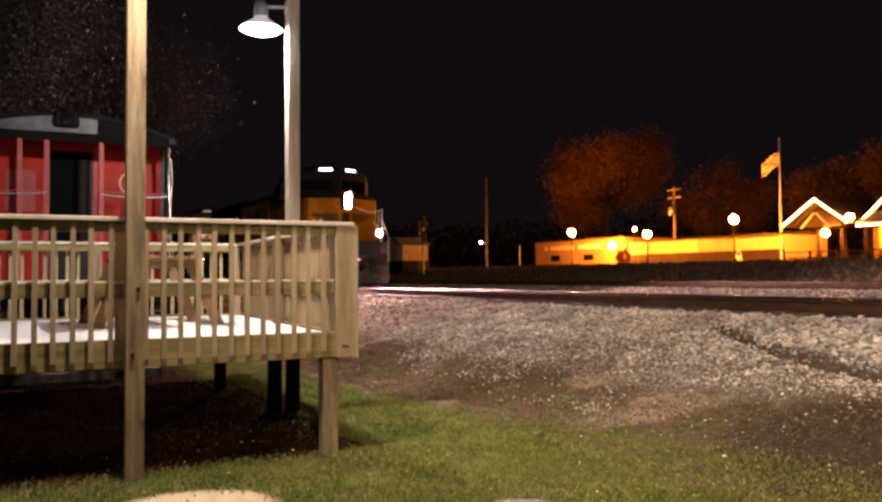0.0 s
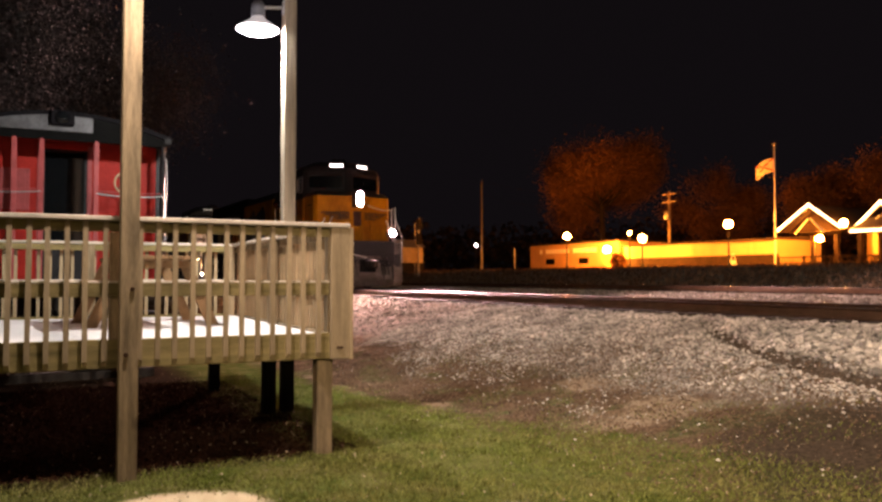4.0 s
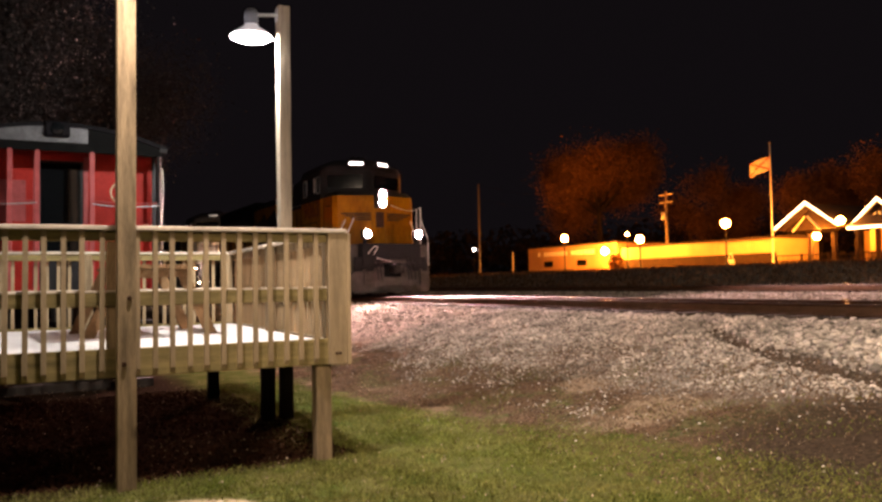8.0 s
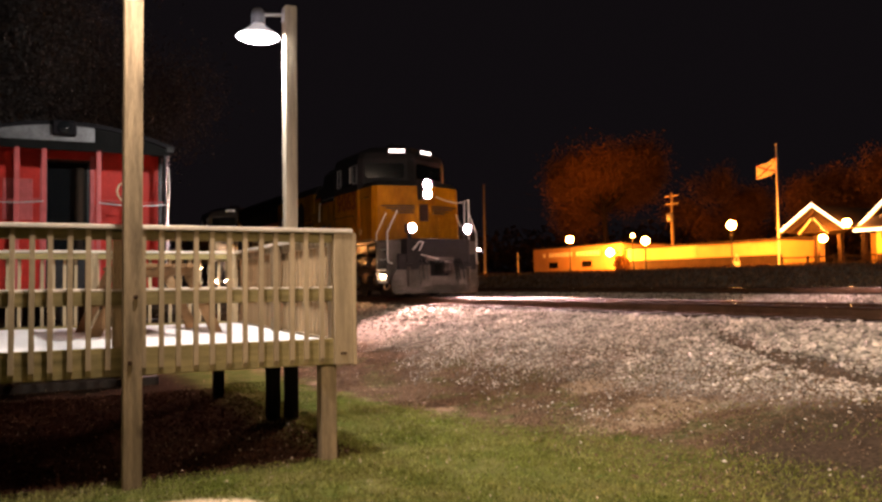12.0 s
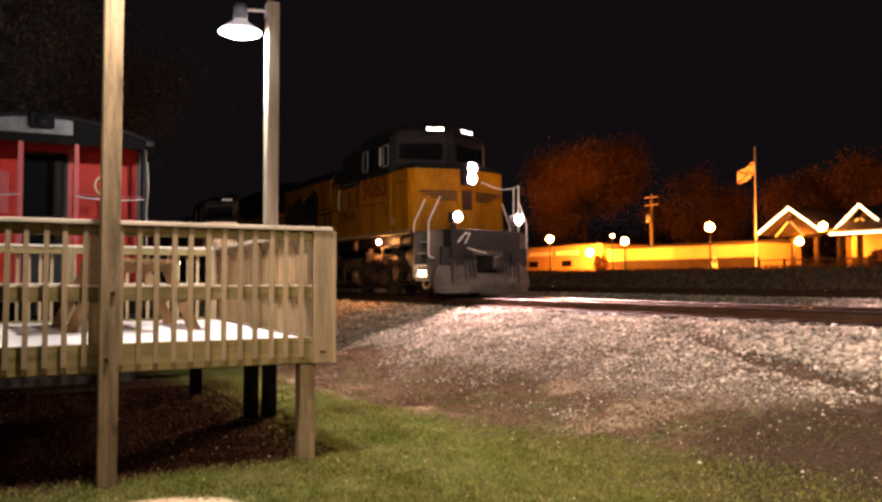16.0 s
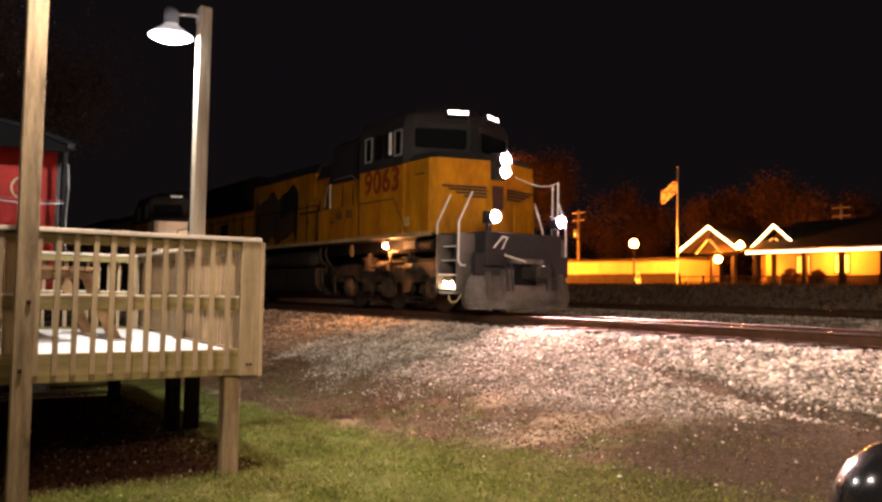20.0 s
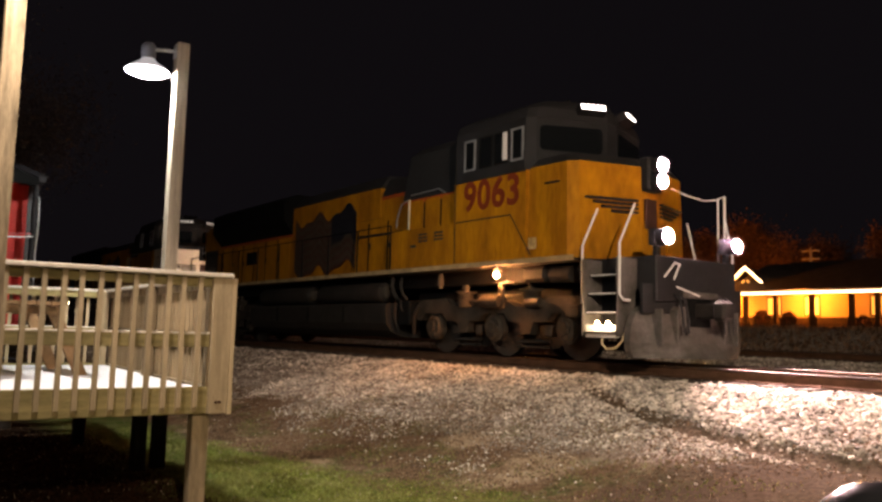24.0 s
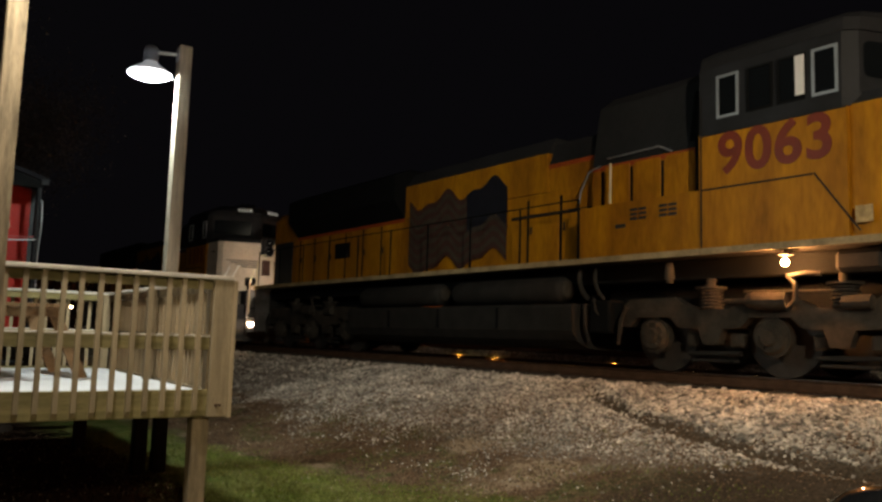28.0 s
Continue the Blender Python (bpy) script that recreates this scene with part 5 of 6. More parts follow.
        boxpart("door_gap", (-H - 0.010, y + 0.79, 1.76), (-H - 0.0015, y + 0.85, 3.0), NEAR_BLACK, hood)
        boxpart("door_latch", (-H - 0.03, y + 0.70, 2.35), (-H - 0.015, y + 0.74, 2.50), LOCO_DARK, hood)
    # waving flag decal: canton and stripes with a rippled edge
    def flag_strip(v0, v1, s0, s1, material, name):
        bm = bmesh.new()
        n = 26
        rows = []
        for k in range(n + 1):
            s = s0 + (s1 - s0) * k / n
            w = 0.12 * math.sin((s - 7.5) * 4.2) + 0.07 * math.sin((s - 7.5) * 8.1) - 0.05 * (s - 8.6)
            rows.append([(s, v0 + w), (s, v1 + w)])
        vs = [[bm.verts.new((-H - 0.046, s, z)) for s, z in r] for r in rows]
        bk = [[bm.verts.new((-H - 0.032, s, z)) for s, z in r] for r in rows]
        for a, b, c, d in zip(vs, vs[1:], bk, bk[1:]):
            bm.faces.new([a[0], b[0], b[1], a[1]])
            bm.faces.new([c[1], d[1], d[0], c[0]])
            bm.faces.new([a[1], b[1], d[1], c[1]])
            bm.faces.new([c[0], d[0], b[0], a[0]])
        return part(name, bm, material, hood)
    z0, z1, s0, s1 = 1.98, 3.42, 7.35, 10.7
    for k in range(13):
        a, b = z0 + (z1 - z0) * k / 13, z0 + (z1 - z0) * (k + 1) / 13
        first = s0 + (1.25 if k > 5 else 0.0)
        flag_strip(a, b, first, s1, FLAG_RED if k % 2 == 0 else FLAG_PALE, "flag_stripe")
    flag_strip(z0 + (z1 - z0) * 6 / 13, z1, s0, s0 + 1.245, FLAG_BLUE, "flag_canton")
    # walkway handrails
    for sx in (-1, 1):
        bm = bmesh.new()
        pipe(bm, [(sx * 1.50, 5.0, 2.74), (sx * 1.50, 17.9, 2.74)], 0.014, 6)
        part("handrail", bm, NEAR_BLACK, L)
        bm = bmesh.new()
        box(bm, (-0.014, -0.014, 1.70), (0.014, 0.014, 2.74))
        st = mesh_of(bm, "stanchion", NEAR_BLACK)
        for k in range(10):
            share("stanchion", st, L, pose(sx * 1.50, 5.0 + 1.43 * k, 0))
    # rear end
    boxpart("rear_platform", (-1.05, 17.9, 1.0), (1.05, 18.72, 1.66), LOCO_DARK, L, 0.02)
    boxpart("rear_coupler", (-0.12, 18.4, 0.74), (0.12, 19.1, 0.98), LOCO_DARK, L, 0.03)
    if lit:
        # added glowing ball, only there to brighten the trailing engine's nose
        bm = bmesh.new()
        bmesh.ops.create_icosphere(bm, subdivisions=2, radius=0.05, matrix=Matrix.Translation((-0.75, 18.06, 2.30)))
        part("rear_walkway_lamp", bm, REAR_FILL, L, "small glowing ball added on the hood end to light the nose behind")
    # fuel tank and air reservoirs
    bm = bmesh.new()
    prism(bm, [(-1.42, 0.58), (-1.44, 0.98), (-1.40, 1.03), (1.40, 1.03), (1.44, 0.98), (1.42, 0.58), (1.30, 0.42), (1.05, 0.30), (0.5, 0.26), (-0.5, 0.26), (-1.05, 0.30), (-1.30, 0.42)], 5.2, 12.6, "y")
    tank = part("fuel_tank", bm, LOCO_DARK, L)
    for y in (7.05, 8.9, 10.75):
        for sx in (-1, 1):
            lo, hi = sorted((sx * 1.43, sx * 1.452))
            boxpart("tank_strap", (lo, y, 0.60), (hi, y + 0.07, 0.98), NEAR_BLACK, tank, 0.004)
    for sx in (-1, 1):
        for y0, y1 in ((5.5, 8.6), (9.0, 12.2)):
            bm = bmesh.new()
            lathe(bm, [(0.0, 0.0), (0.12, 0.015), (0.20, 0.06), (0.23, 0.14), (0.23, y1 - y0 - 0.14), (0.20, y1 - y0 - 0.06), (0.12, y1 - y0 - 0.015), (0.0, y1 - y0)], 20, pose(sx * 1.20, y0, 1.28, -90))
            res = part("air_reservoir", bm, LOCO_DARK, tank, "dark air reservoir cylinder", smooth=True)
            bm = bmesh.new()
            lathe(bm, [(0.0, -0.012), (0.10, -0.008), (0.17, 0.02), (0.0, 0.05)], 16, pose(sx * 1.20, y0, 1.28, -90))
            part("end_cap", bm, TRUCK, res, smooth=True)
        # brackets, valves and hoses between tank and truck
        for y, r in ((4.78, 0.035), (5.12, 0.045)):
            bm = bmesh.new()
            pipe(bm, [(sx * 1.30, y, 1.60), (sx * 1.34, y, 1.42), (sx * 1.30, y - 0.04, 1.22), (sx * 1.22, y - 0.10, 1.10)], r, 8)
            part("air_pipe", bm, LOCO_DARK, tank)
        bm = bmesh.new()
        pipe(bm, [(sx * 1.30, 5.02, 1.02), (sx * 1.32, 5.0, 0.70), (sx * 1.20, 5.02, 0.42)], 0.035, 8)
        part("hose", bm, LOCO_DARK, tank)
        bm = bmesh.new()
        pipe(bm, [(sx * 1.26, 4.86, 1.12), (sx * 1.30, 4.80, 0.92), (sx * 1.24, 4.70, 0.78)], 0.022, 8)
        part("hose", bm, LOCO_DARK, tank)
        bm = bmesh.new()
        box(bm, (min(sx * 0.9, sx * 1.28), 4.52, 0.55), (max(sx * 0.9, sx * 1.28), 4.95, 1.08), 0.03)
        part("valve_box", bm, NEAR_BLACK, tank)
        bm = bmesh.new()
        rod(bm, (sx * 1.34, 3.30, 1.36), (sx * 1.34, 3.30, 1.60), 0.075, 12, 0.05)
        rod(bm, (sx * 1.34, 3.30, 1.30), (sx * 1.34, 3.30, 1.36), 0.045, 10)
        part("valve", bm, TRUCK, L)
        bm = bmesh.new()
        box(bm, (min(sx * 1.02, sx * 1.36), 0.25, 1.34), (max(sx * 1.02, sx * 1.36), 0.85, 1.62), 0.06)
        rod(bm, (sx * 1.20, -0.30, 1.46), (sx * 1.20, 0.18, 1.46), 0.15, 14)
        part("blower_duct", bm, LOCO_DARK, L)
    for y0, y1 in ((-0.6, 5.1), (12.7, 17.8)):
        boxpart("underframe", (-0.62, y0, 0.62), (0.62, y1, 1.358), NEAR_BLACK, L, 0.03)
    # trucks
    for ty in (1.80, 15.1):
        tr = thing_part("truck", L, pose(0, ty, 0))
        for sx in (-1, 1):
            bm = bmesh.new()
            x0, x1 = sorted((sx * 1.05, sx * 1.20))
            upper = [(2.52, 0.66), (2.48, 0.98), (2.36, 1.08), (1.52, 1.10), (1.30, 0.98), (1.05, 0.92), (0.62, 0.92), (0.42, 1.02), (0.0, 1.06)]
            lower = [(0.30, 0.80), (0.44, 0.66), (0.72, 0.64), (0.80, 0.42), (1.04, 0.42), (1.12, 0.64), (1.46, 0.66), (1.60, 0.80), (2.22, 0.80), (2.36, 0.66)]
            outline = [(-y, z) for y, z in upper] + [(y, z) for y, z in upper[-2::-1]] + lower[::-1] + [(-y, z) for y, z in lower]
            prism(bm, outline, x0, x1, "x")
            part("side_frame", bm, TRUCK, tr)
            for dy in (-1.92, 0.0, 1.92):
                bm = bmesh.new()
                rod(bm, (sx * 1.04, dy, 0.53), (sx * 1.16, dy, 0.53), 0.27, 20)
                rod(bm, (sx * 1.16, dy, 0.53), (sx * 1.22, dy, 0.53), 0.235, 20, 0.20)
                rod(bm, (sx * 1.22, dy, 0.53), (sx * 1.27, dy, 0.53), 0.12, 14, 0.10)
                for k in range(6):
                    a = k * math.pi / 3
                    rod(bm, (sx * 1.22, dy + 0.165 * math.cos(a), 0.53 + 0.165 * math.sin(a)), (sx * 1.245, dy + 0.165 * math.cos(a), 0.53 + 0.165 * math.sin(a)), 0.026, 6)
                part("journal_box", bm, TRUCK, tr)
                boxpart("pedestal_liner", (min(sx * 1.0, sx * 1.14), dy - 0.10, 0.76), (max(sx * 1.0, sx * 1.14), dy + 0.10, 0.86), NEAR_BLACK, tr)
            for dy in (-0.96, 0.96):
                bm = bmesh.new()
                spiral = [(0.0, 0.90)]
                for k in range(6):
                    spiral += [(0.13, 0.92 + 0.048 * k), (0.17, 0.932 + 0.048 * k), (0.17, 0.948 + 0.048 * k), (0.13, 0.958 + 0.048 * k)]
                spiral += [(0.22, 1.21), (0.22, 1.24), (0.07, 1.25), (0.07, 1.36), (0.0, 1.36)]
                lathe(bm, spiral, 16, pose(sx * 1.10, dy, 0))
                part("coil_spring", bm, TRUCK, tr)
                for y0, y1, z0, z1 in ((dy - 0.46, dy - 0.26, 0.38, 0.58), (dy + 0.26, dy + 0.46, 0.38, 0.58)):
                    bm = bmesh.new()
                    box(bm, (min(sx * 0.86, sx * 1.06), y0, z0), (max(sx * 0.86, sx * 1.06), y1, z1), 0.03)
                    part("brake_shoe", bm, TRUCK, tr)
                bm = bmesh.new()
                pipe(bm, [(sx * 1.02, dy - 0.42, 0.30), (sx * 1.04, dy + 0.42, 0.28)], 0.035, 8)
                box(bm, (min(sx * 0.96, sx * 1.12), dy - 0.36, 0.17), (max(sx * 0.96, sx * 1.12), dy + 0.34, 0.215), 0.01)
                part("brake_rigging", bm, LOCO_DARK, tr)
            bm = bmesh.new()
            rod(bm, (sx * 1.27, -0.32, 1.02), (sx * 1.27, 0.16, 1.02), 0.13, 16)
            rod(bm, (sx * 1.27, 0.16, 1.02), (sx * 1.27, 0.26, 1.02), 0.10, 14)
            rod(bm, (sx * 1.27, 0.26, 1.02), (sx * 1.27, 0.62, 1.02), 0.035, 8)
            part("brake_cylinder", bm, TRUCK, tr)
            bm = bmesh.new()
            rod(bm, (sx * 1.26, -1.36, 0.98), (sx * 1.26, -1.02, 0.98), 0.09, 12)
            part("damper", bm, TRUCK, tr)
            bm = bmesh.new()
            box(bm, (min(sx * 1.2, sx * 1.28), -2.30, 0.72), (max(sx * 1.2, sx * 1.28), -1.95, 0.94), 0.03)
            part("sand_box", bm, TRUCK, tr)
            for e in (-1, 1):
                bm = bmesh.new()
                pipe(bm, [(sx * 1.26, e * 2.38, 0.95), (sx * 1.30, e * 2.47, 0.75), (sx * 1.25, e * 2.54, 0.38)], 0.035, 8)
                part("sand_pipe", bm, LOCO_DARK, tr)
            bm = bmesh.new()
            pipe(bm, [(sx * 1.30, -0.30, 0.90), (sx * 1.34, -0.44, 1.00), (sx * 1.36, -0.46, 1.22), (sx * 1.36, -0.36, 1.32), (sx * 1.36, -0.62, 1.35), (sx * 1.34, -0.78, 1.33)], 0.032, 10)
            pipe(bm, [(sx * 1.32, 0.30, 1.14), (sx * 1.34, -0.30, 1.13), (sx * 1.32, -0.95, 1.12)], 0.018, 8)
            part("brake_hose", bm, TRUCK, tr)
        for dy in (-0.96, 0.96):
            bm = bmesh.new()
            rod(bm, (-0.55, dy, 0.50), (0.55, dy, 0.50), 0.36, 14)
            part("traction_motor", bm, LOCO_DARK, tr)
        for dy in (-1.92, 0.0, 1.92):
            bm = bmesh.new()
            for sx in (-1, 1):
                xs = sorted((sx * 0.70, sx * 0.83))
                lathe(bm, [(0.0, xs[0]), (0.54, xs[0]), (0.53, xs[1]), (0.46, xs[1]), (0.43, xs[1] - 0.03), (0.24, xs[1] - 0.03), (0.22, xs[1]), (0.0, xs[1])], 28, pose(0, 0, 0, 0, 90, 0))
                for k in range(6):
                    a = k * math.pi / 3
                    rod(bm, (sx * 0.825, 0.33 * math.cos(a), 0.33 * math.sin(a)), (sx * 0.84, 0.33 * math.cos(a), 0.33 * math.sin(a)), 0.025, 6)
            rod(bm, (-0.7, 0, 0), (0.7, 0, 0), 0.1, 10)
            w = part("wheelset", bm, STEEL, tr, m=pose(0, dy, 0.535))
            wheels.append((w, dy))
    # running-gear lamp above the middle axle
    if lit:
        bm = bmesh.new()
        bmesh.ops.create_icosphere(bm, subdivisions=2, radius=0.045, matrix=Matrix.Translation((-1.46, 1.42, 1.49)))
        part("truck_lamp", bm, WARM_BULB, L, "small warm running-gear lamp")
        bm = bmesh.new()
        rod(bm, (-1.44, 1.42, 1.585), (-1.44, 1.42, 1.625), 0.10, 14, 0.05)
        part("lamp_hood", bm, LOCO_DARK, L)
        bm = bmesh.new()
        pipe(bm, [(-1.47, 1.42, 1.56), (-1.44, 1.42, 1.66), (-1.2, 1.42, 1.655)], 0.018, 8)
        part("lamp_stem", bm, LOCO_DARK, L)
    # roof details
    bm = bmesh.new()
    pipe(bm, [(-0.25, 1.2, 4.70), (-0.25, 1.2, 4.86), (0.25, 1.2, 4.86)], 0.02, 6)
    for x in (-0.2, 0.0, 0.2):
        rod(bm, (x, 1.2, 4.88), (x, 0.85, 4.88), 0.02, 8, 0.06)
    part("horn", bm, LOCO_DARK, L)
    return L, wheels


REAR_STEP_BULB = glow("rear_step_bulb", (1.0, 0.76, 0.50), 700)
PLACARD = mat("worn_placard", (0.50, 0.34, 0.15), 0.6, vary=0.5, scale=9, fine=30)
REAR_FILL = glow("rear_fill_glow", (1.0, 0.86, 0.70), 2500)
STRIPE_RED = mat("stripe_red", (0.30, 0.05, 0.012), 0.5, vary=0.3, scale=3, fine=20)
PALE_NOSE = mat("pale_nose_paint", (0.62, 0.52, 0.40), 0.55, vary=0.3, scale=1.2, fine=12)
BLIND = mat("pale_blind", (0.75, 0.70, 0.66), 0.6, vary=0.1, scale=5, fine=30, bump=0)
BOARD_DIM = glow("number_board_dim", (0.9, 0.9, 0.8), 0.25)
TRAIN = [locomotive("9063", True, "dirty yellow and grey diesel locomotive with red numerals, headlights on"),
         locomotive("", False, "trailing yellow and grey diesel locomotive, coupled behind the first")]
TRAIN_GAP = 21.75


# ---- depot beyond the tracks ----
def depot():
    d = thing("depot", pose(49, 0, 2.36), "cream station building with brown porch posts and lit eaves", "station")
    lo_y, hi_y = 8.0, 37.6
    boxpart("platform_slab", (-1.2, lo_y, -0.5), (9, hi_y + 1, 0.02), BROWN, d, 0.02)
    wall = thing_part("front_wall", d, pose(2.2, 0, 0))
    boxpart("upper_wall", (0, lo_y, 0.75), (0.25, 33.0, 2.55), STUCCO, wall)
    boxpart("wainscot", (-0.02, lo_y, 0.02), (0.25, 33.0, 0.748), BROWN, wall)
    for y in (11.5, 15.6, 20.9, 23.2, 27.5, 30.2):
        w = boxpart("window", (-0.05, y - 0.55, 0.85), (-0.004, y + 0.55, 2.2), BROWN, wall, 0.01, "brown-framed window")
        boxpart("pane", (-0.06, y - 0.46, 0.94), (-0.051, y + 0.46, 2.1), LIT_PANE, w, 0.0, "window pane lit from inside")
    boxpart("door", (-0.06, 17.8, 0.03), (-0.004, 18.9, 2.15), BROWN, wall, 0.01)
    boxpart("back_wall", (8.6, lo_y, 0.02), (8.8, hi_y, 2.6), STUCCO, d)
    boxpart("end_wall", (2.45, lo_y, 0.02), (8.6, lo_y + 0.25, 2.6), STUCCO, d)
    # main hipped roof
    bm = bmesh.new()
    tapered(bm, [(-0.3, lo_y - 0.8), (9.4, lo_y - 0.8), (9.4, 32.9), (-0.3, 32.9)], 2.50, [(3.6, lo_y + 3), (5.4, lo_y + 3), (5.4, 31.5), (3.6, 31.5)], 4.6)
    part("main_roof", bm, SHINGLE, d)
    boxpart("eave_board", (-0.36, lo_y - 0.8, 2.18), (-0.302, 32.9, 2.46), WHITE, d, 0.01, "white eave board")
    boxpart("eave_light_string", (-0.42, lo_y - 0.8, 2.22), (-0.362, 32.9, 2.34), STRING, d, 0.01, "lit string of eave lights")
    # porch posts
    bm = bmesh.new()
    box(bm, (-0.14, -0.14, 0.02), (0.14, 0.14, 2.17), 0.01)
    box(bm, (-0.2, -0.2, 0.02), (0.2, 0.2, 0.35), 0.01)
    pm = mesh_of(bm, "porch_post", BROWN)
    for y in (35.9, 34.1, 32.4, 31.0, 28.8, 26.36, 23.83, 22.3, 19.6, 17.0, 14.5, 12.0, 9.5):
        share("porch_post", pm, d, pose(0, y, 0))
    # cross gables at the entrance
    for y0, y1, yp, zp, x0, x1 in ((33.4, 38.3, 35.75, 4.36, -0.6, 6.0), (29.7, 33.4, 31.55, 4.30, 0.9, 6.0)):
        bm = bmesh.new()
        prism(bm, [(y0, 2.58), (yp, zp - 0.14), (y1, 2.58), (y1 + 0.02, 2.46), (y1 - 0.2, 2.46), (yp, zp - 0.40), (y0 + 0.2, 2.46), (y0 - 0.02, 2.46)], x0, x1, "x")
        part("gable_roof", bm, SHINGLE, d)
        bm = bmesh.new()
        prism(bm, [(y0, 2.62), (yp, zp - 0.10), (y1, 2.62), (y1, 2.44), (yp, zp - 0.30), (y0, 2.44)], x0 - 0.06, x0 - 0.002, "x")
        part("barge_board", bm, WHITE, d, "white barge board")
        bm = bmesh.new()
        prism(bm, [(y0, 2.66), (yp, zp), (y1, 2.66), (y1, 2.52), (yp, zp - 0.15), (y0, 2.52)], x0 - 0.12, x0 - 0.062, "x")
        part("gable_light_string", bm, STRING, d, "lit string of gable lights")
        bm = bmesh.new()
        prism(bm, [(y0 + 0.4, 2.4), (yp, zp - 0.45), (y1 - 0.4, 2.4)], x0 + 0.5, x0 + 0.6, "x")
        part("gable_infill", bm, BROWN, d)
        for sy in (-1, 1):
            bm = bmesh.new()
            rod(bm, (x0 - 0.02, yp + sy * 0.1, 3.3), (x0 - 0.02, yp + sy * 1.1, 2.3), 0.08, 6)
            part("brace", bm, WHITE, d)
    for y, z in ((33.3, 2.85), (35.1, 1.9)):
        bm = bmesh.new()
        bmesh.ops.create_icosphere(bm, subdivisions=2, radius=0.26, matrix=Matrix.Translation((-0.45, y, z)))
        part("porch_lantern", bm, SODIUM_GLOBE, d, "glowing porch lantern")
    return d


depot()


def porch_fence():
    f = thing("porch_fence", pose(47.3, 0, 2.0), "low dark rail fence along the depot platform", "fence")
    for z in (0.55, 0.95):
        boxpart("rail", (-0.03, 9.0, z), (0.03, 37.5, z + 0.07), BROWN, f, 0.005)
    bm = bmesh.new()
    box(bm, (-0.05, -0.05, -0.2), (0.05, 0.05, 1.08), 0.005)
    me = mesh_of(bm, "fence_post", BROWN)
    for k in range(15):
        share("fence_post", me, f, pose(0, 9.0 + 2.03 * k, 0))
    bm = bmesh.new()
    box(bm, (-0.012, -0.02, 0.2), (0.012, 0.02, 0.97))
    me = mesh_of(bm, "picket", BROWN)
    for k in range(140):
        share("picket", me, f, pose(0.0, 9.1 + 0.203 * k, 0))


porch_fence()


def shrub(m, r, seed):
    t = thing("shrub", m, "small rounded evergreen shrub beside the porch", "shrub", "porch shrubs")
    bm = bmesh.new()
    rod(bm, (0, 0, -0.1), (0, 0, r), 0.05, 6)
    part("stem", bm, BARK, t)
    nr = np.random.default_rng(seed)
    n = 900
    d = nr.normal(0, 1, (n, 3))
    d /= np.linalg.norm(d, axis=1)[:, None]
    pos = d * (r * nr.uniform(0.5, 1.05, n))[:, None] * np.array([1, 1, 1.15]) + np.array([0, 0, r * 1.1])
    u, v = nr.normal(0, 0.06, (n, 3)), nr.normal(0, 0.05, (n, 3))
    me = bpy.data.meshes.new("foliage")
    me.from_pydata(np.stack([pos - u, pos + v, pos + u, pos - v], 1).reshape(-1, 3).tolist(), [], np.arange(4 * n).reshape(-1, 4).tolist())
    me.materials.append(LEAF_DRY)
    fo = new("foliage", me)
    fo.parent = t


shrub(pose(48.6, 29.6, 2.36), 0.50, 51)
shrub(pose(48.6, 27.7, 2.36), 0.46, 52)
shrub(pose(48.6, 23.0, 2.36), 0.34, 53)
shrub(pose(47.2, 54.0, 2.2), 0.72, 54)

board = thing("sandwich_board", pose(46.4, 40.6, 2.0), "small white folding sign board on the platform", "sign")
for sx in (-1, 1):
    bm = bmesh.new()
    prism(bm, [(sx * 0.02, 1.35), (sx * 0.06, 1.35), (sx * 0.5, 0.0), (sx * 0.45, 0.0)], -0.02, 0.02, "x")
    part("leg", bm, WHITE, board)
boxpart("panel", (-0.03, -0.28, 0.4), (-0.021, 0.28, 0.85), WHITE, board)


def long_shed():
    s = thing("long_shed", pose(49, 0, 2.36), "long low yellow-lit shed beside the depot", "shed")
    boxpart("upper_wall", (0, 38.9, 0.95), (0.2, 55.2, 2.0), STUCCO, s)
    boxpart("lower_wall", (-0.03, 38.9, -0.45), (0.2, 55.2, 0.948), BROWN, s)
    boxpart("back_wall", (4.8, 38.9, -0.45), (5.0, 55.2, 2.0), STUCCO, s)
    boxpart("end_wall", (0.2, 38.9, -0.45), (4.8, 39.1, 2.0), STUCCO, s)
    boxpart("end_wall", (0.2, 55.0, -0.45), (4.8, 55.2, 2.0), STUCCO, s)
    bm = bmesh.new()
    prism(bm, [(-0.35, 2.0), (5.3, 2.0), (5.3, 2.1), (2.5, 2.32), (-0.35, 2.12)], 38.7, 55.4, "y")
    part("roof", bm, SHINGLE, s)
    for y in (41.5, 44.2, 47.0, 49.8, 52.6):
        boxpart("pilaster", (-0.05, y - 0.1, 0.95), (-0.002, y + 0.1, 1.99), STUCCO, s, 0.01)
    return s


long_shed()


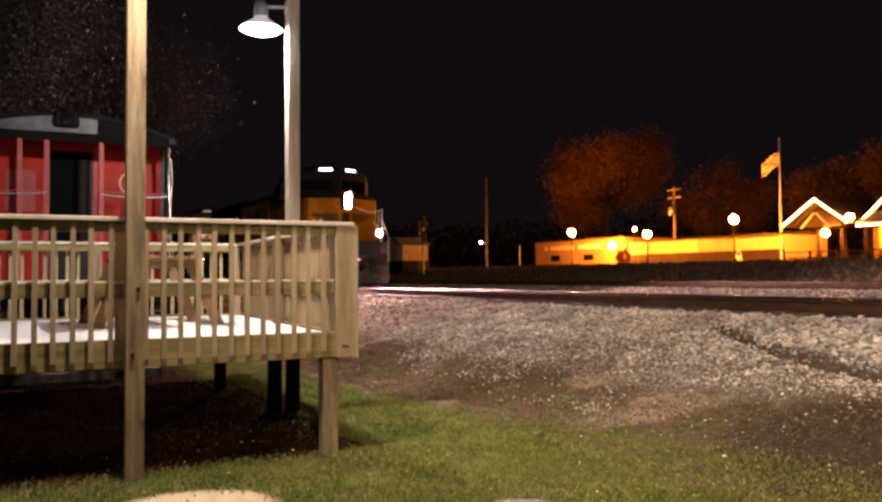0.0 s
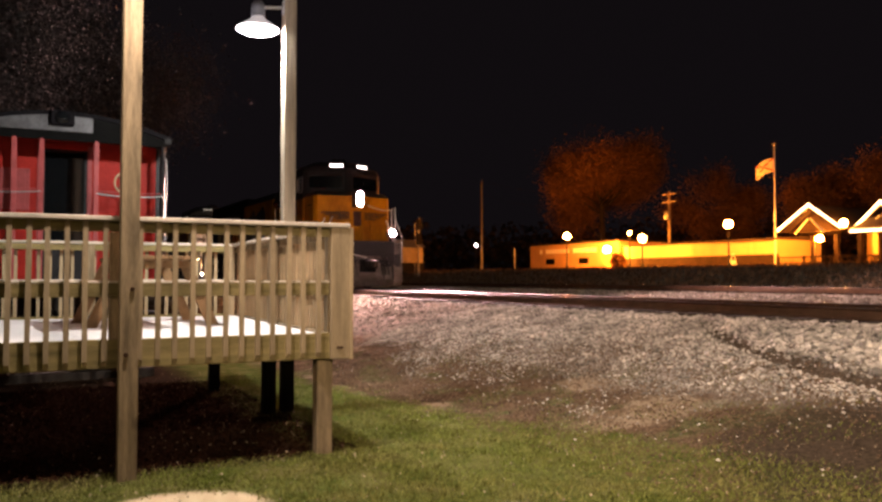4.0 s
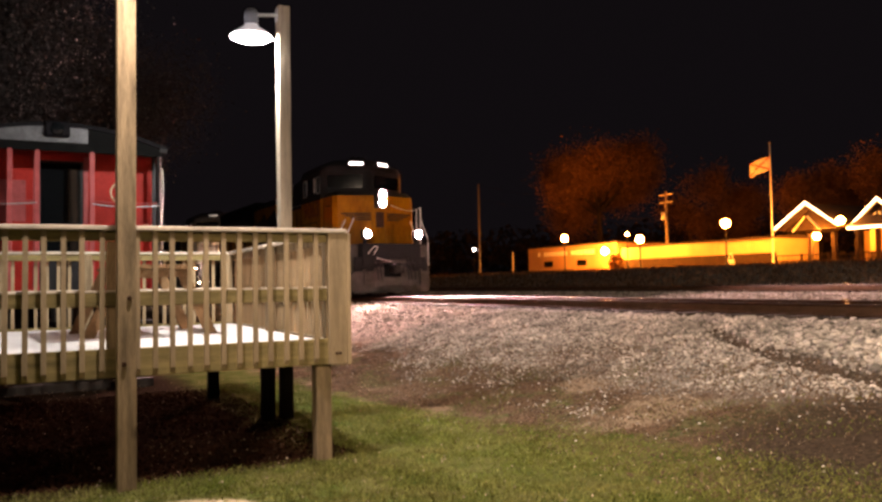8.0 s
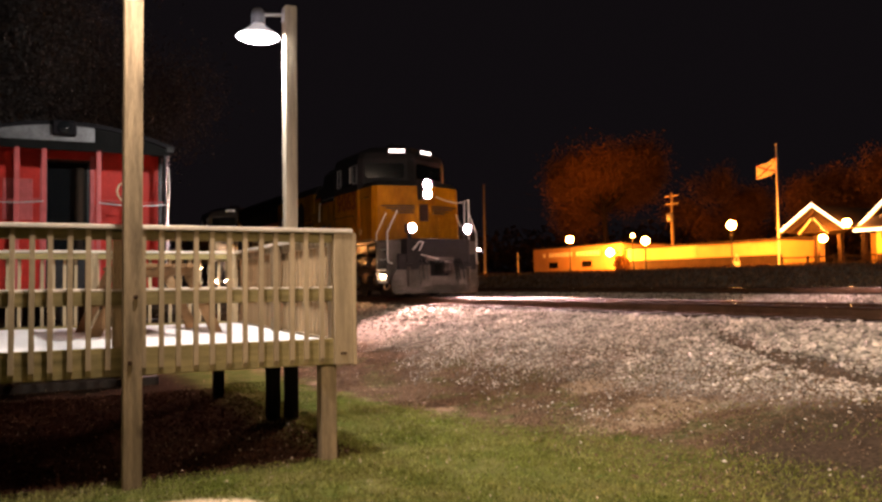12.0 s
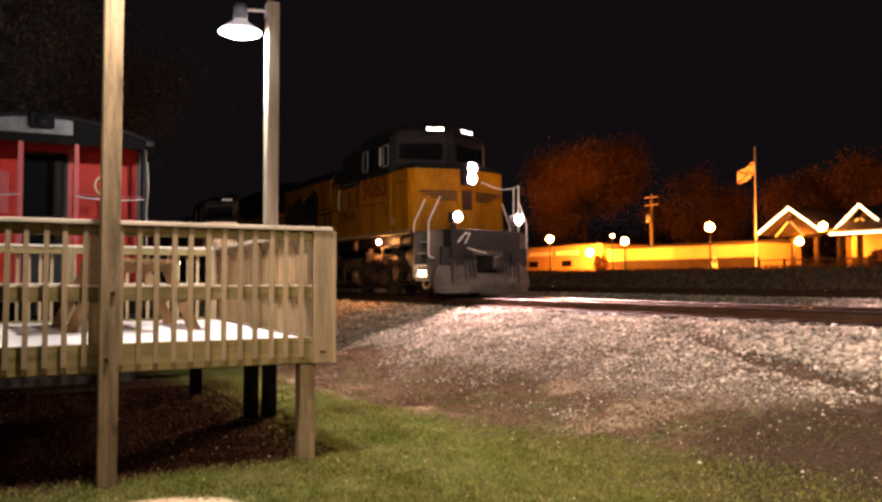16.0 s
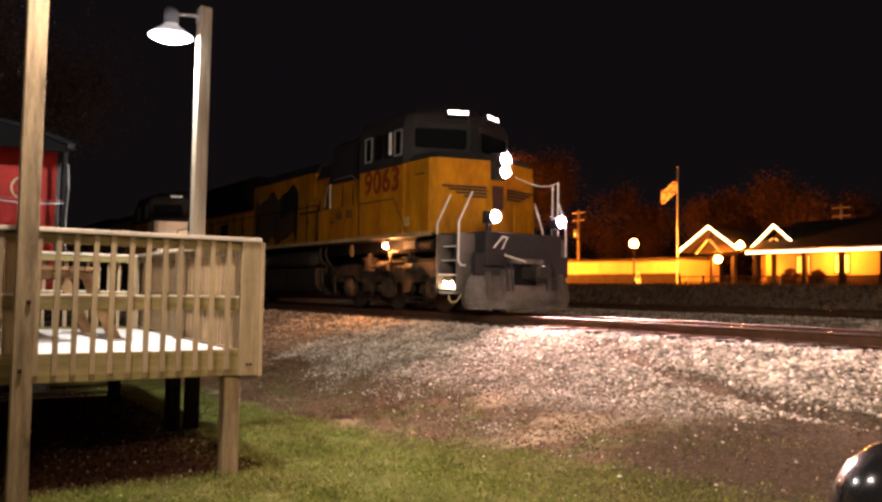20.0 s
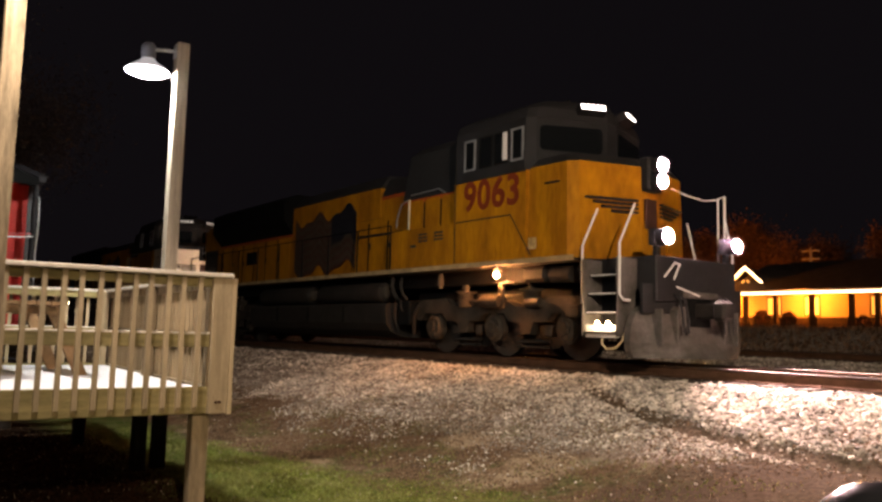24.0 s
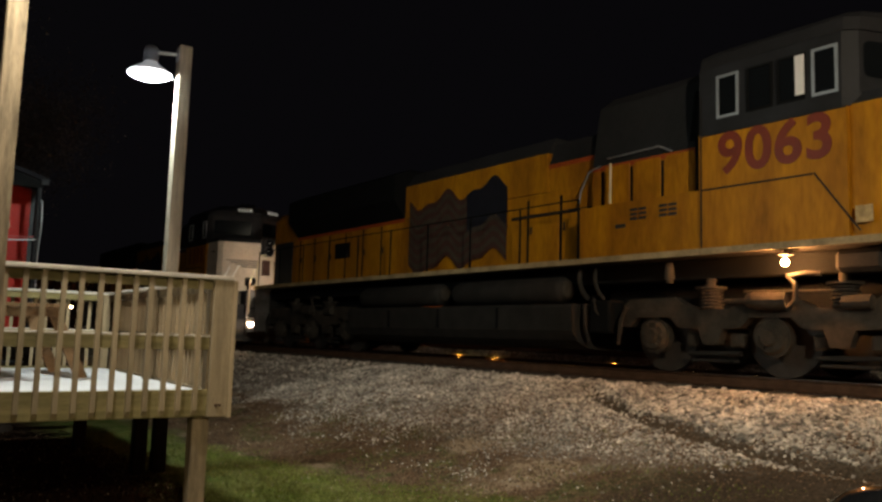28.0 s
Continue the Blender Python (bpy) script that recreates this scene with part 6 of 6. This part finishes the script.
def block_building():
    b = thing("block_building", pose(49, 0, 2.3), "pale block building with sign lettering and two small windows", "building")
    boxpart("front_wall", (0, 55.9, -0.4), (0.25, 70.0, 2.62), PALE_BLOCK, b)
    boxpart("side_wall", (0.25, 69.75, -0.4), (9, 70.0, 2.62), PALE_BLOCK, b)
    boxpart("side_wall", (0.25, 55.9, -0.4), (9, 56.15, 2.62), PALE_BLOCK, b)
    boxpart("back_wall", (8.75, 56.15, -0.4), (9, 69.75, 2.62), PALE_BLOCK, b)
    boxpart("roof", (-0.1, 55.8, 2.622), (9.1, 70.1, 2.76), SHINGLE, b, 0.02)
    for y in (66.4, 61.0):
        w = boxpart("window", (-0.04, y - 0.75, 0.62), (-0.003, y + 0.75, 1.22), BROWN, b, 0.01, "small dark window")
        boxpart("pane", (-0.05, y - 0.66, 0.68), (-0.041, y + 0.66, 1.16), GLASS, w)
    sign = thing_part("sign_lettering", b, pose(-0.01, 0, 1.95))
    y = 68.2
    for k in range(18):
        w = random.uniform(0.32, 0.46)
        if k not in (1, 10):
            boxpart("letter_bar", (-0.03, y - w, -0.22), (0.0, y, 0.22), WHITE, sign)
        y -= w + 0.12
    return b


block_building()


def globe_lamp(m, h, label, r=0.31):
    l = thing("globe_lamp", m, label, "street lamp", "sodium lamps of the depot")
    bm = bmesh.new()
    lathe(bm, [(0.13, -0.5), (0.13, 0.25), (0.07, 0.35), (0.05, h - 0.3), (0.09, h - 0.22), (0.0, h - 0.2)], 12)
    part("post", bm, BLACK, l, smooth=True)
    bm = bmesh.new()
    bmesh.ops.create_icosphere(bm, subdivisions=3, radius=r, matrix=Matrix.Translation((0, 0, h)))
    g = part("globe", bm, SODIUM_GLOBE, l, "glowing orange globe", smooth=True)
    g.visible_shadow = False
    bm = bmesh.new()
    lathe(bm, [(0.10, h + r - 0.06), (0.05, h + r + 0.03), (0.0, h + r + 0.11)], 12)
    part("finial", bm, BLACK, l)
    return l


for x, y, z, g in ((45.5, 59.1, 5.44, 2.36), (45.5, 49.1, 4.80, 2.36), (45.5, 40.2, 5.45, 2.36)):
    globe_lamp(pose(x, y, g), z - g, "black post lamp with a glowing sodium globe")


globe_lamp(pose(46.5, 51.7, 2.36), 3.05, "slim black lamp post with a small glowing lantern", 0.15)


def wall_flood(m):
    l = thing("wall_floodlight", m, "glaring sodium floodlight on the block building corner", "lamp")
    boxpart("housing", (-0.1, -0.2, -0.15), (0.15, 0.2, 0.2), BLACK, l, 0.02)
    bm = bmesh.new()
    bmesh.ops.create_icosphere(bm, subdivisions=3, radius=0.34, matrix=pose(-0.38, 0, 0))
    part("lens", bm, SODIUM_GLOBE, l).visible_shadow = False
    boxpart("bracket", (0.1, -0.04, -0.04), (0.98, 0.04, 0.04), BLACK, l)
    return l


wall_flood(pose(48.2, 56.2, 4.15))


# ---- flagpole and flag ----
fp = thing("flagpole", pose(49, 39.0, 2.36), "tall white flagpole beside the depot", "flagpole")
bm = bmesh.new()
lathe(bm, [(0.10, -0.5), (0.09, 0.5), (0.045, 8.95), (0.0, 8.97)], 12)
part("mast", bm, WHITE, fp, smooth=True)
bm = bmesh.new()
bmesh.ops.create_icosphere(bm, subdivisions=2, radius=0.09, matrix=pose(0, 0, 9.02))
part("ball", bm, GALV, fp, smooth=True)
flag = thing("flag", pose(49, 39.05, 9.85), "pale state flag with a crimson diagonal cross, stirring in the wind", "flag")
FLAG_SEGS = []
for k in range(4):
    seg = thing_part("panel", flag, pose(0, 0.42 * k, -0.15 * k))
    bm = bmesh.new()
    prism(bm, [(0.0, -0.50), (0.425, -0.56), (0.425, 0.46), (0.0, 0.50)], -0.008, 0.008, "x")
    part("cloth", bm, CLOTH, seg)
    for sg in (-1, 1):
        bm = bmesh.new()
        za, zb = sg * (0.46 - 0.23 * k), sg * (0.46 - 0.23 * (k + 1))
        prism(bm, [(0.0, za - 0.06), (0.425, zb - 0.06), (0.425, zb + 0.06), (0.0, za + 0.06)], -0.014, -0.009, "x")
        part("cross_arm", bm, CRIMSON, seg)
    FLAG_SEGS.append(seg)


# ---- poles, wires, signal mast ----
def utility_pole(m, h, arm, label, group="utility poles"):
    p = thing("utility_pole", m, label, "utility pole", group)
    bm = bmesh.new()
    lathe(bm, [(0.16, -0.6), (0.10, h), (0.0, h)], 10)
    part("shaft", bm, WOOD_GREY if arm else GALV, p, smooth=True)
    if arm:
        for z in (h - 0.3, h - 1.0):
            bm = bmesh.new()
            box(bm, (-0.06, -arm, z - 0.06), (0.06, arm, z + 0.06), 0.01)
            part("crossarm", bm, WOOD_GREY, p)
        bm = bmesh.new()
        lathe(bm, [(0.0, h - 2.6), (0.24, h - 2.6), (0.26, h - 1.9), (0.0, h - 1.85)], 14, pose(-0.3, 0, 0))
        part("transformer", bm, GALV, p, smooth=True)
    return p


utility_pole(pose(52, 52.6, 2.2), 7.2, 0.8, "wooden utility pole with crossarms and a transformer")
utility_pole(pose(49, 80, 2.4), 10.8, 0, "tall bare grey pole")
utility_pole(pose(66, 35.5, 2.4), 7.2, 0.8, "wooden utility pole behind the depot roof")


def wire(a, b, sag, label="thin overhead power line between poles"):
    bm = bmesh.new()
    a, b = Vector(a), Vector(b)
    pts = []
    for k in range(13):
        f = k / 12
        p = a.lerp(b, f)
        p.z -= sag * 4 * f * (1 - f)
        pts.append(p)
    for p, q in zip(pts, pts[1:]):
        rod(bm, p, q, 0.009, 5)
    return solid("power_line", bm, BARK, label, "wire", group="power lines")


wire((49, 80, 13.1), (52, 52.6, 9.15), 0.9)
wire((49, 80, 11.4), (52, 52.6, 6.9), 0.6)
wire((52, 52.6, 9.15), (66, 35.5, 9.2), 0.9)
wire((52, 52.6, 8.4), (66, 35.5, 8.5), 0.9)

sig = thing("signal_mast", pose(27, 53.2, 1.45), "dark railway signal mast with ladder and unlit heads", "signal")
bm = bmesh.new()
rod(bm, (0, 0, -0.2), (0, 0, 4.6), 0.07, 10)
part("mast", bm, GALV, sig)
bm = bmesh.new()
for sx in (-0.16, 0.16):
    rod(bm, (sx, 0.3, 0.2), (sx, 0.3, 4.2), 0.02, 6)
for k in range(12):
    rod(bm, (-0.16, 0.3, 0.4 + 0.32 * k), (0.16, 0.3, 0.4 + 0.32 * k), 0.012, 5)
part("ladder", bm, GALV, sig)
for z in (2.6, 3.7):
    h = boxpart("signal_head", (-0.22, -0.12, z), (0.22, -0.02, z + 0.85), BLACK, sig, 0.03)
    for k in range(3):
        bm = bmesh.new()
        rod(bm, (0, -0.26, z + 0.18 + 0.25 * k), (0, -0.12, z + 0.18 + 0.25 * k), 0.09, 10)
        part("hood", bm, BLACK, h)


def relay_hut(m):
    h = thing("relay_hut", m, "pale metal trackside equipment hut with a pitched roof", "hut")
    boxpart("plinth", (-1.2, -1.7, -0.3), (1.2, 1.7, 0.7), LOCO_DARK, h, 0.02)
    boxpart("body", (-1.15, -1.6, 0.7), (1.15, 1.6, 1.95), CREAM, h, 0.03)
    bm = bmesh.new()
    prism(bm, [(-1.8, 1.95), (1.8, 1.95), (0.6, 2.6), (-0.6, 2.6)], -1.3, 1.3, "x")
    part("roof", bm, GALV, h)
    boxpart("door", (-1.17, -0.45, 0.1), (-1.151, 0.45, 1.85), GALV, h, 0.01)
    boxpart("vent", (-1.17, 0.8, 1.3), (-1.151, 1.3, 1.7), BLACK, h, 0.01)
    return h


relay_hut(pose(28.2, 58.6, 2.05))


def far_lamp(m, h, label, light=None, r=0.16):
    l = thing("yard_light", m, label, "street lamp", "distant lights")
    bm = bmesh.new()
    rod(bm, (0, 0, -0.6), (0, 0, h), 0.06, 8)
    part("pole", bm, BLACK, l)
    bm = bmesh.new()
    bmesh.ops.create_icosphere(bm, subdivisions=2, radius=r, matrix=pose(0, 0, h))
    part("bulb", bm, light or FAR_LIGHT, l)
    return l


bm = bmesh.new()
rod(bm, (0, 0, -0.4), (0, 0, 2.5), 0.06, 8)
solid("marker_post", bm, WHITE, "thin white marker post beside the block building", "post", pose(49, 73.0, 2.3))
far_lamp(pose(49, 81.3, 2.4), 3.05, "distant white light on a pole")
far_lamp(pose(7.88, 39.2, 0.65), 1.76, "low warm lamp on a short trackside post", WARM_SPOT, 0.075)
far_lamp(pose(62, 33.3, 2.4), 5.1, "white light on a pole behind the depot")
far_lamp(pose(62, 30.8, 2.4), 4.4, "white light on a pole behind the depot")


# ---- trees ----
def tree(m, height, spread, leaves, leaf, leaf_size, label, seed, bare=0.35, group="trees"):
    rng = random.Random(seed)
    t = thing("tree", m, label, "tree", group)
    bm = bmesh.new()
    tips = []
    top = Vector((rng.uniform(-0.4, 0.4), rng.uniform(-0.4, 0.4), height * 0.55))
    r0 = 0.03 * height
    rod(bm, (0, 0, -0.7), top * 0.5, r0, 8, r0 * 0.75)
    rod(bm, top * 0.5, top, r0 * 0.75, 8, r0 * 0.5)
    for k in range(9):
        base = top * rng.uniform(0.45, 1.0)
        a = rng.uniform(0, 6.28)
        d = Vector((math.cos(a), math.sin(a), rng.uniform(0.35, 1.3))).normalized()
        mid = base + d * spread * rng.uniform(0.35, 0.6)
        rod(bm, base, mid, r0 * 0.35, 6, r0 * 0.2)
        for j in range(4):
            e = (d + Vector((rng.uniform(-1, 1), rng.uniform(-1, 1), rng.uniform(-0.4, 0.9))) * 0.7).normalized()
            tip = mid + e * spread * rng.uniform(0.3, 0.6)
            rod(bm, mid, tip, r0 * 0.16, 5, r0 * 0.05)
            tips += [tip, mid.lerp(tip, 0.55)]
    part("trunk", bm, BARK, t)
    nr = np.random.default_rng(seed)
    c = np.array([tuple(p) for p in tips])
    pick = nr.integers(0, len(c), leaves)
    pos = c[pick] + nr.normal(0, spread * 0.15, (leaves, 3))
    u, v = nr.normal(0, 1, (leaves, 3)), nr.normal(0, 1, (leaves, 3))
    u /= np.linalg.norm(u, axis=1)[:, None]
    v -= (u * v).sum(1)[:, None] * u
    v /= np.linalg.norm(v, axis=1)[:, None]
    s = leaf_size * nr.uniform(0.5, 1.3, leaves)[:, None]
    pts = np.stack([pos - u * s, pos + v * s * 0.55, pos + u * s, pos - v * s * 0.55], 1)
    me = bpy.data.meshes.new("crown")
    me.from_pydata(pts.reshape(-1, 3).tolist(), [], np.arange(4 * leaves).reshape(-1, 4).tolist())
    me.materials.append(leaf)
    cr = new("crown", me)
    cr.parent = t
    return t


tree(pose(60, 71, 2.0), 15.5, 7.0, 90000, LEAF_DRY, 0.125, "broad autumn tree lit orange from the depot lamps", 21)
tree(pose(68, 62, 2.0), 11.0, 5.2, 34000, LEAF_DRY, 0.12, "bare-branched autumn tree behind the shed", 22)
tree(pose(70, 50, 2.0), 10.5, 5.4, 34000, LEAF_DRY, 0.12, "thin autumn tree behind the depot", 23)
tree(pose(70, 40, 2.0), 11.0, 5.6, 34000, LEAF_DRY, 0.12, "thin autumn tree behind the depot", 24)
tree(pose(66, 26.5, 2.0), 10.0, 4.2, 30000, LEAF_DRY, 0.14, "dense autumn tree behind the depot roof", 25)
tree(pose(72, 18, 2.0), 10.5, 5.0, 28000, LEAF_DRY, 0.12, "thin autumn tree behind the depot", 26)
tree(pose(1.6, 25.6, 0.0), 13.0, 4.4, 130000, LEAF_BROWN, 0.040, "dark tree with dry leaves behind the caboose", 31)
tree(pose(-2.6, 20.0, 0.0), 13.0, 4.6, 150000, LEAF_BROWN, 0.036, "dark tall tree behind the caboose", 32)
tree(pose(-8.0, 19.0, 0.0), 13.0, 5.0, 90000, LEAF_BROWN, 0.045, "dark tall tree behind the caboose", 33)


def tree_line(name, x0, y0, x1, y1, z, count, height, seed):
    """A far wood: many upright clumps of leaves along a line."""
    nr = np.random.default_rng(seed)
    f = nr.uniform(0, 1, count)
    cx, cy = x0 + (x1 - x0) * f, y0 + (y1 - y0) * f
    top = height * (0.55 + 0.45 * np.abs(np.sin(f * 37) * np.sin(f * 91 + 1)))
    pos = np.stack([cx + nr.normal(0, 2.5, count), cy + nr.normal(0, 2.5, count), z + top * nr.uniform(0, 1, count) ** 0.8], -1)
    u, v = nr.normal(0, 1, (count, 3)), nr.normal(0, 1, (count, 3))
    s = nr.uniform(0.25, 0.6, count)[:, None]
    u, v = u / np.linalg.norm(u, axis=1)[:, None] * s, v / np.linalg.norm(v, axis=1)[:, None] * s
    me = bpy.data.meshes.new(name)
    me.from_pydata(np.stack([pos - u, pos + v, pos + u, pos - v], 1).reshape(-1, 3).tolist(), [], np.arange(4 * count).reshape(-1, 4).tolist())
    me.materials.append(LEAF)
    return tagged(new(name, me), "dark distant wood beyond the railway", "trees", kind="stuff")


tree_line("far_wood", 20, 130, 85, 95, 1.5, 9000, 9.0, 41)
tree_line("far_wood_east", 85, 95, 90, -10, 2.4, 9000, 8.0, 42)
tree_line("wood_behind_train", -4, 70, 20, 110, 0.0, 7000, 9.0, 43)


# ---- litter bin beside the path ----
def litter_bin(m):
    b = thing("litter_bin", m, "glossy black round litter bin with a domed lid", "bin")
    bm = bmesh.new()
    lathe(bm, [(0.0, 0.0), (0.24, 0.0), (0.27, 0.04), (0.29, 0.66), (0.30, 0.70)], 32)
    part("body", bm, BIN_BLACK, b, smooth=True)
    bm = bmesh.new()
    lathe(bm, [(0.315, 0.68), (0.318, 0.74), (0.30, 0.82), (0.25, 0.91), (0.16, 0.985), (0.07, 1.015), (0.0, 1.02)], 32)
    part("domed_lid", bm, BIN_BLACK, b, smooth=True)
    return b


litter_bin(pose(3.36, 1.50, 0.0))


# ---- what moves ----
def train_place(t):
    """Where the number boards of the leading engine stand along the track."""
    return float(np.interp(t, TRAIN_T, TRAIN_Y))


TRAIN_T = [0, 1, 2, 3, 5.5, 7, 8, 9, 10, 11, 12, 14.5, 16, 17, 18, 19, 20, 21, 23.5, 24.5, 25.5, 26.5, 27.5, 28]
TRAIN_Y = [29.08, 28.70, 28.32, 27.92, 26.74, 25.88, 25.26, 24.61, 23.93, 23.20, 22.40, 20.20, 18.78, 17.78, 16.74, 15.66, 14.57, 13.42,
           10.34, 9.02, 7.68, 6.26, 4.81, 4.08]


def motions():
    for n, (engine, wheels) in enumerate(TRAIN):
        off = n * TRAIN_GAP
        walk(engine, [(t, pose(TRACK_X, y + off, RAIL_Z)) for t, y in zip(TRAIN_T, TRAIN_Y)])
        steps = [k * 0.4 for k in range(71)]
        for w, dy in wheels:
            walk(w, [(t, pose(0, dy, 0.535, math.degrees((29.08 - train_place(t)) / 0.535), 0, 0)) for t in steps])
    for k, seg in enumerate(FLAG_SEGS):
        rows = []
        for i in range(57):
            t = i * 0.5
            x = y = z = yaw = 0.0
            a = 0.0
            for j in range(k + 1):
                a = 16 * math.sin(1.9 * t - 1.1 * j) + 9 * math.sin(3.1 * t - 0.7 * j) + 14
                if j < k:
                    x += -0.42 * math.sin(radians(a))
                    y += 0.36 * math.cos(radians(a))
                    z -= 0.15 + 0.07 * math.sin(1.3 * t + j)
            rows.append((t, pose(x, y, z, 0, 0, a)))
        walk(seg, rows)


motions()
